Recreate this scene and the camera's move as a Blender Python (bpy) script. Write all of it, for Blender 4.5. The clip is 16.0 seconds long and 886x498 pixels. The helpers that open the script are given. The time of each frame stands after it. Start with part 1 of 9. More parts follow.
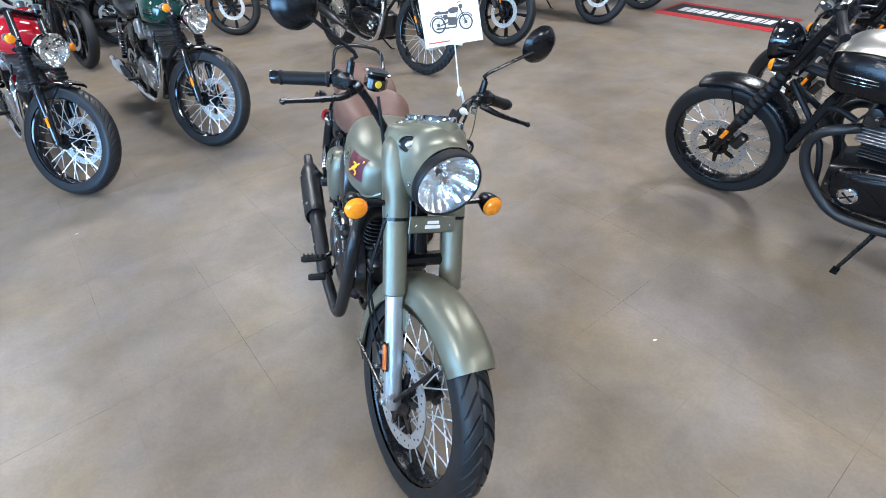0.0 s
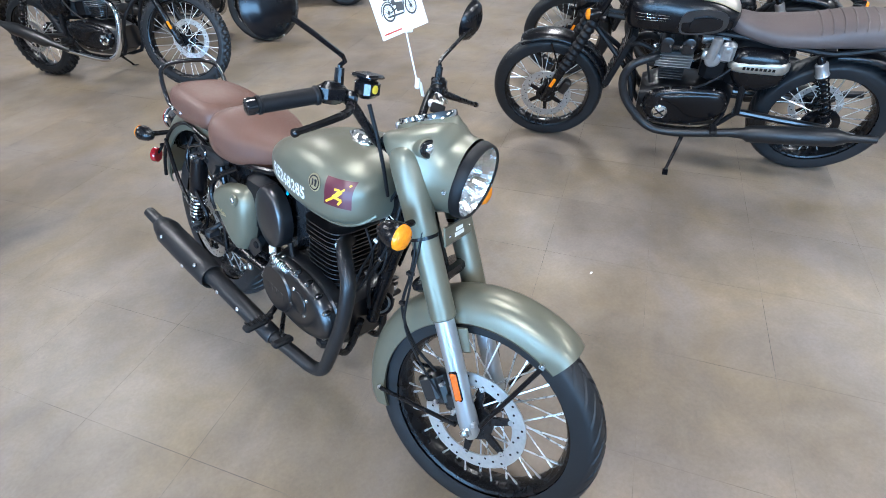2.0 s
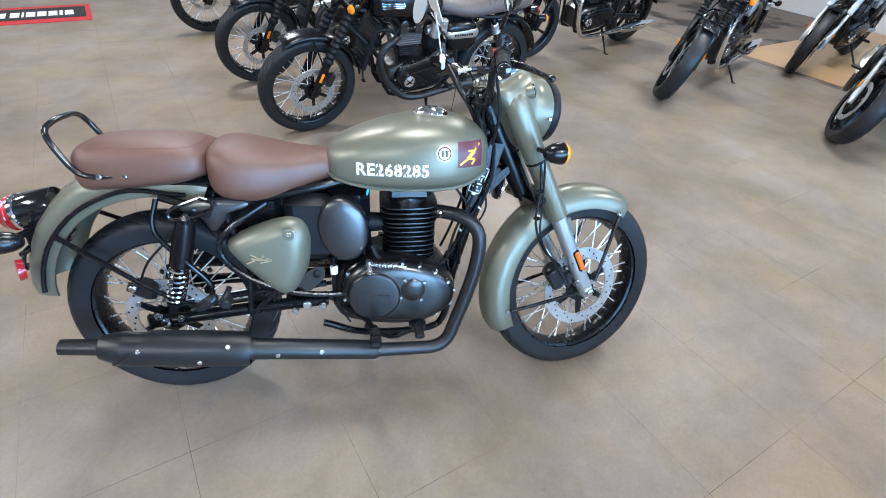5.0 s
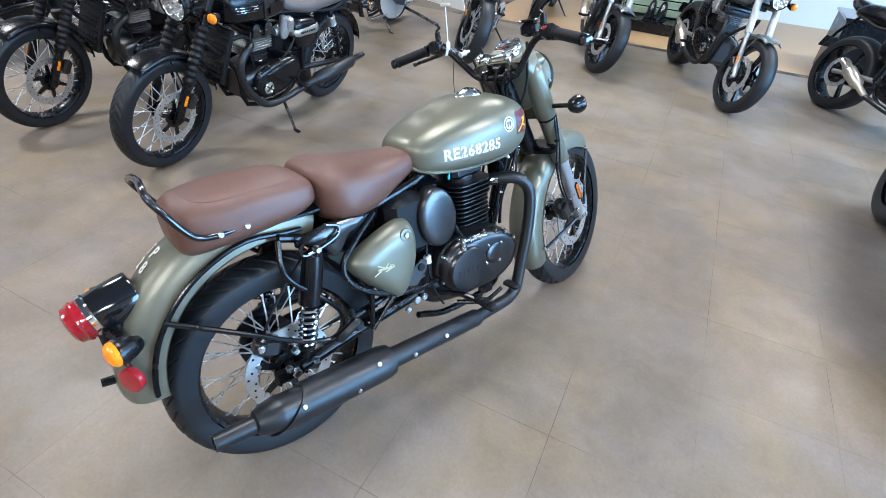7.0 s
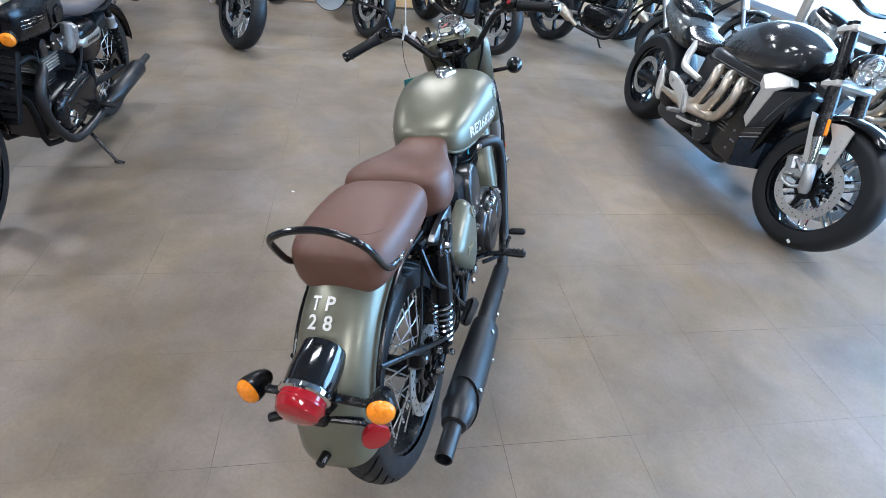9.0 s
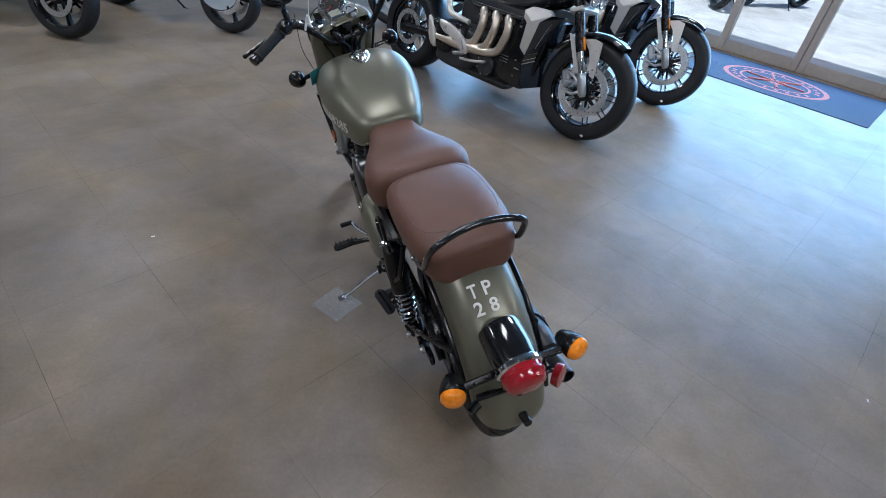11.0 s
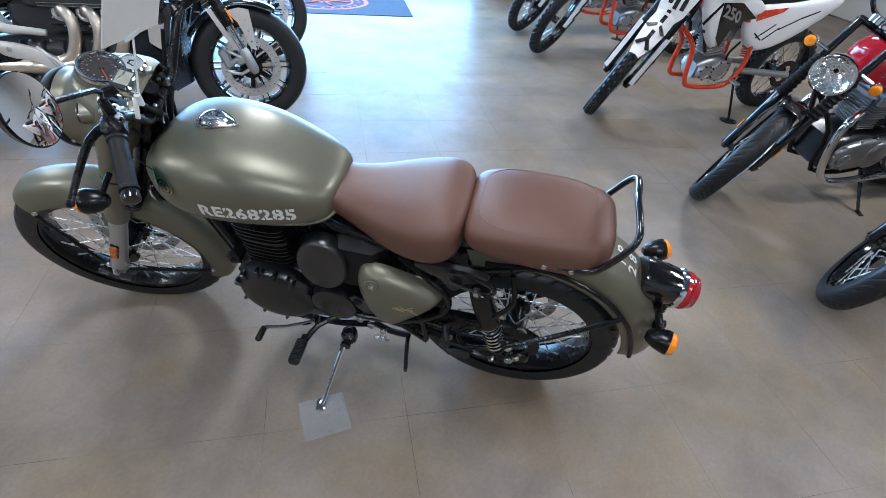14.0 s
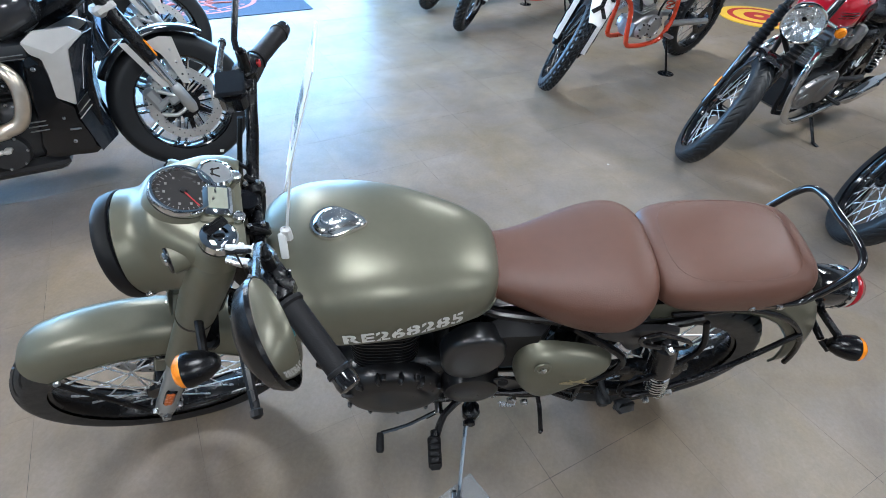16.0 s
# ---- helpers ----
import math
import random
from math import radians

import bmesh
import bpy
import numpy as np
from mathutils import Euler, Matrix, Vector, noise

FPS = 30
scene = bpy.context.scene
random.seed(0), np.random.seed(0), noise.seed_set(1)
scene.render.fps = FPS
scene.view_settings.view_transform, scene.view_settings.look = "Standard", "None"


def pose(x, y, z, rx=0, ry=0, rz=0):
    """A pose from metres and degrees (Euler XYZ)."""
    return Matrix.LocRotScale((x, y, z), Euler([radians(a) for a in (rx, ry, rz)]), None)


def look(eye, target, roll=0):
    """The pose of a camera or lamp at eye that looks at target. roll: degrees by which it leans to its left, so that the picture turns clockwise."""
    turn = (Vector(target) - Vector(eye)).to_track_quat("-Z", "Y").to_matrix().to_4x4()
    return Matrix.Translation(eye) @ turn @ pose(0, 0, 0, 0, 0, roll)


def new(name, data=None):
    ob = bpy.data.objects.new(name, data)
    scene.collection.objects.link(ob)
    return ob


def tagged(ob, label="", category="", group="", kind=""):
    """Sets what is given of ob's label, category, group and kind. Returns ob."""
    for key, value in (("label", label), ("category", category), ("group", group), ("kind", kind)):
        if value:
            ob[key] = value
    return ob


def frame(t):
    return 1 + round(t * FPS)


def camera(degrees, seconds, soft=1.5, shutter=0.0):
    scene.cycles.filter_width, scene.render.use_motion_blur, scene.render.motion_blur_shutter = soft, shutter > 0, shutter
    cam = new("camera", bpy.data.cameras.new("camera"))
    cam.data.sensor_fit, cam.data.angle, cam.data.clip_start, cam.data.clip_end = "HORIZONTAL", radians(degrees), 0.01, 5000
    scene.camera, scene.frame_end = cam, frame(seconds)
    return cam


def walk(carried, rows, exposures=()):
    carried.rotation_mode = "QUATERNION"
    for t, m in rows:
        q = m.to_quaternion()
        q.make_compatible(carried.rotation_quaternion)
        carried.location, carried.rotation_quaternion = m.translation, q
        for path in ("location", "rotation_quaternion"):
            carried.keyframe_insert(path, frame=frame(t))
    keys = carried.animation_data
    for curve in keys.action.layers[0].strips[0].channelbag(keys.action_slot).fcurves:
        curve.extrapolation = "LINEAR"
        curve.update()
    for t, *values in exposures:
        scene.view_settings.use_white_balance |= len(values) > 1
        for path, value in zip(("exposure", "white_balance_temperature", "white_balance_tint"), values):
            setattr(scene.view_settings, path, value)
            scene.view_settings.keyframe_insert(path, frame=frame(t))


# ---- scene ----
cam = camera(82.8, 16.0, soft=0.5)
PATH = [
    (0, (0.244, 0.073, 1.596), (0.068, 1.652, 0.38), -3.5),
    (0.5, (0.053, 0.098, 1.605), (0.112, 1.674, 0.375), -2.7),
    (1, (-0.167, 0.104, 1.601), (0.119, 1.649, 0.363), -2.2),
    (1.5, (-0.305, 0.235, 1.606), (0.157, 1.734, 0.366), -2.9),
    (2, (-0.392, 0.336, 1.585), (0.273, 1.713, 0.296), -2.7),
    (2.5, (-0.557, 0.487, 1.58), (0.329, 1.712, 0.27), -1.3),
    (3, (-0.709, 0.643, 1.554), (0.371, 1.697, 0.242), 0.4),
    (3.5, (-0.84, 0.792, 1.562), (0.424, 1.65, 0.272), 2.0),
    (4, (-1.12, 0.912, 1.577), (0.288, 1.579, 0.323), 2.9),
    (4.2, (-1.218, 0.962, 1.576), (0.228, 1.55, 0.325), 3.4),
    (6.3, (-1.625, 1.905, 1.532), (-0.051, 1.606, 0.334), 4.0),
    (6.5, (-1.615, 2.005, 1.542), (-0.061, 1.618, 0.343), 4.2),
    (7, (-1.581, 2.284, 1.545), (-0.115, 1.653, 0.339), 4.8),
    (7.5, (-1.513, 2.53, 1.532), (-0.17, 1.67, 0.324), 5.6),
    (8, (-1.363, 2.722, 1.547), (-0.167, 1.658, 0.348), 5.8),
    (8.2, (-1.307, 2.803, 1.546), (-0.181, 1.664, 0.348), 5.9),
    (10.3, (-0.529, 3.459, 1.529), (-0.283, 1.89, 0.312), 7.5),
    (10.5, (-0.452, 3.471, 1.509), (-0.309, 1.883, 0.302), 7.2),
    (11, (-0.22, 3.441, 1.53), (-0.384, 1.868, 0.306), 7.8),
    (11.5, (-0.016, 3.394, 1.517), (-0.497, 1.897, 0.282), 8.2),
    (12, (0.23, 3.35, 1.513), (-0.537, 1.98, 0.274), 8.3),
    (12.5, (0.375, 3.189, 1.502), (-0.631, 1.976, 0.27), 8.1),
    (13, (0.513, 3.028, 1.5), (-0.671, 1.993, 0.264), 7.9),
    (13.5, (0.69, 2.877, 1.513), (-0.624, 2.008, 0.28), 7.2),
    (14, (0.713, 2.648, 1.509), (-0.672, 1.907, 0.27), 6.0),
    (14.5, (0.733, 2.442, 1.504), (-0.689, 1.82, 0.243), 5.3),
    (15, (0.835, 2.175, 1.518), (-0.626, 1.701, 0.237), 4.2),
    (15.5, (0.856, 1.99, 1.528), (-0.628, 1.617, 0.239), 3.5),
    (16, (0.671, 1.952, 1.524), (-0.811, 1.593, 0.23), 2.6),
]
EXPOSURES = [(0, 0.87, 5500, 10), (4, 1.03, 5600, 10), (8, 0.96, 5460, 10), (10.5, 0.02, 5480, 12), (11, -0.10, 5460, 12), (11.5, -0.12, 5450, 12), (12.5, 0.04, 5430, 12), (13.5, 0.37, 5430, 11), (14.5, 0.61, 5430, 9), (15, 0.70, 5450, 8), (16, 0.63, 5450, 8)]
walk(cam, [(t, look(eye, target, roll)) for t, eye, target, roll in PATH], EXPOSURES)

# ---- world, sun, large lights ----
ROOM = pose(0, 0, 0, 0, 0, 43)  # local x runs from the glazed front into the showroom, local y along it
FRONT, BACK, SIDE_A, SIDE_B, HEIGHT = -5.0, 9.2, -7.0, 9.2, 3.6
world = bpy.data.worlds.new("sky")
world.use_nodes = True
scene.world = world
sky = world.node_tree.nodes.new("ShaderNodeTexSky")
sky.sky_type, sky.sun_disc = "NISHITA", False
sky.sun_elevation, sky.sun_rotation = radians(72), radians(34)
world.node_tree.links.new(sky.outputs[0], world.node_tree.nodes["Background"].inputs[0])
world.node_tree.nodes["Background"].inputs[1].default_value = 0.15

sun = new("sun", bpy.data.lights.new("sun", "SUN"))
sun.data.energy, sun.data.angle, sun.data.color = 5.0, radians(0.6), (1.0, 0.95, 0.88)
sun.matrix_world = look((0, 0, 22), (-4, -6, 0))


def area(name, m, sx, sy, power, color):
    ob = new(name, bpy.data.lights.new(name, "AREA"))
    ob.data.shape, ob.data.size, ob.data.size_y, ob.data.energy, ob.data.color = "RECTANGLE", sx, sy, power, color
    ob.matrix_world = m
    return ob


# added area lamp just inside the glazed front, in place of sky light
area("daylight_front", ROOM @ pose(FRONT + 0.12, -0.6, 1.45, 0, -90, 0), 2.7, 8.0, 640, (0.37, 0.67, 1.0))
# ceiling panels
for px in (-2.2, 1.6, 5.4):
    for py in (-3.0, 1.2, 5.4):
        area("ceiling_panel_light", ROOM @ pose(px, py, HEIGHT - 0.09, 0, 0, 0), 1.15, 0.55, 26 if (px, py) == (1.6, 1.2) else 70, (1.0, 0.92, 0.82))

# ---- materials ----
MATS = {}


def mat(name, color, rough=0.5, metal=0.0, vary=0.08, scale=30.0, bump=0.0, bump_scale=200.0, coat=0.0, rvary=0.06, trans=0.0, emit=0.0, alpha=1.0, big=2.0, spec=0.5):
    """A surface with colour and gloss that vary at two scales, and fine relief."""
    m = bpy.data.materials.new(name)
    m.use_nodes = True
    nt = m.node_tree
    b = nt.nodes["Principled BSDF"]
    b.inputs["Metallic"].default_value = metal
    b.inputs["Coat Weight"].default_value = coat
    b.inputs["Coat Roughness"].default_value = 0.06
    b.inputs["Transmission Weight"].default_value = trans
    b.inputs["Specular IOR Level"].default_value = spec
    co = nt.nodes.new("ShaderNodeTexCoord")
    n1, n2 = nt.nodes.new("ShaderNodeTexNoise"), nt.nodes.new("ShaderNodeTexNoise")
    n1.inputs["Scale"].default_value, n2.inputs["Scale"].default_value = scale, big
    n1.inputs["Detail"].default_value, n2.inputs["Detail"].default_value = 4, 3
    for n in (n1, n2):
        nt.links.new(co.outputs["Object"], n.inputs["Vector"])
    mix = nt.nodes.new("ShaderNodeMath")
    mix.operation = "ADD"
    nt.links.new(n1.outputs["Fac"], mix.inputs[0])
    nt.links.new(n2.outputs["Fac"], mix.inputs[1])
    ramp = nt.nodes.new("ShaderNodeMapRange")
    ramp.inputs["From Min"].default_value, ramp.inputs["From Max"].default_value = 0.6, 1.4
    ramp.inputs["To Min"].default_value, ramp.inputs["To Max"].default_value = 1 - vary, 1 + vary
    nt.links.new(mix.outputs[0], ramp.inputs["Value"])
    col = nt.nodes.new("ShaderNodeVectorMath")
    col.operation = "SCALE"
    col.inputs[0].default_value = color[:3]
    nt.links.new(ramp.outputs[0], col.inputs["Scale"])
    nt.links.new(col.outputs[0], b.inputs["Base Color"])
    rr = nt.nodes.new("ShaderNodeMapRange")
    rr.inputs["From Min"].default_value, rr.inputs["From Max"].default_value = 0.6, 1.4
    rr.inputs["To Min"].default_value, rr.inputs["To Max"].default_value = max(0.02, rough - rvary), rough + rvary
    nt.links.new(mix.outputs[0], rr.inputs["Value"])
    nt.links.new(rr.outputs[0], b.inputs["Roughness"])
    if bump:
        nb = nt.nodes.new("ShaderNodeTexNoise")
        nb.inputs["Scale"].default_value, nb.inputs["Detail"].default_value = bump_scale, 5
        nt.links.new(co.outputs["Object"], nb.inputs["Vector"])
        bp = nt.nodes.new("ShaderNodeBump")
        bp.inputs["Strength"].default_value, bp.inputs["Distance"].default_value = bump, 0.002
        nt.links.new(nb.outputs["Fac"], bp.inputs["Height"])
        nt.links.new(bp.outputs[0], b.inputs["Normal"])
    if emit:
        b.inputs["Emission Color"].default_value = (*color[:3], 1)
        b.inputs["Emission Strength"].default_value = emit
    b.inputs["Alpha"].default_value = alpha
    MATS[name] = m
    return m


def tile_material():
    """Taupe stone-look vinyl: cloudy patches that run on from tile to tile, a slight tone for each tile, fine grain and scuffs."""
    m = bpy.data.materials.new("taupe_vinyl_tile")
    m.use_nodes = True
    nt = m.node_tree
    b = nt.nodes["Principled BSDF"]
    geo = nt.nodes.new("ShaderNodeNewGeometry")
    rnd = nt.nodes.new("ShaderNodeObjectInfo")

    def noise_(scale, detail, rough=0.55, dist=0.0):
        n = nt.nodes.new("ShaderNodeTexNoise")
        n.inputs["Scale"].default_value, n.inputs["Detail"].default_value = scale, detail
        n.inputs["Roughness"].default_value, n.inputs["Distortion"].default_value = rough, dist
        nt.links.new(geo.outputs["Position"], n.inputs["Vector"])
        return n.outputs["Fac"]

    def mr(src, a, b_, c, d):
        r = nt.nodes.new("ShaderNodeMapRange")
        for key, v in zip(("From Min", "From Max", "To Min", "To Max"), (a, b_, c, d)):
            r.inputs[key].default_value = v
        nt.links.new(src, r.inputs["Value"])
        return r.outputs[0]

    def op(kind, a, c):
        n = nt.nodes.new("ShaderNodeMath")
        n.operation = kind
        nt.links.new(a, n.inputs[0])
        if isinstance(c, float):
            n.inputs[1].default_value = c
        else:
            nt.links.new(c, n.inputs[1])
        return n.outputs[0]
    clouds = mr(noise_(1.4, 6, 0.55, 0.3), 0.30, 0.70, 0.78, 1.24)
    patches = mr(noise_(4.5, 8, 0.68, 0.35), 0.28, 0.72, 0.84, 1.15)
    grain = mr(noise_(75.0, 5, 0.7), 0.3, 0.7, 0.91, 1.09)
    each = mr(rnd.outputs["Random"], 0, 1, 0.975, 1.025)
    tone = op("MULTIPLY", op("MULTIPLY", op("MULTIPLY", clouds, patches), grain), each)
    tint = nt.nodes.new("ShaderNodeMix")
    tint.data_type = "RGBA"
    tint.inputs[6].default_value = (TILE_COLOR[0] * 1.01, TILE_COLOR[1] * 1.05, TILE_COLOR[2] * 1.15, 1)
    tint.inputs[7].default_value = (TILE_COLOR[0] * 0.98, TILE_COLOR[1] * 0.94, TILE_COLOR[2] * 0.80, 1)
    nt.links.new(mr(noise_(2.1, 7, 0.62, 0.5), 0.34, 0.66, 0.0, 1.0), tint.inputs[0])
    col = nt.nodes.new("ShaderNodeVectorMath")
    col.operation = "SCALE"
    nt.links.new(tint.outputs[2], col.inputs[0])
    nt.links.new(tone, col.inputs["Scale"])
    nt.links.new(col.outputs[0], b.inputs["Base Color"])
    nt.links.new(mr(noise_(2.6, 4, 0.5, 0.2), 0.3, 0.7, 0.35, 0.46), b.inputs["Roughness"])
    b.inputs["Specular IOR Level"].default_value = 0.24
    bp = nt.nodes.new("ShaderNodeBump")
    bp.inputs["Strength"].default_value, bp.inputs["Distance"].default_value = 0.12, 0.002
    nt.links.new(noise_(260.0, 4), bp.inputs["Height"])
    nt.links.new(bp.outputs[0], b.inputs["Normal"])
    MATS["taupe_vinyl_tile"] = m
    return m


TILE_COLOR = (0.190, 0.155, 0.121)
GREEN = mat("satin_olive_paint", (0.168, 0.164, 0.120), 0.37, 0.45, 0.05, 60, 0.03, 900)
BROWN = mat("brown_leather", (0.118, 0.056, 0.038), 0.41, 0, 0.10, 45, 0.35, 700, big=4)
BROWN_GREY = mat("taupe_leather", (0.10, 0.075, 0.068), 0.5, 0, 0.10, 45, 0.3, 700)
RUBBER = mat("tyre_rubber", (0.0115, 0.0129, 0.0152), 0.46, 0, 0.25, 40, 0.2, 300, rvary=0.12, spec=0.36)
GRIP = mat("grip_rubber", (0.006, 0.006, 0.007), 0.50, 0, 0.15, 60, 0.4, 500, spec=0.24)
SATIN = mat("satin_black_paint", (0.0035, 0.0035, 0.0045), 0.26, 0, 0.2, 40, 0.05, 600, spec=0.38)
ENGINE = mat("black_engine_casting", (0.0045, 0.0045, 0.0055), 0.30, 0, 0.25, 60, 0.05, 420, rvary=0.03, spec=0.8)
GLOSS = mat("gloss_black_paint", (0.007, 0.007, 0.008), 0.12, 0, 0.1, 20, coat=0.6, rvary=0.03)
DEEP = mat("dark_frame_paint", (0.004, 0.004, 0.005), 0.26, 0, 0.2, 30, spec=0.26)
EXHAUST = mat("black_exhaust_coating", (0.009, 0.0095, 0.011), 0.40, 0.0, 0.2, 50, 0.08, 700, spec=0.5)
CHROME = mat("chrome_plate", (0.78, 0.79, 0.80), 0.07, 1, 0.04, 40, rvary=0.03)
SPOKE = mat("bright_spoke_steel", (0.74, 0.75, 0.76), 0.30, 0.75, 0.08, 60, rvary=0.06)
STEEL = mat("zinc_steel", (0.55, 0.56, 0.57), 0.28, 1, 0.12, 80, rvary=0.1)
DISC = mat("brushed_disc_steel", (0.56, 0.555, 0.54), 0.40, 0.85, 0.15, 120, 0.2, 500, rvary=0.08)
SILVER = mat("silver_fork_paint", (0.46, 0.48, 0.49), 0.33, 0.75, 0.02, 60, rvary=0.02)
ALLOY = mat("cast_alloy", (0.42, 0.42, 0.42), 0.38, 0.8, 0.15, 70, 0.15, 500)
HEADER = mat("heat_tinted_header_steel", (0.70, 0.62, 0.52), 0.32, 0.9, 0.15, 18, rvary=0.08)
AMBER = mat("amber_lens", (0.86, 0.26, 0.006), 0.18, 0, 0.30, 90, coat=0.4, bump=0.7, bump_scale=210, spec=0.3)
AMBERDARK = mat("amber_reflector", (0.62, 0.13, 0.008), 0.25, 0, 0.15, 120, coat=0.2, bump=0.4, bump_scale=300)
REDLENS = mat("red_lens", (0.30, 0.008, 0.014), 0.12, 0, 0.1, 60, coat=0.6, bump=0.3, bump_scale=140)
WHITE = mat("white_stencil_paint", (0.74, 0.74, 0.70), 0.5, 0, 0.06, 90)
YELLOW = mat("yellow_decal", (0.85, 0.42, 0.02), 0.4, 0, 0.05, 40)
MAROON = mat("maroon_decal", (0.085, 0.012, 0.022), 0.35, 0, 0.08, 40)
GOLD = mat("gold_badge", (0.52, 0.44, 0.27), 0.35, 0.7, 0.1, 60)
DIAL = mat("black_dial_face", (0.034, 0.031, 0.029), 0.25, 0, 0.1, 60)
DIALGREY = mat("grey_display", (0.30, 0.31, 0.25), 0.2, 0, 0.1, 60)
REFLECTOR = mat("lamp_reflector", (0.94, 0.95, 0.96), 0.20, 1, 0.03, 60)
MIRROR = mat("mirror_glass", (0.9, 0.9, 0.9), 0.015, 1, 0.01, 10, rvary=0.005)
CARD = mat("white_card", (0.80, 0.80, 0.78), 0.35, 0, 0.03, 40)
CARDGREY = mat("card_print_grey", (0.06, 0.06, 0.06), 0.45, 0, 0.1, 40)
CARDRED = mat("card_print_red", (0.5, 0.06, 0.03), 0.45, 0, 0.1, 40)
CLEARTIE = mat("pale_nylon", (0.72, 0.74, 0.74), 0.35, 0, 0.05, 40)
PLASTIC = mat("pale_clear_plastic", (0.40, 0.41, 0.41), 0.22, 0, 0.08, 25, alpha=0.26)
RED = mat("red_tank_paint", (0.42, 0.008, 0.018), 0.12, 0, 0.05, 30, coat=0.8, rvary=0.03)
RACING = mat("dark_green_tank_paint", (0.010, 0.045, 0.032), 0.12, 0, 0.05, 30, coat=0.8, rvary=0.03)
PEWTER = mat("pewter_metallic_paint", (0.40, 0.37, 0.32), 0.38, 0.75, 0.05, 30, coat=0.4)
TANKGREY = mat("grey_metallic_paint", (0.16, 0.17, 0.17), 0.3, 0.6, 0.05, 30, coat=0.4)
SILVERPAINT = mat("silver_body_paint", (0.62, 0.60, 0.57), 0.38, 0.45, 0.05, 30, coat=0.2)
DIRTWHITE = mat("white_moulded_plastic", (0.74, 0.74, 0.74), 0.32, 0, 0.04, 25, 0.04, 300)
DIRTRED = mat("red_orange_frame_paint", (0.60, 0.055, 0.015), 0.28, 0, 0.08, 30, coat=0.3)
FRAMERED = mat("dark_red_frame_paint", (0.34, 0.012, 0.022), 0.25, 0, 0.08, 30, coat=0.3)
TILE = tile_material()


def joint_material():
    """Floor joints: mostly filled with dust of the floor's own tone, open and dark in stretches."""
    m = bpy.data.materials.new("floor_joint")
    m.use_nodes = True
    nt = m.node_tree
    geo, n, r, mx = (nt.nodes.new(k) for k in ("ShaderNodeNewGeometry", "ShaderNodeTexNoise", "ShaderNodeMapRange", "ShaderNodeMix"))
    n.inputs["Scale"].default_value, n.inputs["Detail"].default_value = 1.7, 5
    for key, v in zip(("From Min", "From Max"), (0.50, 0.585)):
        r.inputs[key].default_value = v
    mx.data_type = "RGBA"
    mx.inputs[6].default_value, mx.inputs[7].default_value = (0.150, 0.122, 0.096, 1), (0.030, 0.025, 0.020, 1)
    nt.links.new(geo.outputs["Position"], n.inputs["Vector"])
    nt.links.new(n.outputs["Fac"], r.inputs["Value"])
    nt.links.new(r.outputs[0], mx.inputs[0])
    nt.links.new(mx.outputs[2], nt.nodes["Principled BSDF"].inputs["Base Color"])
    nt.nodes["Principled BSDF"].inputs["Roughness"].default_value = 0.75
    return m


GROUT = joint_material()
WALL = mat("pale_wall_paint", (0.50, 0.49, 0.47), 0.7, 0, 0.05, 6, 0.12, 300)
CEIL = mat("grey_ceiling_paint", (0.14, 0.14, 0.14), 0.8, 0, 0.05, 12, 0.3, 260)
PANEL = mat("lit_diffuser", (1.0, 0.95, 0.87), 0.5, emit=5.0)
ALUM = mat("anodised_aluminium", (0.50, 0.50, 0.49), 0.35, 0.85, 0.08, 30)
NAVY = mat("navy_door_mat", (0.014, 0.022, 0.048), 0.85, 0, 0.15, 60, 0.8, 900)
MATRED = mat("faded_red_print", (0.36, 0.09, 0.07), 0.8, 0, 0.15, 60, 0.6, 900)
MATBLACK = mat("black_floor_mat", (0.012, 0.012, 0.013), 0.7, 0, 0.15, 60, 0.6, 700)
SIGNRED = mat("red_mat_print", (0.42, 0.015, 0.02), 0.6, 0, 0.1, 40)
WOOD = mat("pale_laminate_wood", (0.42, 0.27, 0.13), 0.38, 0, 0.15, 14, 0.1, 200)
# strong tone patches imitate dappled tree shade, put into the concrete's colour
CONCRETE = mat("pale_concrete", (0.60, 0.58, 0.55), 0.8, 0, 0.32, 3, 0.4, 60, big=0.6)
DOORFRAME = mat("beige_coated_aluminium", (0.42, 0.37, 0.31), 0.40, 0.3, 0.12, 20)
CREAM = mat("cream_print", (0.62, 0.52, 0.38), 0.5, 0, 0.08, 20)
CARTON = mat("brown_cardboard", (0.36, 0.24, 0.14), 0.75, 0, 0.12, 20, 0.1, 200)
POSTER = mat("sage_poster", (0.20, 0.25, 0.17), 0.5, 0, 0.1, 20)
SIGNYELLOW = mat("yellow_floor_mat", (0.75, 0.50, 0.04), 0.55, 0, 0.1, 30)
CYAN = mat("cyan_sticker", (0.03, 0.35, 0.50), 0.4)


def clear(name, tint, rough=0.02):
    m = bpy.data.materials.new(name)
    m.use_nodes = True
    nt = m.node_tree
    nt.nodes.remove(nt.nodes["Principled BSDF"])
    t, g, mx = nt.nodes.new("ShaderNodeBsdfTransparent"), nt.nodes.new("ShaderNodeBsdfGlossy"), nt.nodes.new("ShaderNodeMixShader")
    mx.inputs[0].default_value = 0.07
    t.inputs[0].default_value, g.inputs["Roughness"].default_value = (*tint, 1), rough
    nt.links.new(t.outputs[0], mx.inputs[1])
    nt.links.new(g.outputs[0], mx.inputs[2])
    nt.links.new(mx.outputs[0], nt.nodes["Material Output"].inputs[0])
    return m


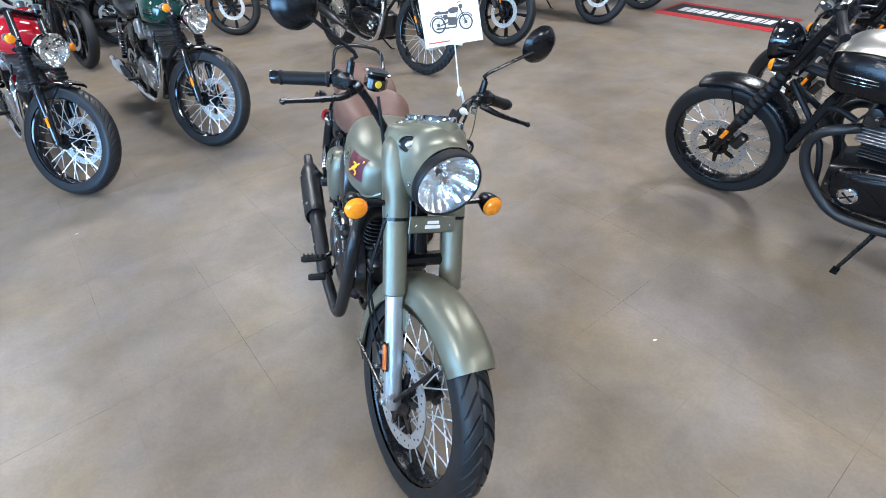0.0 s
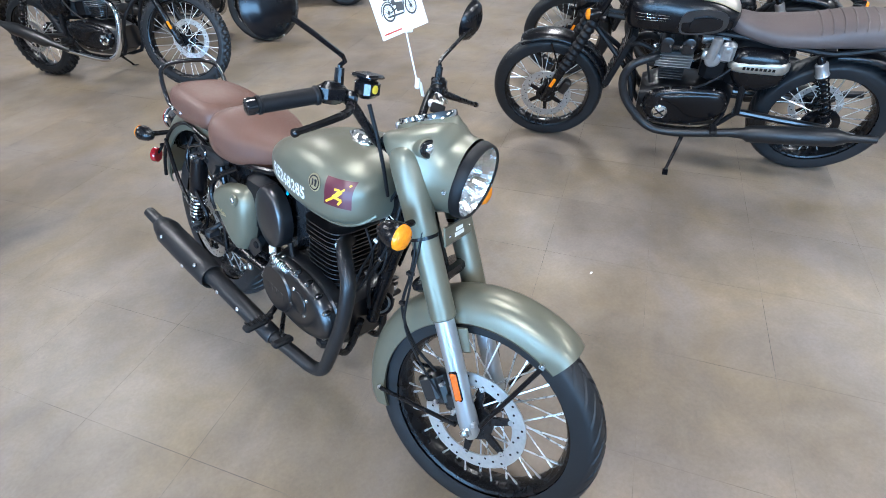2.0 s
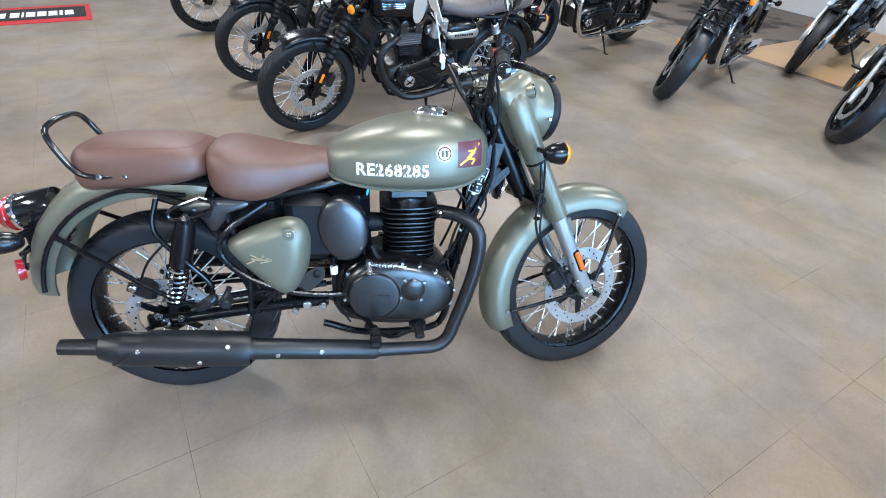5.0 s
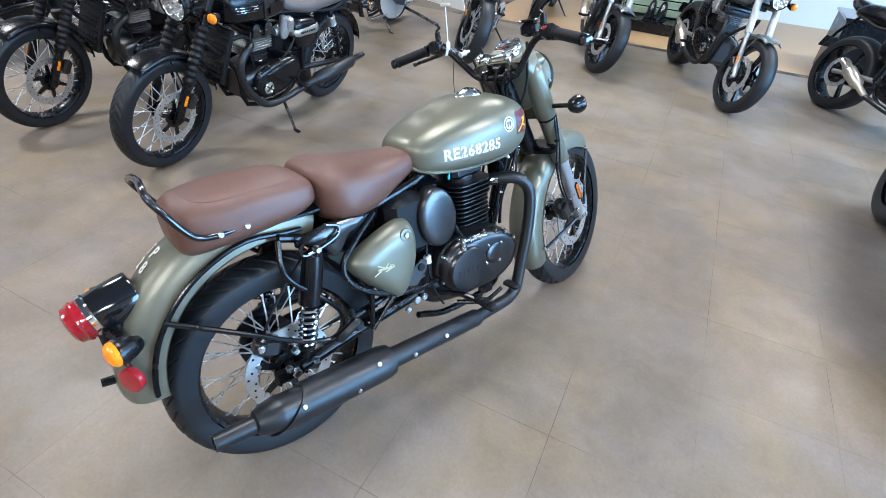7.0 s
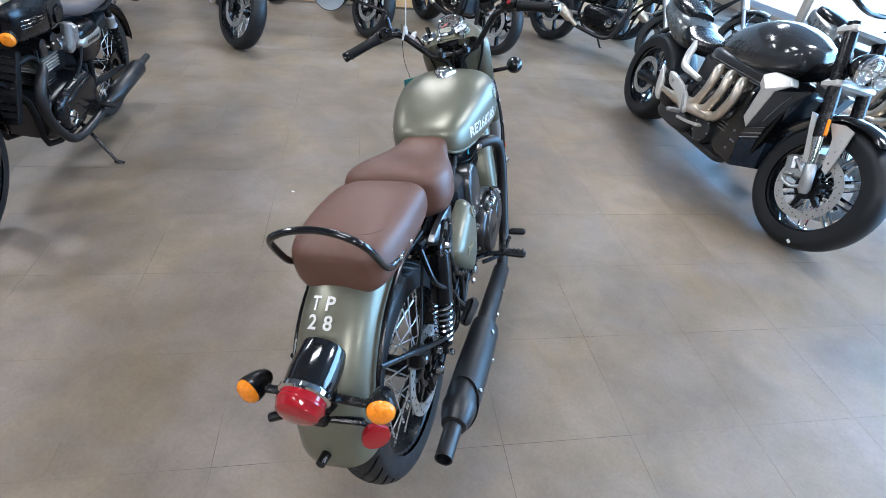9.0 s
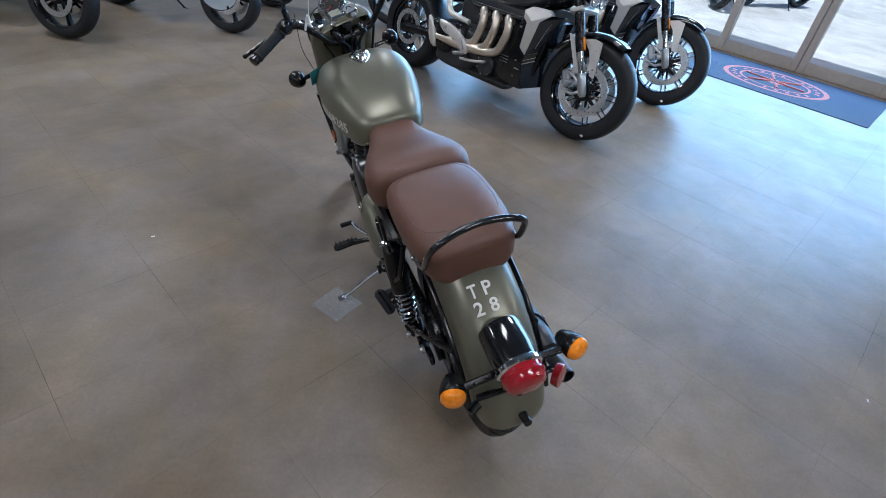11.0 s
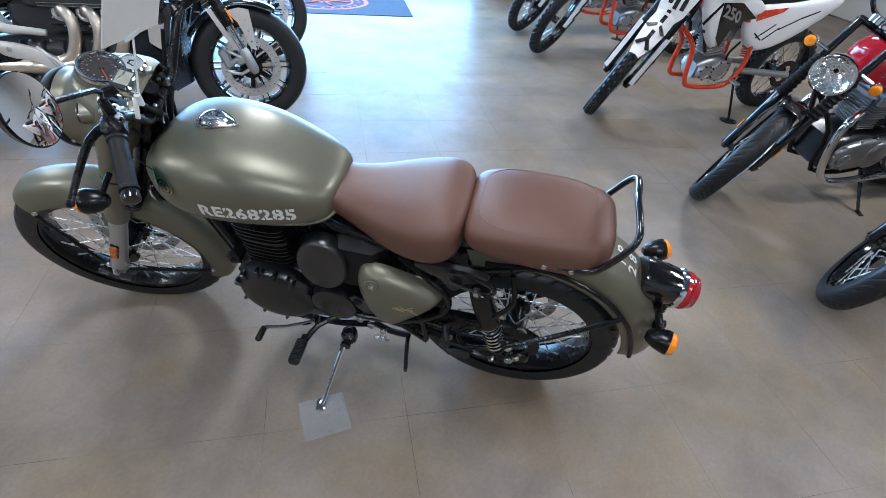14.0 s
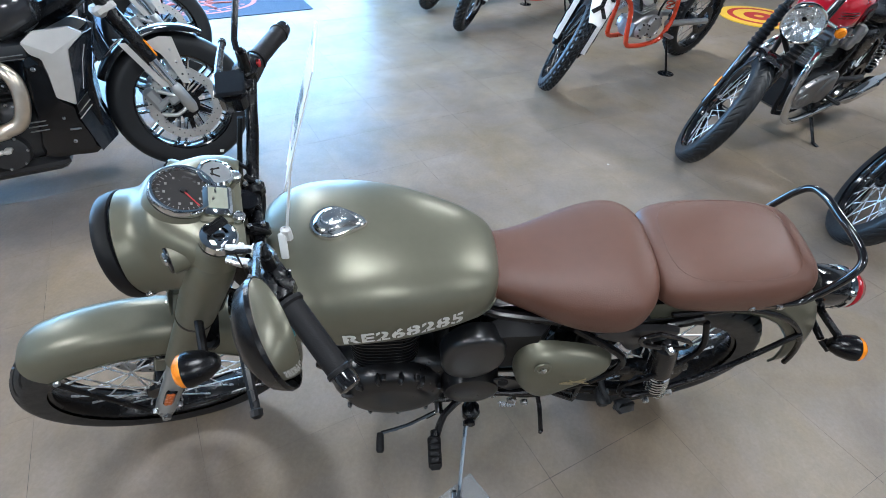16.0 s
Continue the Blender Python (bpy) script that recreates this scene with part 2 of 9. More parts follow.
NAVYPANEL = mat("blue_black_panel_paint", (0.012, 0.017, 0.026), 0.20, 0, 0.1, 30, coat=0.5)
CAPMETAL = mat("polished_cap_metal", (0.80, 0.78, 0.74), 0.17, 1, 0.04, 40, rvary=0.03)
ALLOYDARK = mat("dull_engine_alloy", (0.30, 0.30, 0.30), 0.33, 0.85, 0.12, 70, 0.06, 400)
ROCKCAST = mat("charcoal_engine_casting", (0.030, 0.031, 0.034), 0.36, 0.25, 0.2, 60, 0.15, 420, spec=0.6)
ROCKTANK = mat("charcoal_tank_paint", (0.050, 0.052, 0.057), 0.18, 0.4, 0.1, 20, coat=0.6, rvary=0.03)
SIGHT = mat("yellow_sight_glass", (0.62, 0.45, 0.03), 0.25, 0, 0.1, 60, coat=0.4)
TEAL = mat("teal_card", (0.05, 0.26, 0.28), 0.45, 0, 0.06, 40)
CARDMARK = mat("pale_dial_print", (0.20, 0.19, 0.18), 0.5, 0, 0.1, 60)
FRAMEBLACK = mat("dull_black_frame_paint", (0.006, 0.006, 0.007), 0.5, 0, 0.2, 30, spec=0.25)
SATINPANEL = mat("smooth_black_panel_paint", (0.008, 0.0085, 0.010), 0.30, 0, 0.1, 30, rvary=0.03, spec=1.0)
FIN = mat("machined_black_fin", (0.06, 0.06, 0.062), 0.35, 0.6, 0.2, 60)
GLASS = clear("window_glass", (0.93, 0.96, 0.95))
LENS = clear("clear_lamp_lens", (0.97, 0.98, 0.98))

# ---- mesh helpers ----


def V(*a):
    return Vector(a)


def smooth_path(pts, n=4):
    """Catmull-Rom points through pts."""
    pts = [Vector(p) for p in pts]
    if len(pts) < 3 or n < 2:
        return pts
    ext = [2 * pts[0] - pts[1]] + pts + [2 * pts[-1] - pts[-2]]
    out = []
    for i in range(1, len(ext) - 2):
        a, b, c, d = ext[i - 1:i + 3]
        for k in range(n):
            t = k / n
            out.append(0.5 * (2 * b + (c - a) * t + (2 * a - 5 * b + 4 * c - d) * t * t + (3 * b - a - 3 * c + d) * t ** 3))
    return out + [pts[-1]]


def rings_to_faces(bm, rings, closed=True, caps=True, loop=False):
    vs = [[bm.verts.new(p) for p in r] for r in rings]
    n = len(vs[0])
    pairs = list(zip(vs, vs[1:])) + ([(vs[-1], vs[0])] if loop else [])
    for a, b in pairs:
        for k in range(n if closed else n - 1):
            bm.faces.new((a[k], a[(k + 1) % n], b[(k + 1) % n], b[k]))
    if caps and closed and not loop:
        bm.faces.new(vs[0][::-1])
        bm.faces.new(vs[-1])
    return vs


def tube(bm, pts, r, seg=10, n=4, caps=True):
    """A pipe along pts; r is one radius or one for each point given."""
    pts0 = [Vector(p) for p in pts]
    path = smooth_path(pts0, n)
    rs = [r] * len(path) if not hasattr(r, "__len__") else [float(q) for q in np.interp(np.linspace(0, len(pts0) - 1, len(path)), range(len(pts0)), r)]
    up = None
    rings = []
    for i, p in enumerate(path):
        d = (path[min(i + 1, len(path) - 1)] - path[max(i - 1, 0)]).normalized()
        if up is None:
            up = d.orthogonal().normalized()
        up = (up - d * up.dot(d)).normalized()
        side = d.cross(up)
        rings.append([p + rs[i] * (math.cos(a) * up + math.sin(a) * side) for a in (2 * math.pi * k / seg for k in range(seg))])
    rings_to_faces(bm, rings, caps=caps)
    return bm


def lathe(bm, prof, origin, axis, seg=24, caps=True):
    """A turned shape: prof is (along, radius) from the origin along the axis."""
    o, d = Vector(origin), Vector(axis).normalized()
    up = d.orthogonal().normalized() if abs(d.y) < 0.99 else Vector((1, 0, 0))
    side = d.cross(up)
    rings = [[o + a * d + r * (math.cos(t) * up + math.sin(t) * side) for t in (2 * math.pi * k / seg for k in range(seg))] for a, r in prof]
    rings_to_faces(bm, rings, caps=caps)
    return bm


def box(bm, c, s, m=None, bevel=0.0):
    """A box of size s round c, with bevelled edges; m turns it."""
    x, y, z = (k / 2 for k in s)
    b = min(bevel, 0.49 * min(s))
    mm = (m or Matrix()).to_4x4()
    pts = []
    if b <= 0:
        vs = [bm.verts.new(Vector(c) + mm @ Vector((sx * x, sy * y, sz * z))) for sx in (-1, 1) for sy in (-1, 1) for sz in (-1, 1)]
        for f in ((0, 1, 3, 2), (4, 6, 7, 5), (0, 4, 5, 1), (2, 3, 7, 6), (0, 2, 6, 4), (1, 5, 7, 3)):
            bm.faces.new([vs[k] for k in f])
        return bm
    rings = []
    for zz, i in ((-z, b), (-z + b, 0), (z - b, 0), (z, b)):
        X, Y = x - i, y - i
        o = [(X, Y - b), (X - b, Y), (-X + b, Y), (-X, Y - b), (-X, -Y + b), (-X + b, -Y), (X - b, -Y), (X, -Y + b)]
        rings.append([Vector(c) + mm @ Vector((p, q, zz)) for p, q in o])
    rings_to_faces(bm, rings)
    return bm


def oval(x, w, zt, zb, zw, nt=2.4, nb=3.0, n=28, cx=0.0):
    """A cross-section ring in the plane x: half-width w, top zt, bottom zb, widest at zw."""
    out = []
    for k in range(n):
        a = 2 * math.pi * k / n
        c, s = math.cos(a), math.sin(a)
        e = nt if s >= 0 else nb
        h = (zt - zw) if s >= 0 else (zw - zb)
        out.append(Vector((x + cx, w * math.copysign(abs(c) ** (2 / e), c), zw + h * math.copysign(abs(s) ** (2 / e), s))))
    return out


def pillow(bm, outline, y0, y1, steps=6, n=5, round_=0.75):
    """A bulging cover: a smooth closed outline in x, z, from the plane y0 domed out to y1."""
    pts = [Vector((x, 0, z)) for x, z in outline]
    k = len(pts)
    loop = []
    for i in range(k):
        a, b, c, d = pts[i - 1], pts[i], pts[(i + 1) % k], pts[(i + 2) % k]
        for j in range(n):
            t = j / n
            loop.append(0.5 * (2 * b + (c - a) * t + (2 * a - 5 * b + 4 * c - d) * t * t + (3 * b - a - 3 * c + d) * t ** 3))
    cen = sum(loop, Vector()) / len(loop)
    rings = [[p + Vector((0, y0, 0)) for p in loop]]
    for i in range(1, steps + 1):
        f = i / steps * math.pi / 2 * 0.93
        sc, h = math.cos(f) ** round_, math.sin(f) / math.sin(math.pi / 2 * 0.93)
        rings.append([cen + (p - cen) * (0.12 + 0.88 * sc) + Vector((0, y0 + (y1 - y0) * h, 0)) for p in loop])
    rings_to_faces(bm, rings)
    return bm


def finish(bm, name, material, sharp=35):
    bmesh.ops.recalc_face_normals(bm, faces=bm.faces)
    me = bpy.data.meshes.new(name)
    bm.to_mesh(me)
    bm.free()
    if material:
        me.materials.append(material)
    me.polygons.foreach_set("use_smooth", [True] * len(me.polygons))
    me.set_sharp_from_angle(angle=radians(sharp))
    return me


PIECES = {"caliper_bolts": "caliper_bolt", "cover_bolts": "cover_bolt", "cover_lugs": "cover_lug", "cooling_fins": "cooling_fin", "stay_bolt": "stay_bolt", "axle_nut": "axle_nut", "axle_bolt": "axle_bolt", "yoke": "yoke", "hoses": "hose", "control_cables": "control_cable", "cap_bolts": "cap_bolt", "rail_bolts": "rail_bolt", "shield_screws": "shield_screw", "plate_screws": "plate_screw", "yoke_caps": "yoke_cap", "chain": "chain_run", "engine_cradle": "cradle_tube", "data_sticker": "sticker_bar", "board_bars": "board_bar", "guard_graphics": "guard_bar", "shroud_graphics": "shroud_bar", "mat_lettering": "letter_bar", "mat_stripes": "stripe", "poster_print": "print_bar", "panel_lettering": "letter_bar", "paint_marks": "paint_mark", "lamp_bracket": "lamp_bracket", "instrument_cluster": "instrument", "plate_print": "print_bar", "seat_base": "seat_base", "airbox": "airbox", "subframe_tube": "subframe_tube", "card_print": "card_print", "clutch_fitting": "clutch_fitting", "reflector_stalk": "reflector_stalk", "bowl_flutes": "bowl_flute", "decal_mark": "decal_bar", "panel_emblem": "emblem_bar", "head_bolts": "head_bolt", "clamp_bolts": "clamp_bolt", "centre_stand": "centre_stand"}


def pieces(name, bm, material, parent, label="", m=None):
    """Each loose piece of a bmesh as a part of its own."""
    bm.verts.ensure_lookup_table()
    seen, out = set(), []
    for v in bm.verts:
        if v in seen:
            continue
        stack, isle = [v], []
        seen.add(v)
        while stack:
            q = stack.pop()
            isle.append(q)
            for e in q.link_edges:
                w = e.other_vert(q)
                if w not in seen:
                    seen.add(w)
                    stack.append(w)
        out.append(isle)
    first = None
    for isle in out:
        nb = bmesh.new()
        idx = {v: nb.verts.new(v.co) for v in isle}
        for f in {f for v in isle for f in v.link_faces}:
            nb.faces.new([idx[v] for v in f.verts])
        me = finish(nb, name, material)
        ob = part(name + "_", me, None, parent, label, m)
        ob.name = name
        first = first or ob
    bm.free()
    return first


def part(name, bm, material, parent, label="", m=None, sharp=35):
    """Links a bmesh (or a mesh) as one mesh object under a thing or a part."""
    if name in PIECES and not isinstance(bm, bpy.types.Mesh):
        return pieces(PIECES[name], bm, material, parent, label, m)
    me = bm if isinstance(bm, bpy.types.Mesh) else finish(bm, name, material, sharp)
    ob = new(name, me)
    if parent is not None:
        ob.parent = parent
    if m is not None:
        ob.matrix_basis = m
    if label:
        ob["label"] = label
    return ob


def thing(name, label, category, m, group="", kind=""):
    ob = new(name)
    ob.empty_display_size = 0.1
    ob.matrix_basis = m
    return tagged(ob, label, category, group, kind)


def bm_new():
    return bmesh.new()


def bolt(bm, p, axis, r=0.007, h=0.006):
    lathe(bm, [(0, r), (h * 0.7, r), (h, r * 0.75)], p, axis, 8)


def axis_turn(point, direction, degrees):
    p = Matrix.Translation(point)
    return p @ Matrix.Rotation(radians(degrees), 4, Vector(direction)) @ p.inverted()


# ---- wheels ----
MESHES = {}


def tyre_mesh(r, w, rim_r, tread):
    key = ("tyre", r, w, rim_r, tread)
    if key in MESHES:
        return MESHES[key]
    bm = bm_new()
    seg = {"road": 396, "fine": 220, "knob": 200}.get(tread, 64)
    prof = []
    nb = 30 if tread else 18
    for k in range(nb + 1):
        a = math.pi * (k / nb - 0.5) * 1.16  # across the section from bead to bead
        y = math.sin(a) / math.sin(math.pi * 0.58) if abs(a) < math.pi * 0.5 else math.copysign(1 - 0.30 * (abs(a) - math.pi / 2), a)
        rr = rim_r + (r - rim_r) * max(0.0, (math.cos(a * 0.86)) ** 0.62)
        prof.append((0.5 * w * max(-1, min(1, y * 1.02)), rr))
    rings = []
    for s in range(seg):
        t = 2 * math.pi * s / seg
        ring = []
        for y, rr in prof:
            f = 2 * y / w
            d = 0.0
            t = 2 * math.pi * s / seg
            if tread in ("road", "fine"):
                t -= 2 * math.pi / (36 if tread == "road" else 44) * 1.5 * abs(f) ** 1.6
            if tread == "road" and rr > r - 0.040:
                ph = ((s + 0.5) / seg * 36 + (0.5 if f > 0 else 0)) % 1.0
                if 0.12 < abs(f) < 0.90 and ph < 0.17:
                    d = 0.007
                if abs(f) < 0.05:
                    d = 0.004
            if tread == "fine" and rr > r - 0.040:
                ph = ((s + 0.5) / seg * 44 + (0.5 if f > 0 else 0)) % 1.0
                if 0.10 < abs(f) < 0.75 and ph < 0.21:
                    d = 0.0035
            if tread == "knob" and rr > r - 0.05:
                row = int((f + 1) * 2.6)
                ph = (s / seg * 40 + (row % 2) * 0.5) % 1.0
                if ph < 0.45 or ((f + 1) * 2.6) % 1 < 0.22:
                    d = 0.015
            q = rr - d
            ring.append(Vector((q * math.cos(t), y, q * math.sin(t))))
        rings.append(ring)
    rings_to_faces(bm, rings, closed=False, loop=True)
    me = finish(bm, "tyre", RUBBER, 30 if tread else 50)
    MESHES[key] = me
    return me


def ring_mesh(name, key, prof, material, seg=56):
    """A closed band: prof is a loop of (across, radius)."""
    key = (name, key)
    if key in MESHES:
        return MESHES[key]
    bm = bm_new()
    rings = []
    for s in range(seg):
        t = 2 * math.pi * s / seg
        rings.append([Vector((r * math.cos(t), y, r * math.sin(t))) for y, r in prof])
    rings_to_faces(bm, rings, closed=True, caps=False, loop=True)
    MESHES[key] = finish(bm, name, material, 30)
    return MESHES[key]


def disc_mesh(r, y, holes=36):
    key = ("disc", r, y)
    if key in MESHES:
        return MESHES[key]
    bm = bm_new()
    lathe(bm, [(-0.0025, r * 0.74), (-0.0025, r), (0.0025, r), (0.0025, r * 0.74), (-0.0025, r * 0.74)], (0, y, 0), (0, 1, 0), 56, caps=False)
    MESHES[key] = finish(bm, "brake_disc", DISC, 30)
    bm = bm_new()
    for k in range(holes):  # dark drillings, a hair proud of the band on both faces
        a = 2 * math.pi * k / holes
        rr = r * (0.86 + 0.07 * ((k % 3) - 1))
        lathe(bm, [(-0.0032, 0.0036), (0.0032, 0.0036)], (rr * math.cos(a), y, rr * math.sin(a)), (0, 1, 0), 6)
    MESHES[("holes", r, y)] = finish(bm, "drillings", DEEP, 30)
    bm = bm_new()  # open carrier: a hub ring with six slim arms out to the band
    loops = []
    for yy in (-0.004, 0.004):
        for inner in (True, False):
            loop = []
            for k in range(96):
                a = 2 * math.pi * k / 96
                arm = abs((a * 6 / (2 * math.pi)) % 1.0 - 0.5)
                q = 0.24 if inner else (0.75 if arm < 0.10 else 0.55 if arm < 0.13 else 0.38)
                loop.append(V(r * q * math.cos(a), y + yy, r * q * math.sin(a)))
            loops.append(loop)
    rings_to_faces(bm, [loops[0], loops[1], loops[3], loops[2]], closed=True, caps=False, loop=True)
    MESHES[("carrier", r, y)] = finish(bm, "disc_carrier", SATIN, 30)
    bm = bm_new()
    for k in range(6):
        a = 2 * math.pi * (k + 0.5) / 6
        lathe(bm, [(-0.0075, 0.0075), (0.0075, 0.0075)], (r * 0.75 * math.cos(a), y, r * 0.75 * math.sin(a)), (0, 1, 0), 8)
    MESHES[("rivets", r, y)] = finish(bm, "disc_rivet", STEEL, 30)
    return MESHES[key]


def wheel(parent, m, r, w, rim_r, style="spoke", tread="", discs=(), rim=SATIN, hub=SATIN, spokes=36, spoke_mat=CHROME, sprocket=0.0):
    """A wheel at the pose m (axle along local y), with its tyre, rim, spokes and discs."""
    bm = bm_new()
    hw = 0.062 if style != "cast" else 0.05
    lathe(bm, [(-hw - 0.02, 0.016), (-hw, 0.02), (-hw, 0.045), (-hw + 0.012, 0.05), (-hw + 0.018, 0.032), (hw - 0.018, 0.032), (hw - 0.012, 0.05), (hw, 0.045), (hw, 0.02), (hw + 0.02, 0.016)], (0, 0, 0), (0, 1, 0), 20)
    wh = part("wheel", bm, hub, parent, m=m)
    part("tyre", tyre_mesh(r, w, rim_r, tread), None, wh)
    rw = w * 0.36
    part("rim", ring_mesh("rim", (rim_r, w, rim.name), [(-rw, rim_r + 0.014), (-rw - 0.004, rim_r + 0.002), (-rw, rim_r - 0.006), (-rw * 0.55, rim_r - 0.014), (0, rim_r - 0.019), (rw * 0.55, rim_r - 0.014), (rw, rim_r - 0.006), (rw + 0.004, rim_r + 0.002), (rw, rim_r + 0.014), (rw * 0.5, rim_r - 0.002), (0, rim_r - 0.008), (-rw * 0.5, rim_r - 0.002)], rim), None, wh)
    if style == "spoke":
        key = ("spoke", rim_r, spoke_mat.name)
        if key not in MESHES:
            for s in (0, 1):
                bm = bm_new()
                a = 0.62 if s else -0.62  # crossed lacing
                p0, p1 = V(0.046 * math.cos(a), 0.052, 0.046 * math.sin(a)), V((rim_r - 0.012), 0.008, 0)
                tube(bm, [p0, p1 + (p0 - p1) * 0.11], 0.0025, 5, 1)
                tube(bm, [p1 + (p0 - p1) * 0.11, p1], 0.0036, 5, 1)
                MESHES[key + (s,)] = finish(bm, "spoke", spoke_mat)
            MESHES[key] = True
        for k in range(spokes):
            side = -1 if k % 2 else 1
            q = Matrix.Rotation(2 * math.pi * k / spokes, 4, "Y") @ (Matrix.Diagonal((1, side, 1, 1)))
            part("spoke", MESHES[key + ((k // 2) % 2,)], None, wh, m=q)
    else:
        n = spokes
        key = ("castspoke", rim_r, style, spoke_mat.name)
        if key not in MESHES:
            bm = bm_new()
            if style == "mag":  # paired slim spokes
                for da in (-0.07, 0.07):
                    tube(bm, [V(0.045, 0, 0.02 * (da / 0.07)), V(rim_r * math.cos(da) - 0.01, 0, rim_r * math.sin(da))], [0.011, 0.008], 6, 1)
            else:
                rings_to_faces(bm, [[V(x, sy * yy, sz * zz) for sy, sz in ((1, 1), (-1, 1), (-1, -1), (1, -1))] for x, yy, zz in ((0.035, 0.02, 0.02), (rim_r * 0.5, 0.014, 0.011), (rim_r - 0.01, 0.016, 0.017))])
            MESHES[key] = finish(bm, "spoke", spoke_mat)
        for k in range(n):
            part("spoke", MESHES[key], None, wh, m=Matrix.Rotation(2 * math.pi * k / n, 4, "Y"))
    for y, rd in discs:
        part("brake_disc", disc_mesh(rd, y), None, wh, "drilled steel disc")
        part("disc_drilling", MESHES[("holes", rd, y)], None, wh)["kind"] = "stuff"
        part("disc_carrier", MESHES[("carrier", rd, y)], None, wh)
        part("disc_rivet", MESHES[("rivets", rd, y)], None, wh)["kind"] = "stuff"
    if sprocket:
        part("sprocket", ring_mesh("sprocket", (sprocket,), [(0.085, sprocket * 0.6), (0.085, sprocket), (0.092, sprocket), (0.092, sprocket * 0.6)], SATIN), None, wh)
    return wh


def fender_mesh(name, c, r_side, r_crown, half, a0, a1, material, steps=40, thick=0.003, lip=0.004):
    """A mudguard round an axle at c; angles are degrees from straight up, positive to the rear."""
    bm = bm_new()
    nsec = 18
    sec = []
    for k in range(nsec + 1):
        p = math.pi * k / nsec
        sec.append((half * math.copysign(abs(math.cos(p)) ** 0.72, math.cos(p)), r_side + (r_crown - r_side) * math.sin(p) ** 0.80))
    outer = [(half + lip, r_side)] + sec + [(-half - lip, r_side)]
    inner = [(y * (1 - thick / half * 1.2), r - (thick if abs(y) < half else 0)) for y, r in outer]
    prof = outer + inner[::-1]
    rings = []
    for i in range(steps + 1):
        a = radians(a0 + (a1 - a0) * i / steps)
        e = min(i, steps - i) / steps  # the tips are drawn in a little
        k = 1 - 0.10 * max(0, 1 - e / 0.05) ** 2
        rings.append([V(c[0] - (r_side + (r - r_side) * k) * math.sin(a), y * (0.94 + 0.06 * min(1, e / 0.05)), c[2] + (r_side + (r - r_side) * k) * math.cos(a)) for y, r in prof])
    rings_to_faces(bm, rings)
    return finish(bm, name, material, 40)


def sections(rows, n=5):
    """Rows of section numbers, filled in smoothly between."""
    a = np.array(rows, float)
    e = np.vstack([2 * a[0] - a[1], a, 2 * a[-1] - a[-2]])
    out = []
    for i in range(1, len(e) - 2):
        p, q, r, s = e[i - 1:i + 3]
        for k in range(n):
            t = k / n
            out.append(0.5 * (2 * q + (r - p) * t + (2 * p - 5 * q + 4 * r - s) * t * t + (3 * q - p - 3 * r + s) * t ** 3))
    out.append(a[-1])
    return np.array(out)


def hull(bm, rows, nt=2.4, nb=3.0, n=32, fill=5, cy=0.0):
    """A lofted body: rows of x, half-width, top, bottom, height of the widest line."""
    d = sections(rows, fill)
    rings_to_faces(bm, [[p + V(0, cy, 0) for p in oval(x, max(w, 0.002), zt, zb, zw, nt, nb, n)] for x, w, zt, zb, zw in d])
    return d


def on_side(d, x, z, nt=2.4, nb=3.0):
    """How far out the side of a hull stands at x, z."""
    w, zt, zb, zw = (np.interp(x, d[:, 0][::1], d[:, k]) for k in (1, 2, 3, 4))
    e, h = (nt, zt - zw) if z >= zw else (nb, zw - zb)
    return w * max(0.0, 1 - min(1, abs(z - zw) / h) ** e) ** (1 / e)


def letters(text, size, bold=0.0):
    """Flat triangles of a word in the built-in font, starting at the origin, with its width."""
    cu = bpy.data.curves.new("letters", "FONT")
    cu.body, cu.size, cu.offset, cu.resolution_u, cu.space_character = text, size, bold, 3, 1.0 + 3.0 * bold
    ob = bpy.data.objects.new("letters", cu)
    scene.collection.objects.link(ob)
    dg = bpy.context.evaluated_depsgraph_get()
    me = bpy.data.meshes.new_from_object(ob.evaluated_get(dg))
    vs = [v.co.copy() for v in me.vertices]
    fs = [tuple(p.vertices) for p in me.polygons]
    bpy.data.objects.remove(ob)
    bpy.data.meshes.remove(me)
    bpy.data.curves.remove(cu)
    return vs, fs, max(v.x for v in vs)


def stencil(text, height, width, place, bold=0.036):
    """Letters laid on a surface: place maps (along, up) to a point; a narrow stencil gap runs through each."""
    vs, fs, w = letters(text, 1.0, bold)
    h = max(v.y for v in vs)
    bm = bm_new()
    bv = [bm.verts.new((v.x / w * width, v.y / h * height, 0)) for v in vs]
    for f in fs:
        bm.faces.new([bv[k] for k in f])
    bmesh.ops.triangulate(bm, faces=bm.faces)
    bmesh.ops.subdivide_edges(bm, edges=[e for e in bm.edges if e.calc_length() > height * 0.3], cuts=1)
    for v in bm.verts:
        v.co = place(v.co.x, v.co.y)
    me = bpy.data.meshes.new("lettering")
    bm.to_mesh(me)
    bm.free()
    return me


def coil(bm, p0, p1, r, turns, wire, seg=14):
    d = Vector(p1) - Vector(p0)
    u = d.orthogonal().normalized()
    v = d.normalized().cross(u)
    pts = [Vector(p0) + d * (k / (turns * seg)) + r * (math.cos(2 * math.pi * k / seg) * u + math.sin(2 * math.pi * k / seg) * v) for k in range(turns * seg + 1)]
    tube(bm, pts, wire, 6, 1)


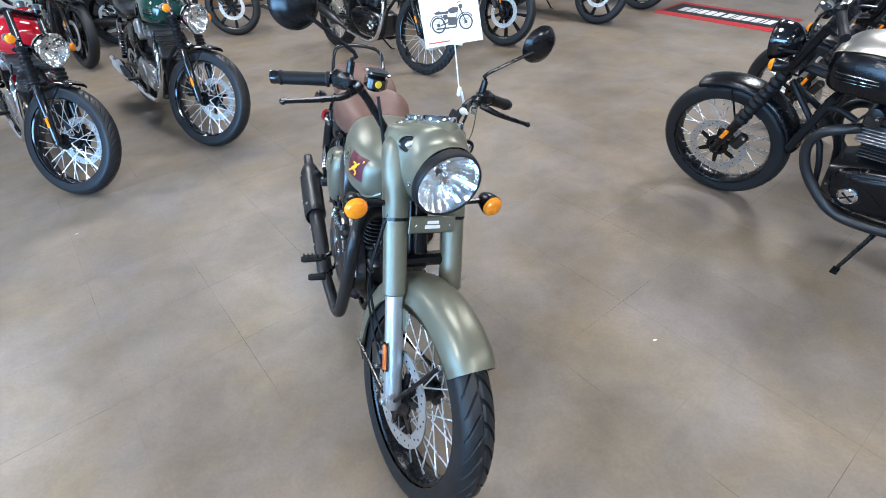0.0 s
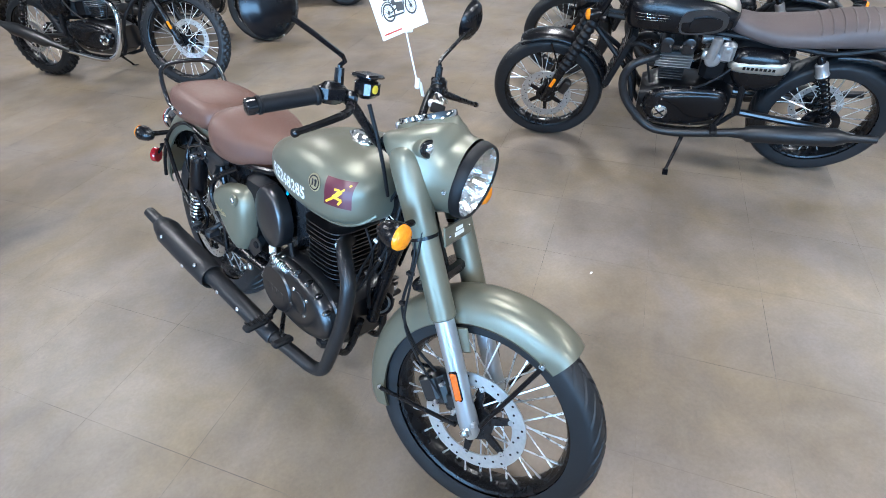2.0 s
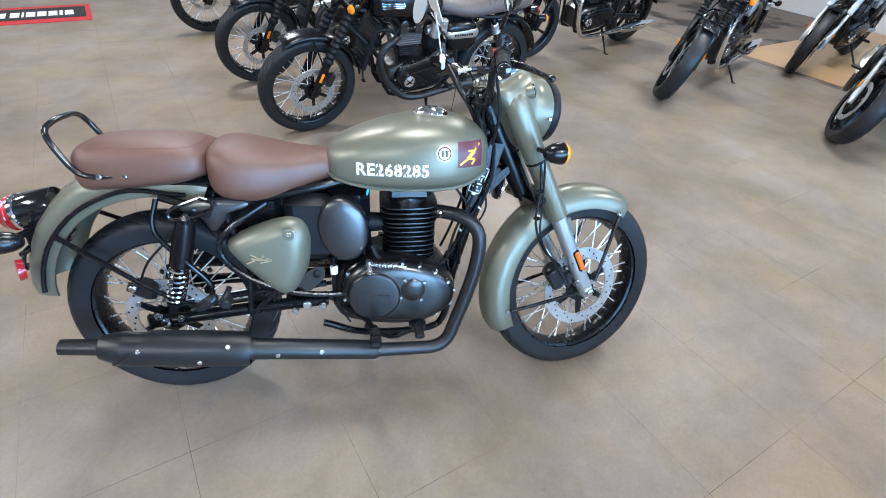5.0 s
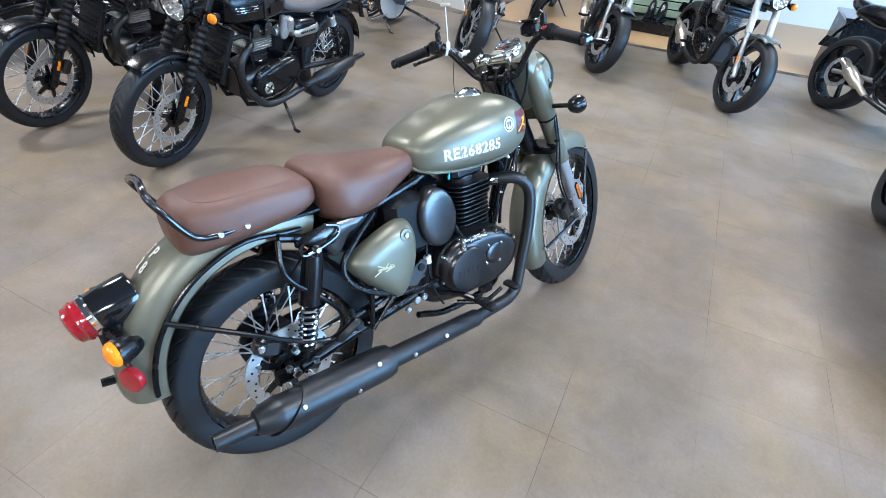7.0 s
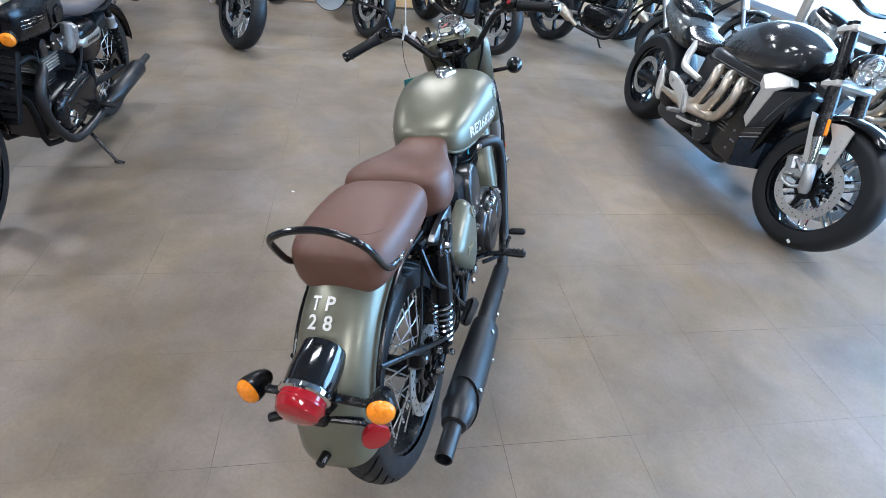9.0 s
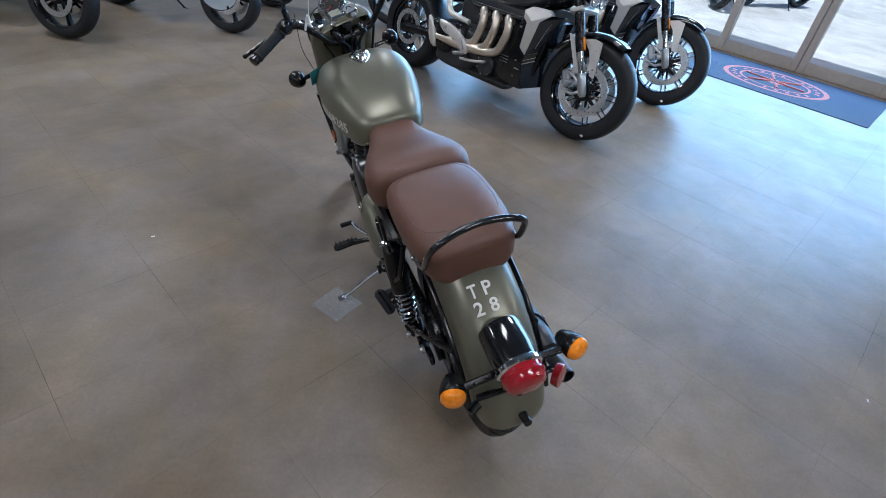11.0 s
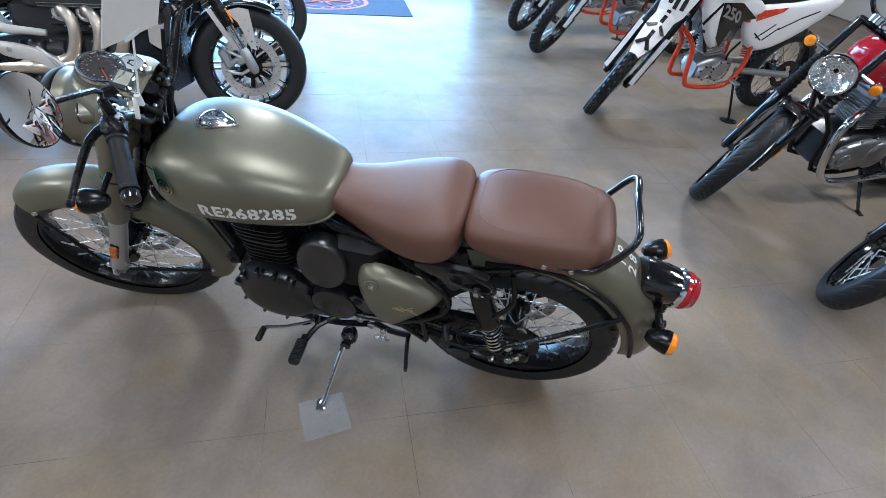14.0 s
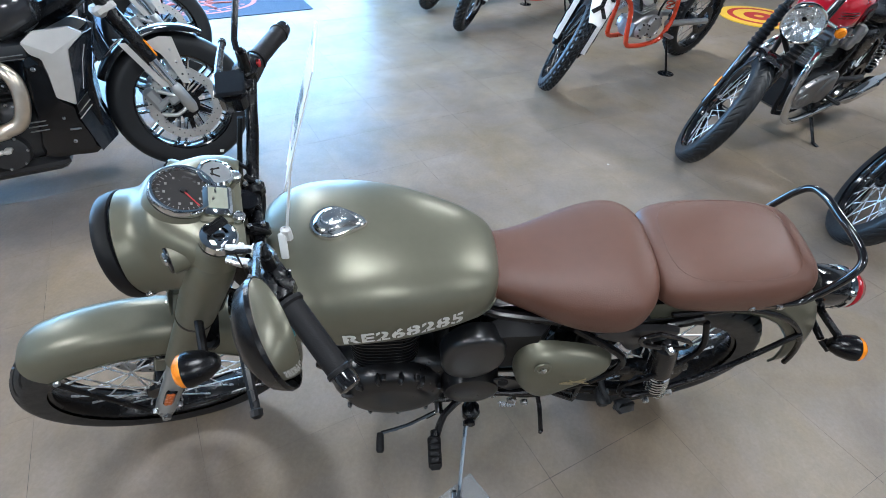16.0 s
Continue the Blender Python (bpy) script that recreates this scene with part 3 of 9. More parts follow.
def indicator(parent, p, face, inner, label="amber turn signal on a black stalk", r=0.031, chrome=False):
    """A turn signal: stalk, bullet body and amber lens at p, looking along face."""
    f = Vector(face).normalized()
    body = CHROME if chrome else SATIN
    bm = bm_new()
    lathe(bm, [(-0.055, 0.010), (-0.05, 0.017), (-0.03, r * 0.85), (-0.008, r), (0, r * 1.02), (0.004, r)], p, f, 20)
    ob = part("turn_signal", bm, body, parent, label)
    bm = bm_new()
    lathe(bm, [(0.002, r * 0.96), (0.012, r * 0.93), (0.020, r * 0.72), (0.024, r * 0.3)], p, f, 20)
    part("lens", bm, AMBER, ob, "amber ribbed lens")
    bm = bm_new()
    tube(bm, [Vector(p) - f * 0.03, Vector(inner)], 0.0085, 8, 1)
    part("stalk", bm, body, ob)
    return ob


def faceted_bowl(bm, c, d, r, front, depth, seg=36, seed=4):
    """A lamp bowl pressed into flutes below and facets above."""
    rng = random.Random(seed)
    d = Vector(d).normalized()
    sx = V(-d.y, d.x, 0).normalized()
    up = d.cross(sx)
    up = up if up.z > 0 else -up
    rings = []
    for f in (1.0, 0.93, 0.77, 0.60, 0.43, 0.27, 0.13):
        ring = []
        for k in range(seg):
            t = 2 * math.pi * k / seg
            yy, zz = r * f * math.cos(t), r * f * math.sin(t)
            j = 0.0 if f == 1.0 else r * 0.036 * ((1 if k % 2 else -1) if zz < 0 else rng.uniform(-1, 1))
            ring.append(Vector(c) + d * (front - depth * (1 - f * f) + j) + sx * yy + up * zz)
        rings.append(ring)
    rings_to_faces(bm, rings, caps=False)


def mirror(parent, c, face, base, rx=0.052, m=None):
    """A round mirror on a bent stem."""
    f = Vector(face).normalized()
    bm = bm_new()
    lathe(bm, [(-0.030, 0.012), (-0.026, rx * 0.55), (-0.014, rx * 0.88), (0, rx), (0.004, rx * 0.985), (0.004, rx * 0.93)], c, f, 30)
    if m is not None:
        bm.transform(m)
    ob = part("mirror", bm, SATIN, parent, "round black mirror on a bent stem")
    bm = bm_new()
    lathe(bm, [(0.0040 + 0.0030 * (1 - q * q), rx * 0.955 * max(q, 0.03)) for q in (1.0, 0.9, 0.75, 0.6, 0.45, 0.3, 0.15, 0.0)], c, f, 40)
    if m is not None:
        bm.transform(m)
    part("mirror_glass", bm, MIRROR, ob)
    bm = bm_new()
    cc, bb = Vector(c) - f * 0.02, Vector(base)
    tube(bm, [bb, bb + V(0, 0, 0.055), bb + V(0.004, 0, 0.075), cc], 0.0055, 8, 2)
    lathe(bm, [(0, 0.011), (0.05, 0.010)], bb, (0, 0, 1), 10)
    if m is not None:
        bm.transform(m)
    part("stem", bm, SATIN, ob)
    return ob


def ring_flat(bm, cx, cy, z, r0, r1, seg=48, sx=1.0):
    vs = [[bm.verts.new((cx + r * math.cos(t), cy + sx * r * math.sin(t), z)) for t in (2 * math.pi * k / seg for k in range(seg))] for r in (r0, r1)]
    for k in range(seg):
        bm.faces.new((vs[0][k], vs[0][(k + 1) % seg], vs[1][(k + 1) % seg], vs[1][k]))


# ---- camera-side subject: the olive single-cylinder roadster ----


def hero():
    bike = thing("motorcycle", "olive green single-cylinder classic motorcycle with brown seats on its side stand", "motorcycle", pose(-0.509, 2.300, 0, -12.8, 0, -70.2), "motorcycles on show")
    head = V(1.354, 0, 0.306)
    rake = V(-math.sin(radians(26)), 0, math.cos(radians(26)))
    S = axis_turn(head, rake, 13.5)
    FA = V(1.397, 0, 0.327)

    def sp(name, bm, material, label="", parent=None, sharp=35):  # a part that turns with the steering
        bm.transform(S)
        return part(name, bm, material, parent or bike, label, sharp=sharp)

    # wheels
    wheel(bike, Matrix.Translation((0, -0.008, 0.322)), 0.331, 0.124, 0.246, "spoke", "road", ((-0.088, 0.135),), spokes=36, spoke_mat=SPOKE, sprocket=0.09)
    fw = wheel(bike, S @ Matrix.Translation(FA + V(0, -0.004, 0)), 0.338, 0.102, 0.259, "spoke", "road", ((-0.061, 0.150),), spokes=36, spoke_mat=SPOKE)
    bm = bm_new()  # sidewall marks
    for a in (-78, -75.5):
        t = radians(a)
        box(bm, (0.296 * math.cos(t), -0.0490, 0.296 * math.sin(t)), (0.009, 0.002, 0.013), Matrix.Rotation(-t, 4, "Y"))
    part("paint_marks", bm, WHITE, fw, "white paint marks on the sidewall")

    # fork
    for y in (-0.094, 0.094):
        def on(d, yy=y):
            return FA + rake * d + V(0, yy, 0)
        bm = bm_new()
        lathe(bm, [(-0.03, 0.016), (-0.015, 0.026), (0.03, 0.028), (0.06, 0.0265), (0.345, 0.0265)], on(0), rake, 24)
        leg = sp("fork_leg", bm, SILVER, "silver fork slider")
        bm = bm_new()
        lathe(bm, [(0.318, 0.030), (0.323, 0.034), (0.50, 0.0345), (0.535, 0.0345)], on(0), rake, 28, caps=True)
        sp("fork_cover", bm, GREEN, "olive fork cover")
        bm = bm_new()
        lathe(bm, [(0.535, 0.035), (0.54, 0.037), (0.70, 0.0415), (0.722, 0.0412), (0.738, 0.0388), (0.750, 0.0335), (0.758, 0.0260), (0.763, 0.0160), (0.765, 0.004)], on(0), rake, 28)
        sp("fork_shroud", bm, GREEN, "olive upper fork shroud")
        bm = bm_new()
        lathe(bm, [(0.532, 0.0365), (0.541, 0.0375)], on(0), rake, 28)
        sp("fork_gasket", bm, SATIN)
        bm = bm_new()  # axle clamp and bolts
        s = -1 if y < 0 else 1
        lathe(bm, [(0, 0.018), (0.016, 0.017), (0.018, 0.012), (0.028, 0.012), (0.03, 0.008)], on(0) + V(0, s * 0.010, 0), (0, s, 0), 6)
        bolt(bm, on(0.035) + V(0.03, s * 0.014, 0), (0, s, 0), 0.008, 0.012)
        bolt(bm, on(0.045) + V(-0.028, s * 0.014, 0), (0, s, 0), 0.008, 0.012)
        sp("axle_nut", bm, STEEL)
        bm = bm_new()
        a = on(0.140) + V(0.006, s * 0.0265, 0)
        box(bm, a, (0.026, 0.010, 0.085), Matrix.Rotation(radians(-26), 4, "Y"), 0.008)
        sp("reflector_backing", bm, SATIN)
        bm = bm_new()
        box(bm, a + V(0.001, s * 0.004, 0), (0.020, 0.008, 0.078), Matrix.Rotation(radians(-26), 4, "Y"), 0.007)
        sp("reflector", bm, AMBERDARK, "amber side reflector on the fork leg")
    bm = bm_new()
    tube(bm, [FA + V(0, -0.118, 0), FA + V(0, 0.118, 0)], 0.009, 10, 1)
    sp("axle", bm, STEEL)
    bm = bm_new()  # lower yoke
    box(bm, head + rake * 0.42 + V(0.02, 0, 0), (0.07, 0.23, 0.035), Matrix.Rotation(radians(-26), 4, "Y"), 0.01)
    tube(bm, [head + rake * 0.40, head + rake * 0.80], 0.022, 14, 1)
    sp("yoke", bm, SATIN)

    # front mudguard, stays
    me = fender_mesh("front_mudguard", (FA.x, 0, FA.z), 0.294, 0.372, 0.069, -33, 113, GREEN)
    bm = bm_new()
    bm.from_mesh(me)
    fm = sp("front_mudguard", bm, GREEN, "deep olive steel mudguard", sharp=40)
    for s in (-1, 1):
        bm = bm_new()
        tube(bm, [FA + V(0.03, s * 0.107, 0.03), FA + V(0.130, s * 0.080, 0.262)], 0.0065, 8, 1)
        sp("stay", bm, SATIN)
        bm = bm_new()
        tube(bm, [FA + V(-0.035, s * 0.108, -0.005), FA + V(-0.297, s * 0.082, -0.048)], 0.0065, 8, 1)
        sp("stay", bm, SATIN)
        bm = bm_new()
        bolt(bm, FA + V(0.130, s * 0.076, 0.266), (0, s, 0), 0.008, 0.008)
        bolt(bm, FA + V(-0.302, s * 0.076, -0.05), (0, s, 0), 0.008, 0.008)
        sp("stay_bolt", bm, STEEL)
        bm = bm_new()
        box(bm, FA + V(-0.085, s * 0.076, 0.235), (0.045, 0.006, 0.07), Matrix.Rotation(radians(-20), 4, "Y"), 0.003)
        sp("mudguard_bracket", bm, GREEN)
    # brake caliper and hose
    bm = bm_new()
    cm = Matrix.Rotation(radians(-32), 4, "Y")
    box(bm, FA + V(-0.118, -0.074, 0.062), (0.062, 0.055, 0.10), cm, 0.012)
    box(bm, FA + V(-0.135, -0.100, 0.06), (0.05, 0.02, 0.075), cm, 0.008)
    box(bm, FA + V(-0.06, -0.088, 0.05), (0.07, 0.014, 0.05), cm, 0.006)
    cal = sp("brake_caliper", bm, ENGINE, "black two-piston brake caliper")
    bm = bm_new()
    for dx, dz in ((-0.07, 0.115), (-0.05, 0.03), (-0.10, 0.10), (-0.105, 0.035)):
        bolt(bm, FA + V(dx, -0.100, dz), (0, -1, 0), 0.008, 0.016)
    sp("caliper_bolts", bm, STEEL, parent=cal)
    bm = bm_new()
    tube(bm, [FA + V(-0.13, -0.095, 0.12), FA + V(-0.20, -0.115, 0.185), FA + V(-0.245, -0.128, 0.285), FA + V(-0.235, -0.130, 0.40), FA + V(-0.245, -0.120, 0.50), FA + V(-0.30, -0.075, 0.60), FA + V(-0.345, -0.05, 0.66)], 0.0042, 8, 4)
    sp("brake_hose", bm, GRIP)
    bm = bm_new()
    tube(bm, [FA + V(-0.075, -0.095, 0.03), FA + V(-0.15, -0.118, 0.12), FA + V(-0.225, -0.132, 0.235), FA + V(-0.228, -0.136, 0.36), FA + V(-0.225, -0.128, 0.48), FA + V(-0.235, -0.112, 0.55)], 0.0032, 8, 4)
    sp("sensor_cable", bm, GRIP)
    for k, (dx, dz) in enumerate(((-0.243, 0.30), (-0.236, 0.39))):
        bm = bm_new()
        box(bm, FA + V(dx, -0.131, dz), (0.020, 0.016, 0.012), None, 0.003)
        sp("cable_clip", bm, GLOSS)

    # headlamp nacelle
    lc = V(1.196, 0, 0.955)
    ld = V(math.cos(radians(6)), 0, -math.sin(radians(6)))
    bm = bm_new()
    rows = []
    for x, w, zt, zb in ((1.008, 0.098, 1.030, 0.995), (1.03, 0.114, 1.040, 0.970), (1.06, 0.120, 1.053, 0.925), (1.09, 0.117, 1.066, 0.870), (1.12, 0.107, 1.078, 0.842), (1.145, 0.099, 1.080, 0.848), (1.165, 0.097, 1.066, 0.854), (1.185, 0.0965, 1.056, 0.857), (1.212, 0.0975, 1.054, 0.857)):
        rows.append((x, w, zt, zb, 0.955 if x > 1.10 else (zt + zb) / 2))
    d = sections(rows, 3)
    rings_to_faces(bm, [oval(x, w, zt, zb, zw, 2.0 + 1.6 * max(0, min(1, (1.17 - x) / 0.10)), 2.0 + 0.8 * max(0, min(1, (1.17 - x) / 0.1)), 40) for x, w, zt, zb, zw in d], caps=False)
    nac = sp("headlamp_nacelle", bm, GREEN, "olive headlamp nacelle", sharp=50)
    x, w, zt, zb, zw = d[0]
    bm = bm_new()  # dark backing plate, set in a little
    rings_to_faces(bm, [oval(x + o_, w - 0.004, zt - 0.004, zb + 0.004, zw, 3.6, 2.8, 40) for o_ in (0.022, 0.026)])
    sp("nacelle_back", bm, SATIN, parent=nac)
    for q, (y0, y1, dx) in enumerate(((-0.075, -0.03, 0.0), (-0.045, -0.02, -0.012), (0.0, 0.012, -0.006), (0.05, 0.025, -0.014), (0.085, 0.035, 0.0))):
        bm = bm_new()
        tube(bm, [V(1.012 + dx, y0 * 1.25, 1.020), V(0.992 + dx, y0 * 1.1, 0.99), V(1.0 + dx, y1, 0.95), V(1.02, y1 * 0.7, 0.87)], 0.0055 if q % 2 else 0.004, 8, 4)
        sp("wiring_loom", bm, GRIP)
    for y in (-0.048, 0.048):
        bm = bm_new()
        box(bm, V(0.992, y, 0.990), (0.040, 0.028, 0.034), None, 0.008)
        cl_ = sp("bar_clamp", bm, SATIN)
        bm = bm_new()
        for dx in (-0.011, 0.011):
            bolt(bm, V(0.992 + dx, y, 1.006), (0, 0, 1), 0.005, 0.006)
        sp("clamp_bolts", bm, STEEL, parent=cl_)
    bm = bm_new()
    lathe(bm, [(0.012, 0.095), (0.014, 0.0995), (0.018, 0.1005), (0.032, 0.0985), (0.039, 0.0965), (0.042, 0.0935), (0.040, 0.0915), (0.02, 0.090)], lc, ld, 48, caps=False)
    lamp = sp("headlamp", bm, FRAMEBLACK, "round headlamp with a black rim and a fluted clear lens")
    bm = bm_new()  # bowl pressed into upright flutes
    faceted_bowl(bm, lc, ld, 0.0905, 0.036, 0.066, 44)
    sp("reflector_bowl", bm, REFLECTOR, parent=lamp, sharp=2)
    bm = bm_new()
    lathe(bm, [(-0.012, 0.013), (0.012, 0.012), (0.018, 0.009), (0.020, 0.004)], lc, ld, 14)
    sp("bulb_shield", bm, CHROME, parent=lamp)
    bm = bm_new()
    lathe(bm, [(0.038, 0.0915), (0.047, 0.084), (0.055, 0.060), (0.059, 0.03), (0.060, 0.004)], lc, ld, 40, caps=False)
    gl = sp("lamp_lens", bm, LENS, parent=lamp)
    gl.visible_shadow = False
    for s in (-1, 1):
        bm = bm_new()
        bolt(bm, lc + V(0.0, s * 0.098, -0.02), (0, s, 0), 0.006, 0.006)
        sp("rim_screw", bm, STEEL, parent=lamp)
        # small pilot lamp on the shoulder
        pd = V(0.92, s * 0.30, 0.22).normalized()
        pp = V(1.132, s * 0.090, 1.020)
        wide = Matrix.Translation(pp) @ Matrix.Scale(1.35, 4, V(-pd.y, pd.x, 0).normalized()) @ Matrix.Translation(-pp)
        bm = bm_new()
        lathe(bm, [(-0.075, 0.006), (-0.055, 0.015), (-0.02, 0.0225), (0.001, 0.0240), (0.002, 0.0225)], pp, pd, 24)
        bm.transform(wide)
        pil = sp("pilot_lamp", bm, GREEN, "small oval pilot lamp in an olive shell", parent=nac, sharp=60)
        bm = bm_new()
        lathe(bm, [(-0.004, 0.0215), (0.005, 0.0220), (0.007, 0.0195), (0.007, 0.016)], pp, pd, 20)
        bm.transform(wide)
        sp("pilot_rim", bm, GLOSS, parent=pil)
        bm = bm_new()
        lathe(bm, [(0.005, 0.014), (0.010, 0.012), (0.013, 0.006)], pp, pd, 16)
        sp("pilot_lens", bm, REFLECTOR, parent=pil)
        indL = V(1.165, s * 0.222, 0.85)
        # front turn signals
        st = S @ indL
        fwd = S.to_3x3() @ V(0.99, s * 0.04, -0.05)
        indicator(bike, st, fwd, S @ V(1.145, s * 0.12, 0.85), r=0.033)
    for q, pts in enumerate((((1.04, -0.040, 0.88), (1.00, -0.048, 0.80), (0.985, -0.055, 0.70), (0.93, -0.062, 0.58), (0.90, -0.07, 0.47)), ((1.05, -0.030, 0.86), (1.045, -0.052, 0.76), (1.01, -0.056, 0.66), (0.955, -0.050, 0.55), (0.95, -0.04, 0.44)), ((1.03, 0.030, 0.86), (1.02, -0.035, 0.74), (1.03, -0.060, 0.66), (1.00, -0.058, 0.60), (0.96, -0.045, 0.62)), ((1.03, 0.045, 0.86), (0.99, 0.055, 0.72), (0.94, 0.060, 0.56), (0.90, 0.07, 0.46)))):
        bm = bm_new()
        tube(bm, [V(*p) for p in pts], (0.0045, 0.006, 0.0035, 0.005)[q], 8, 4)
        part("frame_cable", bm, GRIP, bike)
    for x, y, z in ((0.985, -0.060, 0.705), (1.008, -0.060, 0.655), (0.948, -0.056, 0.575)):
        bm = bm_new()
        box(bm, (x, y, z), (0.014, 0.008, 0.010), Matrix.Rotation(0.5, 4, "Y"), 0.002)
        part("cable_clip", bm, STEEL if z < 0.7 else CLEARTIE, bike)
    # name plate under the lamp, its name as plain bars
    bm = bm_new()
    pm = Matrix.Rotation(radians(-14), 4, "Y")
    box(bm, V(1.207, 0, 0.815), (0.005, 0.150, 0.050), pm, 0.002)
    npl = sp("name_plate", bm, GREEN, "olive name plate below the headlamp")
    bm = bm_new()
    pr = pm.to_3x3()
    box(bm, V(1.207, 0, 0.815) + pr @ V(0.0035, 0, 0.007), (0.002, 0.036, 0.009), pm)
    box(bm, V(1.207, 0, 0.815) + pr @ V(0.0035, 0, -0.006), (0.002, 0.048, 0.010), pm)
    sp("plate_print", bm, WHITE, parent=npl)
    bm = bm_new()
    for s in (-1, 1):
        bolt(bm, V(1.211, s * 0.055, 0.815), (0.97, 0, -0.24), 0.004, 0.004)
    sp("plate_screws", bm, STEEL, parent=npl)
    bm = bm_new()  # horn behind the plate
    lathe(bm, [(-0.01, 0.02), (0, 0.042), (0.01, 0.045), (0.016, 0.04), (0.018, 0.02)], V(1.08, 0.03, 0.70), (1, 0, -0.2), 24)
    hn = part("horn", bm, SATIN, bike)
    bm = bm_new()
    lathe(bm, [(0.012, 0.046), (0.018, 0.046), (0.019, 0.041)], V(1.08, 0.03, 0.70), (1, 0, -0.2), 24, caps=False)
    part("horn_ring", bm, CHROME, hn)

    # instruments
    dm = Matrix.Translation((1.084, 0.004, 1.073)) @ Matrix.Rotation(radians(-22), 4, "Y")

    def dash(name, bm, material, label="", parent=None):
        bm.transform(dm)
        return sp(name, bm, material, label, parent)
    bm = bm_new()
    lathe(bm, [(-0.045, 0.066), (-0.012, 0.057), (-0.004, 0.053)], (0.006, 0, 0), (0, 0, 1), 40, caps=False)
    lathe(bm, [(-0.04, 0.040), (-0.010, 0.034), (-0.003, 0.031)], (-0.045, -0.042, 0), (0, 0, 1), 30, caps=False)
    lathe(bm, [(-0.05, 0.042), (-0.022, 0.036), (-0.014, 0.031)], (-0.045, 0.085, -0.006), (0, 0, 1), 30, caps=False)
    box(bm, (-0.045, 0.016, -0.014), (0.06, 0.075, 0.024), None, 0.006)
    dash("dash_cowl", bm, GREEN)
    bm = bm_new()
    lathe(bm, [(-0.004, 0.052), (0.007, 0.052), (0.011, 0.0495), (0.011, 0.046), (0.006, 0.043), (0, 0.043)], (0.006, 0, 0), (0, 0, 1), 48, caps=False)
    spd = dash("speedometer", bm, CHROME, "round speedometer with a chrome bezel")
    bm = bm_new()
    lathe(bm, [(0.001, 0.044), (0.004, 0.044)], (0.006, 0, 0), (0, 0, 1), 32)
    dash("dial", bm, DIAL, parent=spd)
    bm = bm_new()
    for k in range(25):
        a = radians(-60 + 11.5 * k)
        ln = 0.006 if k % 2 == 0 else 0.003
        box(bm, (0.006 + 0.038 * math.cos(a), 0.038 * math.sin(a), 0.0044), (ln, 0.0012, 0.0006), Matrix.Rotation(a, 4, "Z"))
        if k % 3 == 0:
            box(bm, (0.006 + 0.029 * math.cos(a), 0.029 * math.sin(a), 0.0044), (0.0035, 0.0045, 0.0006))
    dash("dial_marks", bm, CARDMARK, parent=spd)["kind"] = "stuff"
    bm = bm_new()
    tube(bm, [V(0.006, 0.002, 0.006), V(-0.017, 0.031, 0.006)], 0.0012, 5, 1)
    dash("needle", bm, SIGNRED, parent=spd)
    bm = bm_new()
    lathe(bm, [(0.0035, 0.006), (0.0075, 0.005)], (0.006, 0, 0), (0, 0, 1), 12)
    dash("needle_hub", bm, GRIP, parent=spd)
    bm = bm_new()
    box(bm, (-0.045, 0.016, 0.003), (0.046, 0.062, 0.014), None, 0.005)
    lcd = dash("display_surround", bm, CHROME, "chrome display surround")
    bm = bm_new()
    box(bm, (-0.045, 0.016, 0.0095), (0.030, 0.044, 0.003))
    dash("display", bm, DIALGREY, parent=lcd)
    bm = bm_new()
    lathe(bm, [(0, 0.030), (0.008, 0.030), (0.011, 0.026), (0.007, 0.023)], (-0.045, -0.042, 0), (0, 0, 1), 28)
    nav = dash("small_gauge", bm, CHROME, "small round gauge with a chrome ring")
    bm = bm_new()
    lathe(bm, [(0.006, 0.0235), (0.0085, 0.0235)], (-0.045, -0.042, 0), (0, 0, 1), 24)
    dash("small_dial", bm, SILVER, parent=nav)
    bm = bm_new()
    for yy, aa in ((-0.007, 0.4), (0.007, -0.4), (0.0, 1.5)):
        box(bm, (-0.045 + 0.004 * abs(aa), -0.042 + yy, 0.009), (0.016, 0.003, 0.0008), Matrix.Rotation(aa, 4, "Z"))
    dash("dial_emblem", bm, DIAL, parent=nav)["kind"] = "stuff"
    bm = bm_new()
    lathe(bm, [(-0.02, 0.030), (0.004, 0.030), (0.008, 0.025), (0.009, 0.014), (0.006, 0.010)], (-0.045, 0.085, -0.006), (0, 0, 1), 28)
    key = dash("ignition_lock", bm, CHROME, "chrome ignition lock with a key")
    bm = bm_new()
    box(bm, (-0.037, 0.082, 0.020), (0.038, 0.007, 0.026), Matrix.Rotation(0.5, 4, "Z") @ Matrix.Rotation(0.5, 4, "Y"), 0.003)
    dash("key", bm, GRIP, parent=key)
    bm = bm_new()
    for y in (-0.03, 0.03):
        lathe(bm, [(-0.01, 0.010), (0.006, 0.010), (0.009, 0.006)], (-0.078, y * 1.5, -0.004), (0, 0, 1), 14)
    dash("yoke_caps", bm, STEEL)

    # handlebar
    bm = bm_new()
    bar = [V(0.885, -0.386, 1.078), V(0.945, -0.255, 1.108), V(0.960, -0.185, 1.098), V(0.974, -0.132, 1.045), V(0.990, -0.088, 0.995), V(0.994, -0.045, 0.985), V(0.994, 0.045, 0.985), V(0.990, 0.088, 0.995), V(0.974, 0.132, 1.045), V(0.960, 0.185, 1.098), V(0.945, 0.255, 1.108), V(0.885, 0.386, 1.078)]
    tube(bm, bar, 0.0115, 12, 4)
    hb = sp("handlebar", bm, SATIN, "black handlebar")
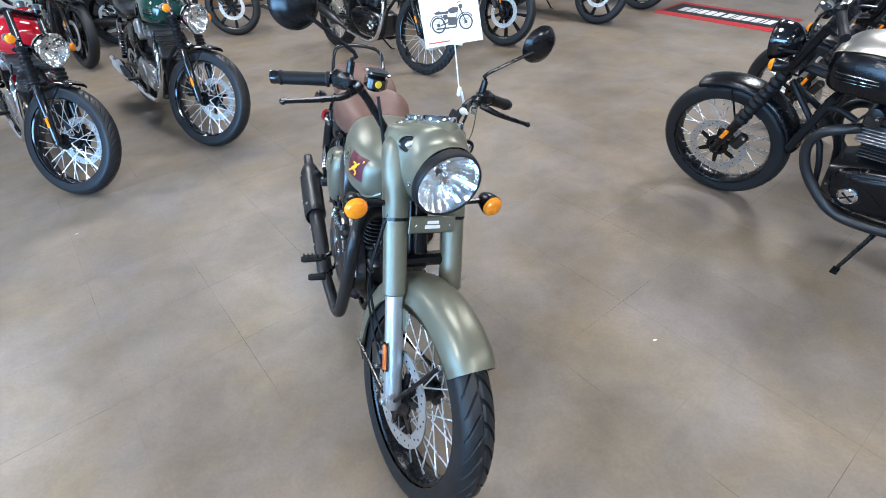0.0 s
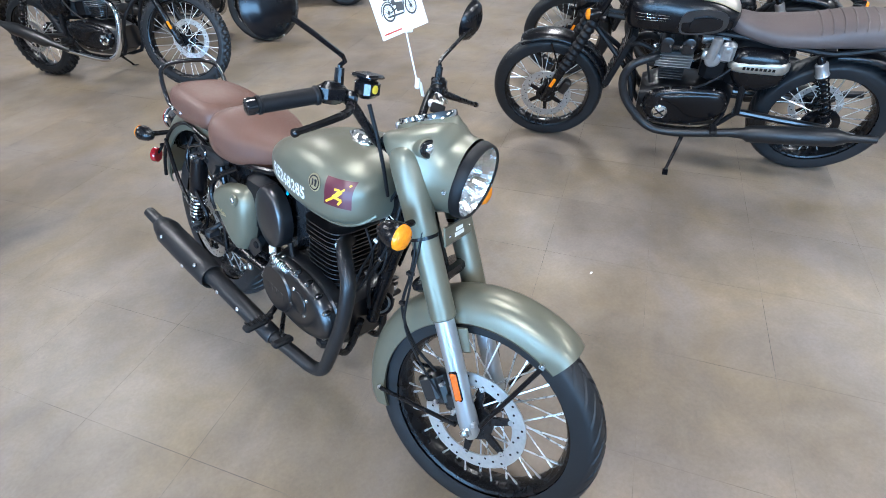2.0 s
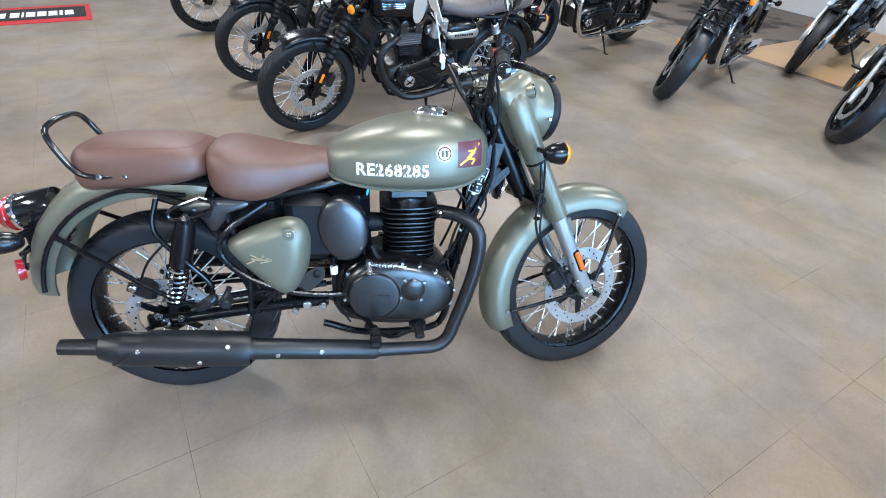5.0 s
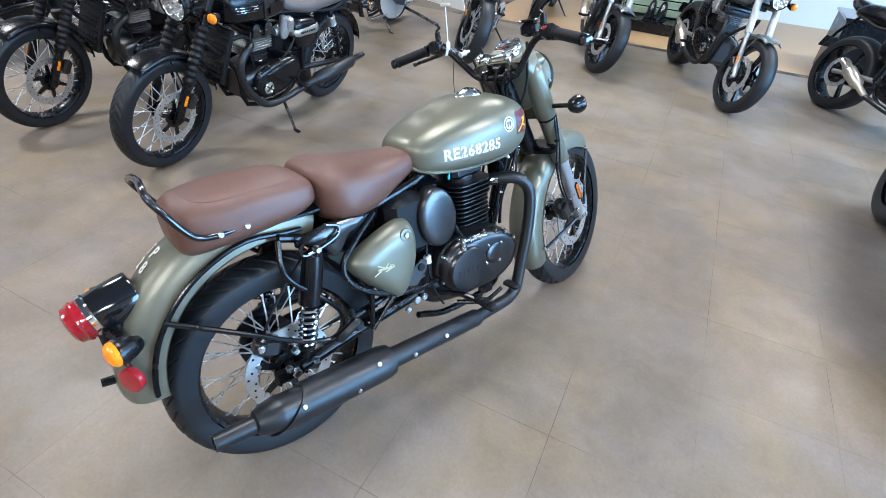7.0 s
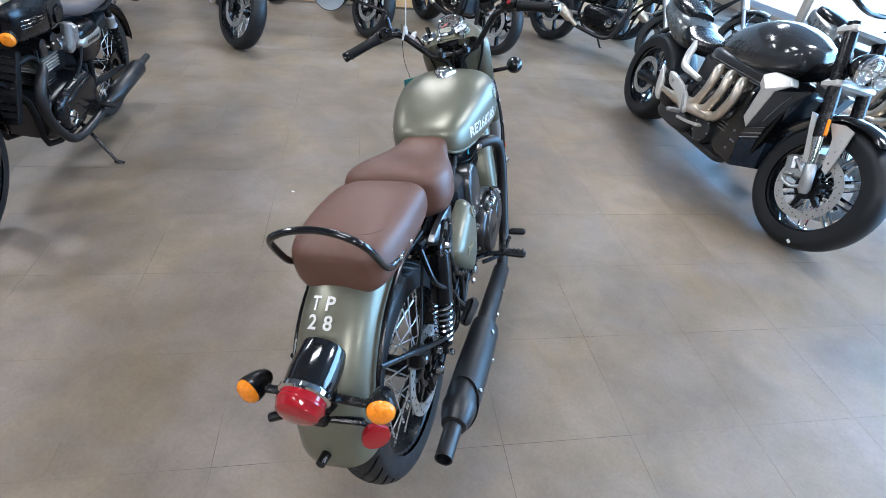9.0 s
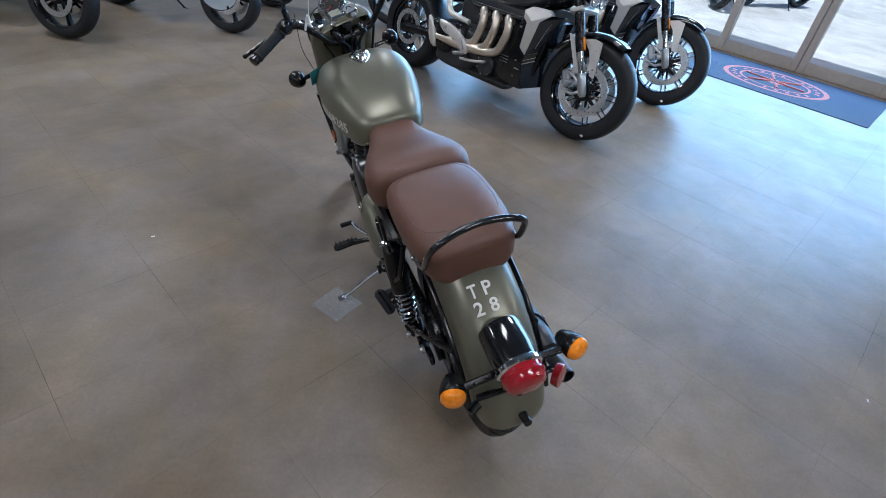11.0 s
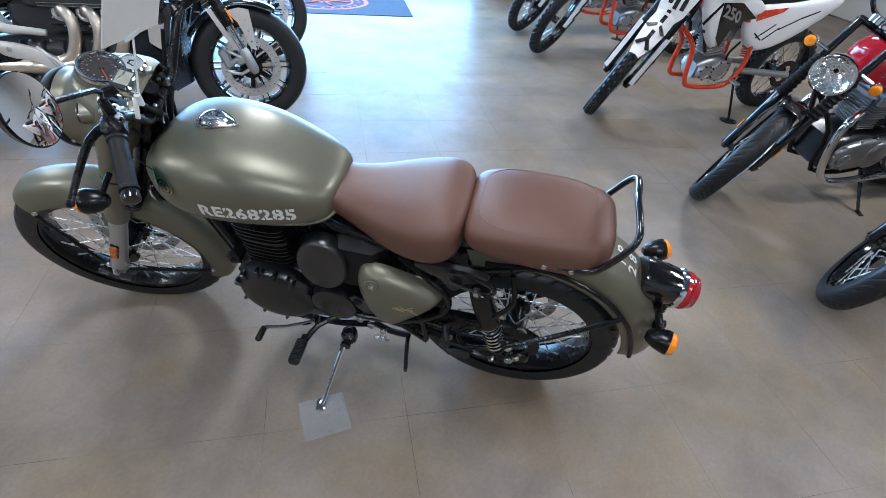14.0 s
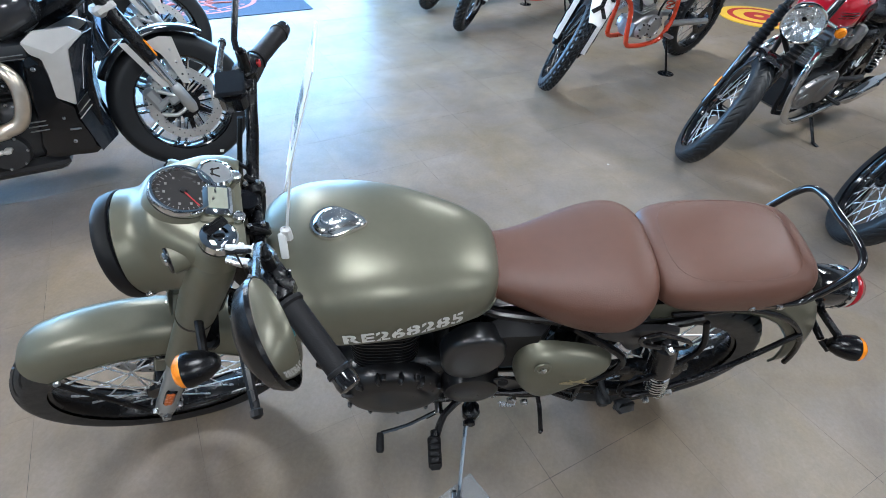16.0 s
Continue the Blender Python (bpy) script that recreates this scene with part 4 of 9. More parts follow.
    for s in (-1, 1):
        e, i = V(0.885, s * 0.386, 1.078), V(0.943, s * 0.260, 1.107)
        ax = (e - i).normalized()
        L = (e - i).length
        bm = bm_new()
        lathe(bm, [(0, 0.020), (0.006, 0.0205), (0.01, 0.0175), (L - 0.022, 0.0172), (L - 0.02, 0.019), (L - 0.014, 0.019)], i, ax, 20)
        sp("grip", bm, GRIP, "black rubber grip")
        bm = bm_new()
        lathe(bm, [(L - 0.013, 0.016), (L, 0.0175), (L + 0.008, 0.0165), (L + 0.011, 0.010)], i, ax, 18)
        sp("bar_end", bm, GLOSS)
        bm = bm_new()
        box(bm, i - ax * 0.032, (0.044, 0.062, 0.046), Matrix.Rotation(s * radians(24), 4, "Z"), 0.012)
        sp("switch_block", bm, SATIN, "black switch block")
        bm = bm_new()
        box(bm, i - ax * 0.035 + V(-0.022, 0, 0.012), (0.008, 0.016, 0.012), None, 0.003)
        sp("switch", bm, SIGNRED if s < 0 else GLOSS)
        bm = bm_new()
        tip = V(1.010, s * 0.392, 1.060)
        tube(bm, [V(0.985, s * 0.205, 1.098), V(1.014, s * 0.245, 1.088), V(1.016, s * 0.310, 1.075), tip], [0.011, 0.0090, 0.0075, 0.0065], 8, 4)
        lathe(bm, [(-0.008, 0.004), (-0.004, 0.0085), (0.004, 0.0085), (0.008, 0.004)], tip, (0, s, -0.2), 10)
        sp("lever", bm, SATIN, "black hand lever with a ball end")
        bm = bm_new()
        box(bm, V(0.972, s * 0.195, 1.106), (0.040, 0.030, 0.030), None, 0.008)
        sp("lever_clamp", bm, SATIN)
        mirror(bike, V(0.905, s * 0.362, 1.265) if s < 0 else V(0.938, s * 0.387, 1.293), V(-0.97, 0.20, -0.06) if s < 0 else V(-0.977, -0.107, 0.184), V(0.958, s * 0.215, 1.115), 0.060, S)
    bm = bm_new()
    box(bm, (0.985, -0.150, 1.127), (0.046, 0.056, 0.044), None, 0.010)
    box(bm, (0.985, -0.150, 1.153), (0.052, 0.062, 0.010), None, 0.004)
    res = sp("brake_reservoir", bm, GLOSS, "black brake fluid reservoir")
    bm = bm_new()
    lathe(bm, [(0, 0.0095), (0.003, 0.0095), (0.004, 0.007)], V(1.007, -0.152, 1.128), (1, 0, 0), 18)
    sp("sight_glass", bm, SIGHT, "yellow sight glass", parent=res)
    bm = bm_new()
    tube(bm, [V(0.99, 0.16, 1.10), V(1.03, 0.13, 1.06), V(1.03, 0.10, 0.98), V(1.02, 0.07, 0.88)], 0.004, 8, 4)
    tube(bm, [V(0.985, -0.135, 1.09), V(1.005, -0.118, 1.02), V(1.02, -0.100, 0.95), V(1.02, -0.06, 0.86)], 0.005, 8, 4)
    sp("control_cables", bm, GRIP)
    bm = bm_new()
    tube(bm, [V(0.972, 0.19, 1.10), V(1.02, 0.16, 1.085)], 0.007, 8, 1)
    lathe(bm, [(0, 0.0075), (0.03, 0.0065)], V(1.0, 0.175, 1.09), (0.8, -0.5, -0.1), 10)
    sp("cable_adjuster", bm, STEEL)
    bm = bm_new()
    lathe(bm, [(0, 0.010), (0.006, 0.011), (0.008, 0.007), (0.018, 0.007), (0.020, 0.010), (0.026, 0.010), (0.028, 0.006), (0.045, 0.005)], V(0.985, 0.145, 1.075), (0.75, -0.2, 0.15), 12)
    sp("adjuster_sleeve", bm, CLEARTIE, "pale nylon cable adjuster sleeve")

    # tank
    bm = bm_new()
    rows = [(0.522, 0.030, 0.842, 0.792, 0.815), (0.530, 0.080, 0.858, 0.778, 0.812), (0.552, 0.110, 0.876, 0.765, 0.806), (0.60, 0.134, 0.900, 0.752, 0.806), (0.66, 0.152, 0.921, 0.742, 0.812), (0.73, 0.168, 0.940, 0.736, 0.820), (0.81, 0.178, 0.951, 0.735, 0.828), (0.88, 0.179, 0.951, 0.738, 0.832), (0.94, 0.169, 0.942, 0.748, 0.836), (0.985, 0.146, 0.924, 0.768, 0.84), (1.010, 0.112, 0.903, 0.79, 0.845), (1.020, 0.05, 0.880, 0.815, 0.85)]
    NT = 2.85  # fullness of the shoulders
    d = hull(bm, rows, NT, 3.4, 56, 5)
    tank = part("fuel_tank", bm, GREEN, bike, "teardrop olive fuel tank with white stencilled numbers", sharp=60)
    rim_pts = [V(x, on_side(d, x, zb + 0.012, NT, 3.4) * 1.0 + 0.002, zb + 0.010) for x, w, zt, zb, zw in d[3:-3:3]]
    for s in (-1, 1):  # rolled seam along the lower edge
        bm = bm_new()
        tube(bm, [V(p.x, s * p.y, p.z) for p in rim_pts], 0.0055, 8, 1)
        part("tank_seam", bm, GREEN, tank)

    def surf(x, z, s, off=0.0012):
        return V(x, s * (on_side(d, x, z, NT, 3.4) + off), z)
    for s in (-1, 1):
        x0 = 0.612 if s < 0 else 0.846
        sg = 1 if s < 0 else -1
        me = stencil("RE268285", 0.037, 0.212 if s < 0 else 0.240, lambda a, b, x0=x0, sg=sg, s=s: surf(x0 + sg * a, (0.800 if s < 0 else 0.800) + b, s, 0.0015))
        me.materials.append(WHITE)
        num = part("stencil_number", me, None, tank, "white stencilled number")
        wd_ = 0.212 if s < 0 else 0.240
        z0 = 0.800
        bm = bm_new()
        for k in range(8):  # the bridges of the stencil
            cx = x0 + sg * wd_ * (k + 0.5) / 8
            for za, zb in (((-0.001, 0.011), (0.026, 0.038)) if k > 1 else ((0.016, 0.022),)):
                bm.faces.new([bm.verts.new(surf(cx + a, z0 + b, s, 0.0022)) for a, b in ((-0.0014, za), (0.0014, za), (0.0014, zb), (-0.0014, zb))])
        part("stencil_bridge", bm, GREEN, num)["kind"] = "stuff"
        bm = bm_new()  # round badge
        cx, cz = (0.868, 0.868) if s < 0 else (0.925, 0.868)
        vs = [bm.verts.new(surf(cx + 0.024 * math.cos(a), cz + 0.024 * math.sin(a), s, 0.002)) for a in (2 * math.pi * k / 28 for k in range(28))]
        bm.faces.new(vs)
        bd = part("tank_badge", bm, GOLD, tank, "round gold tank badge")
        bm = bm_new()
        vs = [[bm.verts.new(surf(cx + r * math.cos(a), cz + r * math.sin(a), s, 0.003)) for a in (2 * math.pi * k / 28 for k in range(28))] for r in (0.0165, 0.020)]
        for k in range(28):
            bm.faces.new((vs[0][k], vs[0][(k + 1) % 28], vs[1][(k + 1) % 28], vs[1][k]))
        for bx in (-0.006, 0.006):
            q = [bm.verts.new(surf(cx + bx + a, cz + b, s, 0.003)) for a, b in ((-0.003, -0.009), (0.003, -0.009), (0.003, 0.009), (-0.003, 0.009))]
            bm.faces.new(q)
        part("badge_ring", bm, DIAL, bd)
    # maroon square with a yellow slanted mark
    bm = bm_new()
    g = [[bm.verts.new(surf(0.908 + 0.076 * i / 6, 0.825 + 0.074 * j / 6, -1, 0.0018)) for j in range(7)] for i in range(7)]
    for i in range(6):
        for j in range(6):
            bm.faces.new((g[i][j], g[i + 1][j], g[i + 1][j + 1], g[i][j + 1]))
    dec = part("tank_decal", bm, MAROON, tank, "maroon square decal with a yellow slanted mark")
    bm = bm_new()
    for (xa, za, xb, zb, wd) in ((0.912, 0.828, 0.935, 0.845, 0.006), (0.935, 0.845, 0.955, 0.866, 0.011), (0.955, 0.866, 0.974, 0.886, 0.005), (0.935, 0.848, 0.958, 0.842, 0.007), (0.958, 0.842, 0.948, 0.828, 0.006), (0.952, 0.868, 0.936, 0.868, 0.006)):
        dx, dz = xb - xa, zb - za
        L = math.hypot(dx, dz)
        nx, nz = -dz / L * wd / 2, dx / L * wd / 2
        bm.faces.new([bm.verts.new(surf(p + 0.003, q + 0.005, -1, 0.003)) for p, q in ((xa - nx, za - nz), (xb - nx, zb - nz), (xb + nx, zb + nz), (xa + nx, za + nz))])
    part("decal_mark", bm, YELLOW, dec)
    # filler cap
    bm = bm_new()
    o = []
    for k in range(32):
        a = 2 * math.pi * k / 32
        w = 0.041 if math.cos(a) > -0.1 else 0.041 + (math.cos(a) + 0.1) * 0.020
        o.append((0.860 + (0.042 if math.cos(a) > 0 else 0.069) * math.cos(a), w * math.sin(a)))
    def zt(x, y):
        t, w = np.interp(x, d[:, 0], d[:, 2]), np.interp(x, d[:, 0], d[:, 1])
        zw = np.interp(x, d[:, 0], d[:, 4])
        return zw + (t - zw) * (1 - (abs(y) / w) ** NT) ** (1 / NT)
    rings = []
    for sc, h in ((1.0, -0.004), (1.0, 0.004), (0.94, 0.009), (0.86, 0.0085), (0.80, 0.012), (0.60, 0.020), (0.45, 0.021), (0.32, 0.019), (0.08, 0.0195)):
        rings.append([V(0.852 + (x - 0.852) * sc, y * sc, zt(x, y) * 0.6 + 0.4 * 0.949 + h) for x, y in o])
    rings_to_faces(bm, rings)
    part("filler_cap", bm, CAPMETAL, tank, "chrome teardrop filler cap")

    # seats
    bm = bm_new()
    rows = [(0.182, 0.050, 0.842, 0.775, 0.805), (0.190, 0.105, 0.865, 0.745, 0.800), (0.212, 0.142, 0.876, 0.718, 0.792), (0.255, 0.160, 0.878, 0.700, 0.786), (0.32, 0.154, 0.867, 0.696, 0.780), (0.39, 0.132, 0.852, 0.706, 0.780), (0.45, 0.106, 0.844, 0.726, 0.786), (0.51, 0.085, 0.842, 0.750, 0.796), (0.56, 0.074, 0.848, 0.774, 0.810), (0.590, 0.060, 0.846, 0.792, 0.818), (0.600, 0.03, 0.840, 0.806, 0.824)]
    hull(bm, rows, 3.1, 2.6, 48, 5)
    part("rider_seat", bm, BROWN, bike, "brown leather rider seat", sharp=70)
    bm = bm_new()
    rows = [(-0.178, 0.055, 0.844, 0.762, 0.812), (-0.168, 0.092, 0.864, 0.744, 0.808), (-0.14, 0.117, 0.880, 0.738, 0.806), (-0.08, 0.131, 0.888, 0.742, 0.808), (0.0, 0.136, 0.890, 0.748, 0.812), (0.08, 0.136, 0.886, 0.756, 0.814), (0.13, 0.132, 0.879, 0.766, 0.814), (0.165, 0.121, 0.868, 0.779, 0.816), (0.184, 0.098, 0.855, 0.789, 0.818), (0.192, 0.05, 0.841, 0.800, 0.820)]
    dp = hull(bm, rows, 3.3, 2.8, 48, 5)
    pil = part("passenger_seat", bm, BROWN, bike, "brown leather passenger seat with a stitched top panel", sharp=70)
    bm = bm_new()  # stitched seam of the top panel
    seam = []
    for k in range(44):
        a = 2 * math.pi * k / 44
        x = 0.018 + 0.142 * math.copysign(abs(math.cos(a)) ** 0.55, math.cos(a))
        y = 0.111 * math.copysign(abs(math.sin(a)) ** 0.55, math.sin(a))
        w, tt, zw = (np.interp(x, dp[:, 0], dp[:, k2]) for k2 in (1, 2, 4))
        seam.append(V(x, y, zw + (tt - zw) * max(0.05, 1 - (abs(y) / w) ** 3.3) ** (1 / 3.3) + 0.0003))
    tube(bm, seam + [seam[0]], 0.0006, 6, 1)
    part("seat_seam", bm, MATS["brown_leather"], pil)
    bm = bm_new()  # seat bases
    box(bm, (0.05, 0, 0.765), (0.34, 0.19, 0.03), None, 0.012)
    box(bm, (0.30, 0, 0.755), (0.26, 0.15, 0.03), None, 0.012)
    part("seat_base", bm, SATIN, bike)
    # grab rail
    bm = bm_new()
    half = [V(0.035, 0.120, 0.796), V(-0.05, 0.125, 0.799), V(-0.118, 0.125, 0.802), V(-0.152, 0.123, 0.824), V(-0.188, 0.118, 0.888), V(-0.204, 0.100, 0.922), V(-0.202, 0.055, 0.938), V(-0.198, 0.0, 0.942)]
    tube(bm, half + [V(p.x, -p.y, p.z) for p in half[-2::-1]], 0.0085, 12, 4)
    gr = part("grab_rail", bm, GLOSS, bike, "black tubular grab rail")
    bm = bm_new()
    for s in (-1, 1):
        for x in (-0.085, -0.02):
            bolt(bm, V(x, s * 0.131, 0.800), (0, s, 0), 0.008, 0.007)
    part("rail_bolts", bm, STEEL, gr)

    # rear mudguard and its tubes
    me = fender_mesh("rear_mudguard", (0.02, 0, 0.40), 0.328, 0.428, 0.099, -24, 88, GREEN, 44)
    rmg = part("rear_mudguard", me, None, bike, "wide olive rear mudguard with white stencilled marks")
    for s in (-1, 1):
        bm = bm_new()
        pts = [V(0.12, s * 0.108, 0.735)]
        for a in (-8, 8, 24, 40, 56, 68, 78, 84):
            t = radians(a)
            pts.append(V(0.02 - 0.356 * math.sin(t), s * 0.109, 0.40 + 0.356 * math.cos(t) - (0.012 if a < 0 else 0)))
        tube(bm, pts, 0.007, 10, 3)
        part("mudguard_rail", bm, SATIN, bike, "black tube along the mudguard")
        bm = bm_new()
        tube(bm, [V(-0.262, s * 0.112, 0.622), V(-0.109, s * 0.148, 0.528), V(0.008, s * 0.162, 0.447), V(0.105, s * 0.170, 0.402), V(0.150, s * 0.170, 0.418), V(0.160, s * 0.166, 0.471), V(0.111, s * 0.172, 0.545), V(0.046, s * 0.160, 0.617), V(0.030, s * 0.150, 0.667), V(0.045, s * 0.128, 0.732)], 0.0075, 10, 5)
        part("guard_tube", bm, SATIN, bike, "black bent guard tube beside the shock absorber")
    bm = bm_new()
    c0 = V(0.02, 0, 0.40)
    part("stencil_mark", stencil_arc(bm, c0), WHITE, rmg, "white stencilled letters and numbers")

    # tail lamp
    td = V(-0.955, 0, -0.20).normalized()
    bm = bm_new()
    lathe(bm, [(-0.062, 0.048), (-0.060, 0.0535), (-0.054, 0.0555), (0.008, 0.056), (0.04, 0.0525)], V(-0.343, 0, 0.667), td, 36)
    tl = part("tail_lamp", bm, GLOSS, bike, "tail lamp with a red lens and chrome ring on a gloss black housing")
    bm = bm_new()
    lathe(bm, [(0.038, 0.0535), (0.042, 0.0575), (0.052, 0.0575), (0.056, 0.052)], V(-0.343, 0, 0.667), td, 36)
    part("lamp_ring", bm, CHROME, tl)
    bm = bm_new()
    lathe(bm, [(0.052, 0.0515), (0.066, 0.0510), (0.069, 0.0535), (0.074, 0.0535), (0.077, 0.0505), (0.092, 0.046), (0.098, 0.036), (0.100, 0.012)], V(-0.343, 0, 0.667), td, 36)
    part("red_lens", bm, REDLENS, tl, "red tail lamp lens")
    bm = bm_new()
    box(bm, (-0.33, 0, 0.60), (0.10, 0.085, 0.12), Matrix.Rotation(radians(-25), 4, "Y"), 0.02)
    box(bm, (-0.385, 0, 0.585), (0.02, 0.05, 0.06), None, 0.006)
    tube(bm, [V(-0.365, -0.10, 0.56), V(-0.372, 0, 0.562), V(-0.365, 0.10, 0.56)], 0.009, 10, 3)
    part("lamp_bracket", bm, SATIN, bike)
    bm = bm_new()
    tube(bm, [V(-0.36, -0.13, 0.618), V(-0.355, 0, 0.615), V(-0.36, 0.13, 0.618)], 0.010, 10, 2)
    part("signal_bar", bm, SATIN, bike)
    for s in (-1, 1):
        indicator(bike, V(-0.372, s * 0.158, 0.624), (-0.95, s * 0.28, 0.06), V(-0.362, s * 0.11, 0.618), r=0.032)
    bm = bm_new()
    lathe(bm, [(-0.012, 0.030), (0.0, 0.0325), (0.006, 0.0315), (0.008, 0.02)], V(-0.370, -0.124, 0.522), (-0.80, -0.58, 0.05), 28)
    part("rear_reflector", bm, REDLENS, bike, "round red reflector")
    bm = bm_new()
    tube(bm, [V(-0.365, -0.09, 0.56), V(-0.36, -0.118, 0.530)], 0.006, 8, 1)
    lathe(bm, [(0, 0.012), (0.03, 0.011)], V(-0.402, -0.004, 0.47), (-0.97, 0, 0.15), 10)
    lathe(bm, [(0, 0.012), (0.03, 0.011)], V(-0.375, 0.10, 0.553), (-0.3, 0.9, -0.2), 10)
    part("reflector_stalk", bm, SATIN, bike)

    # frame
    bm = bm_new()
    tube(bm, [head + rake * 0.42, head + rake * 0.76], 0.034, 18, 1)
    tube(bm, [V(1.075, 0, 0.83), V(1.02, 0, 0.70), V(0.945, 0, 0.45), V(0.925, 0, 0.36)], 0.021, 12, 4)
    tube(bm, [V(1.045, 0, 0.90), V(0.8, 0, 0.80), V(0.55, 0, 0.775)], 0.020, 12, 3)
    part("frame", bm, DEEP, bike, "black steel frame")
    for s in (-1, 1):
        bm = bm_new()
        rings_to_faces(bm, [[V(x, s * y, z) for x, z in ((1.085, 0.86), (1.062, 0.775), (1.000, 0.590), (0.968, 0.600), (0.965, 0.690), (0.985, 0.81), (1.02, 0.865))] for y in (0.030, 0.034)])
        part("head_gusset", bm, DEEP, bike)
        bm = bm_new()  # bracket ahead of the down tube
        rings_to_faces(bm, [[V(x, s * y, z) for x, z in ((1.052, 0.745), (1.110, 0.792), (1.118, 0.772), (1.045, 0.690))] for y in (0.026, 0.030)])
        part("head_bracket", bm, DEEP, bike)
    bm = bm_new()  # data sticker: a white frame round bars of unreadable print
    sm_ = Matrix.Translation((1.006, -0.0355, 0.742)) @ Matrix.Rotation(radians(20), 4, "Y")
    for x, z, w, h in ((0, 0.044, 0.040, 0.003), (0, -0.044, 0.040, 0.003), (0.0195, 0, 0.003, 0.088), (-0.0195, 0, 0.003, 0.088), (-0.004, 0.030, 0.022, 0.006), (0.005, 0.016, 0.018, 0.005), (-0.006, 0.004, 0.016, 0.006), (0.009, 0.003, 0.006, 0.012), (0.0, -0.012, 0.028, 0.004), (-0.003, -0.024, 0.020, 0.006), (0.004, -0.035, 0.022, 0.004)):
        box(bm, sm_ @ V(x, 0, z), (w, 0.001, h), Matrix.Rotation(radians(20), 4, "Y"))
    part("data_sticker", bm, WHITE, bike, "small white data sticker")
    for s in (-1, 1):
        bm = bm_new()
        tube(bm, [V(0.60, s * 0.06, 0.765), V(0.52, s * 0.100, 0.755), V(0.30, s * 0.112, 0.718), V(0.15, s * 0.118, 0.705), V(0.05, s * 0.118, 0.735)], 0.012, 10, 3)
        part("seat_tube", bm, SATIN, bike)
        bm = bm_new()
        tube(bm, [V(0.345, s * 0.118, 0.710), V(0.262, s * 0.140, 0.660), V(0.204, s * 0.150, 0.604), V(0.210, s * 0.156, 0.546), V(0.264, s * 0.158, 0.488), V(0.356, s * 0.156, 0.437), V(0.46, s * 0.146, 0.406), V(0.56, s * 0.128, 0.392)], 0.0095, 10, 4)
        tube(bm, [V(0.278, s * 0.156, 0.496), V(0.262, s * 0.150, 0.355)], 0.0085, 10, 1)
        tube(bm, [V(0.372, s * 0.154, 0.446), V(0.262, s * 0.150, 0.345)], 0.0085, 10, 1)
        tube(bm, [V(0.22, s * 0.118, 0.70), V(0.255, s * 0.12, 0.55), V(0.30, s * 0.12, 0.40)], 0.011, 10, 2)
        tube(bm, [V(0.20, s * 0.13, 0.405), V(0.33, s * 0.125, 0.42), V(0.50, s * 0.12, 0.43)], 0.010, 10, 2)
        part("subframe_tube", bm, SATIN, bike)
        bm = bm_new()  # pivot plate below the side panel
        rings_to_faces(bm, [[V(x, s * y, z) for x, z in ((0.380, 0.448), (0.480, 0.505), (0.502, 0.492), (0.498, 0.462), (0.452, 0.418))] for y in (0.140, 0.145)])
        pp_ = part("pivot_plate", bm, SATINPANEL, bike, "black pivot plate with a round plug")
        bm = bm_new()
        lathe(bm, [(0, 0.014), (0.006, 0.013), (0.008, 0.007)], V(0.476, s * 0.144, 0.478), (0, s, 0), 16)
        part("plate_plug", bm, GRIP, pp_)
        bm = bm_new()
        bolt(bm, V(0.438, s * 0.150, 0.372), (0, s, 0), 0.014, 0.012)
        bolt(bm, V(0.400, s * 0.150, 0.352), (0, s, 0), 0.011, 0.012)
        part("axle_bolt", bm, STEEL, bike)
        bm = bm_new()
        box(bm, (0.15, s * 0.118, 0.70), (0.12, 0.010, 0.035), Matrix.Rotation(radians(8), 4, "Y"), 0.004)
        part("shock_bracket", bm, DEEP, bike)
        bm = bm_new()
        tube(bm, [V(0.17, s * 0.158, 0.743), V(0.10, s * 0.164, 0.717), V(0.083, s * 0.164, 0.694), V(0.105, s * 0.164, 0.680), V(0.19, s * 0.164, 0.702), V(0.205, s * 0.160, 0.728), V(0.17, s * 0.158, 0.743)], 0.0055, 8, 4)
        part("helmet_hook", bm, GLOSS, bike)
        # swinging arm
        bm = bm_new()
        tube(bm, [V(0.50, s * 0.095, 0.355), V(0.25, s * 0.112, 0.345), V(0.02, s * 0.128, 0.328)], 0.020, 12, 2)
        box(bm, (-0.01, s * 0.128, 0.325), (0.10, 0.016, 0.05), None, 0.008)
        part("swing_arm", bm, DEEP, bike)
        bm = bm_new()
        bolt(bm, V(0, s * 0.137, 0.326), (0, s, 0), 0.015, 0.016)
        bolt(bm, V(0.055, s * 0.16, 0.352), (0, s, 0), 0.010, 0.014)
        bolt(bm, V(0.485, s * 0.125, 0.352), (0, s, 0), 0.013, 0.012)
        bolt(bm, V(0.19, s * 0.155, 0.415), (0, s, 0), 0.011, 0.012)
        part("axle_bolt", bm, STEEL, bike)
        # shock absorber
        p0, p1 = V(0.128, s * 0.150, 0.690), V(0.035, s * 0.152, 0.372)
        ax = (p1 - p0)
        bm = bm_new()
        lathe(bm, [(0.0, 0.010), (0.01, 0.016), (0.02, 0.027), (0.05, 0.030), (0.12, 0.0315), (0.165, 0.0315), (0.17, 0.026)], p0, ax, 24)
        sh = part("shock_absorber", bm, SATIN, bike, "shock absorber with a black cover and chrome spring")
        bm = bm_new()
        coil(bm, p0 + ax.normalized() * 0.165, p0 + ax.normalized() * 0.285, 0.0255, 7, 0.0045)
        part("spring", bm, CHROME, sh)
        bm = bm_new()
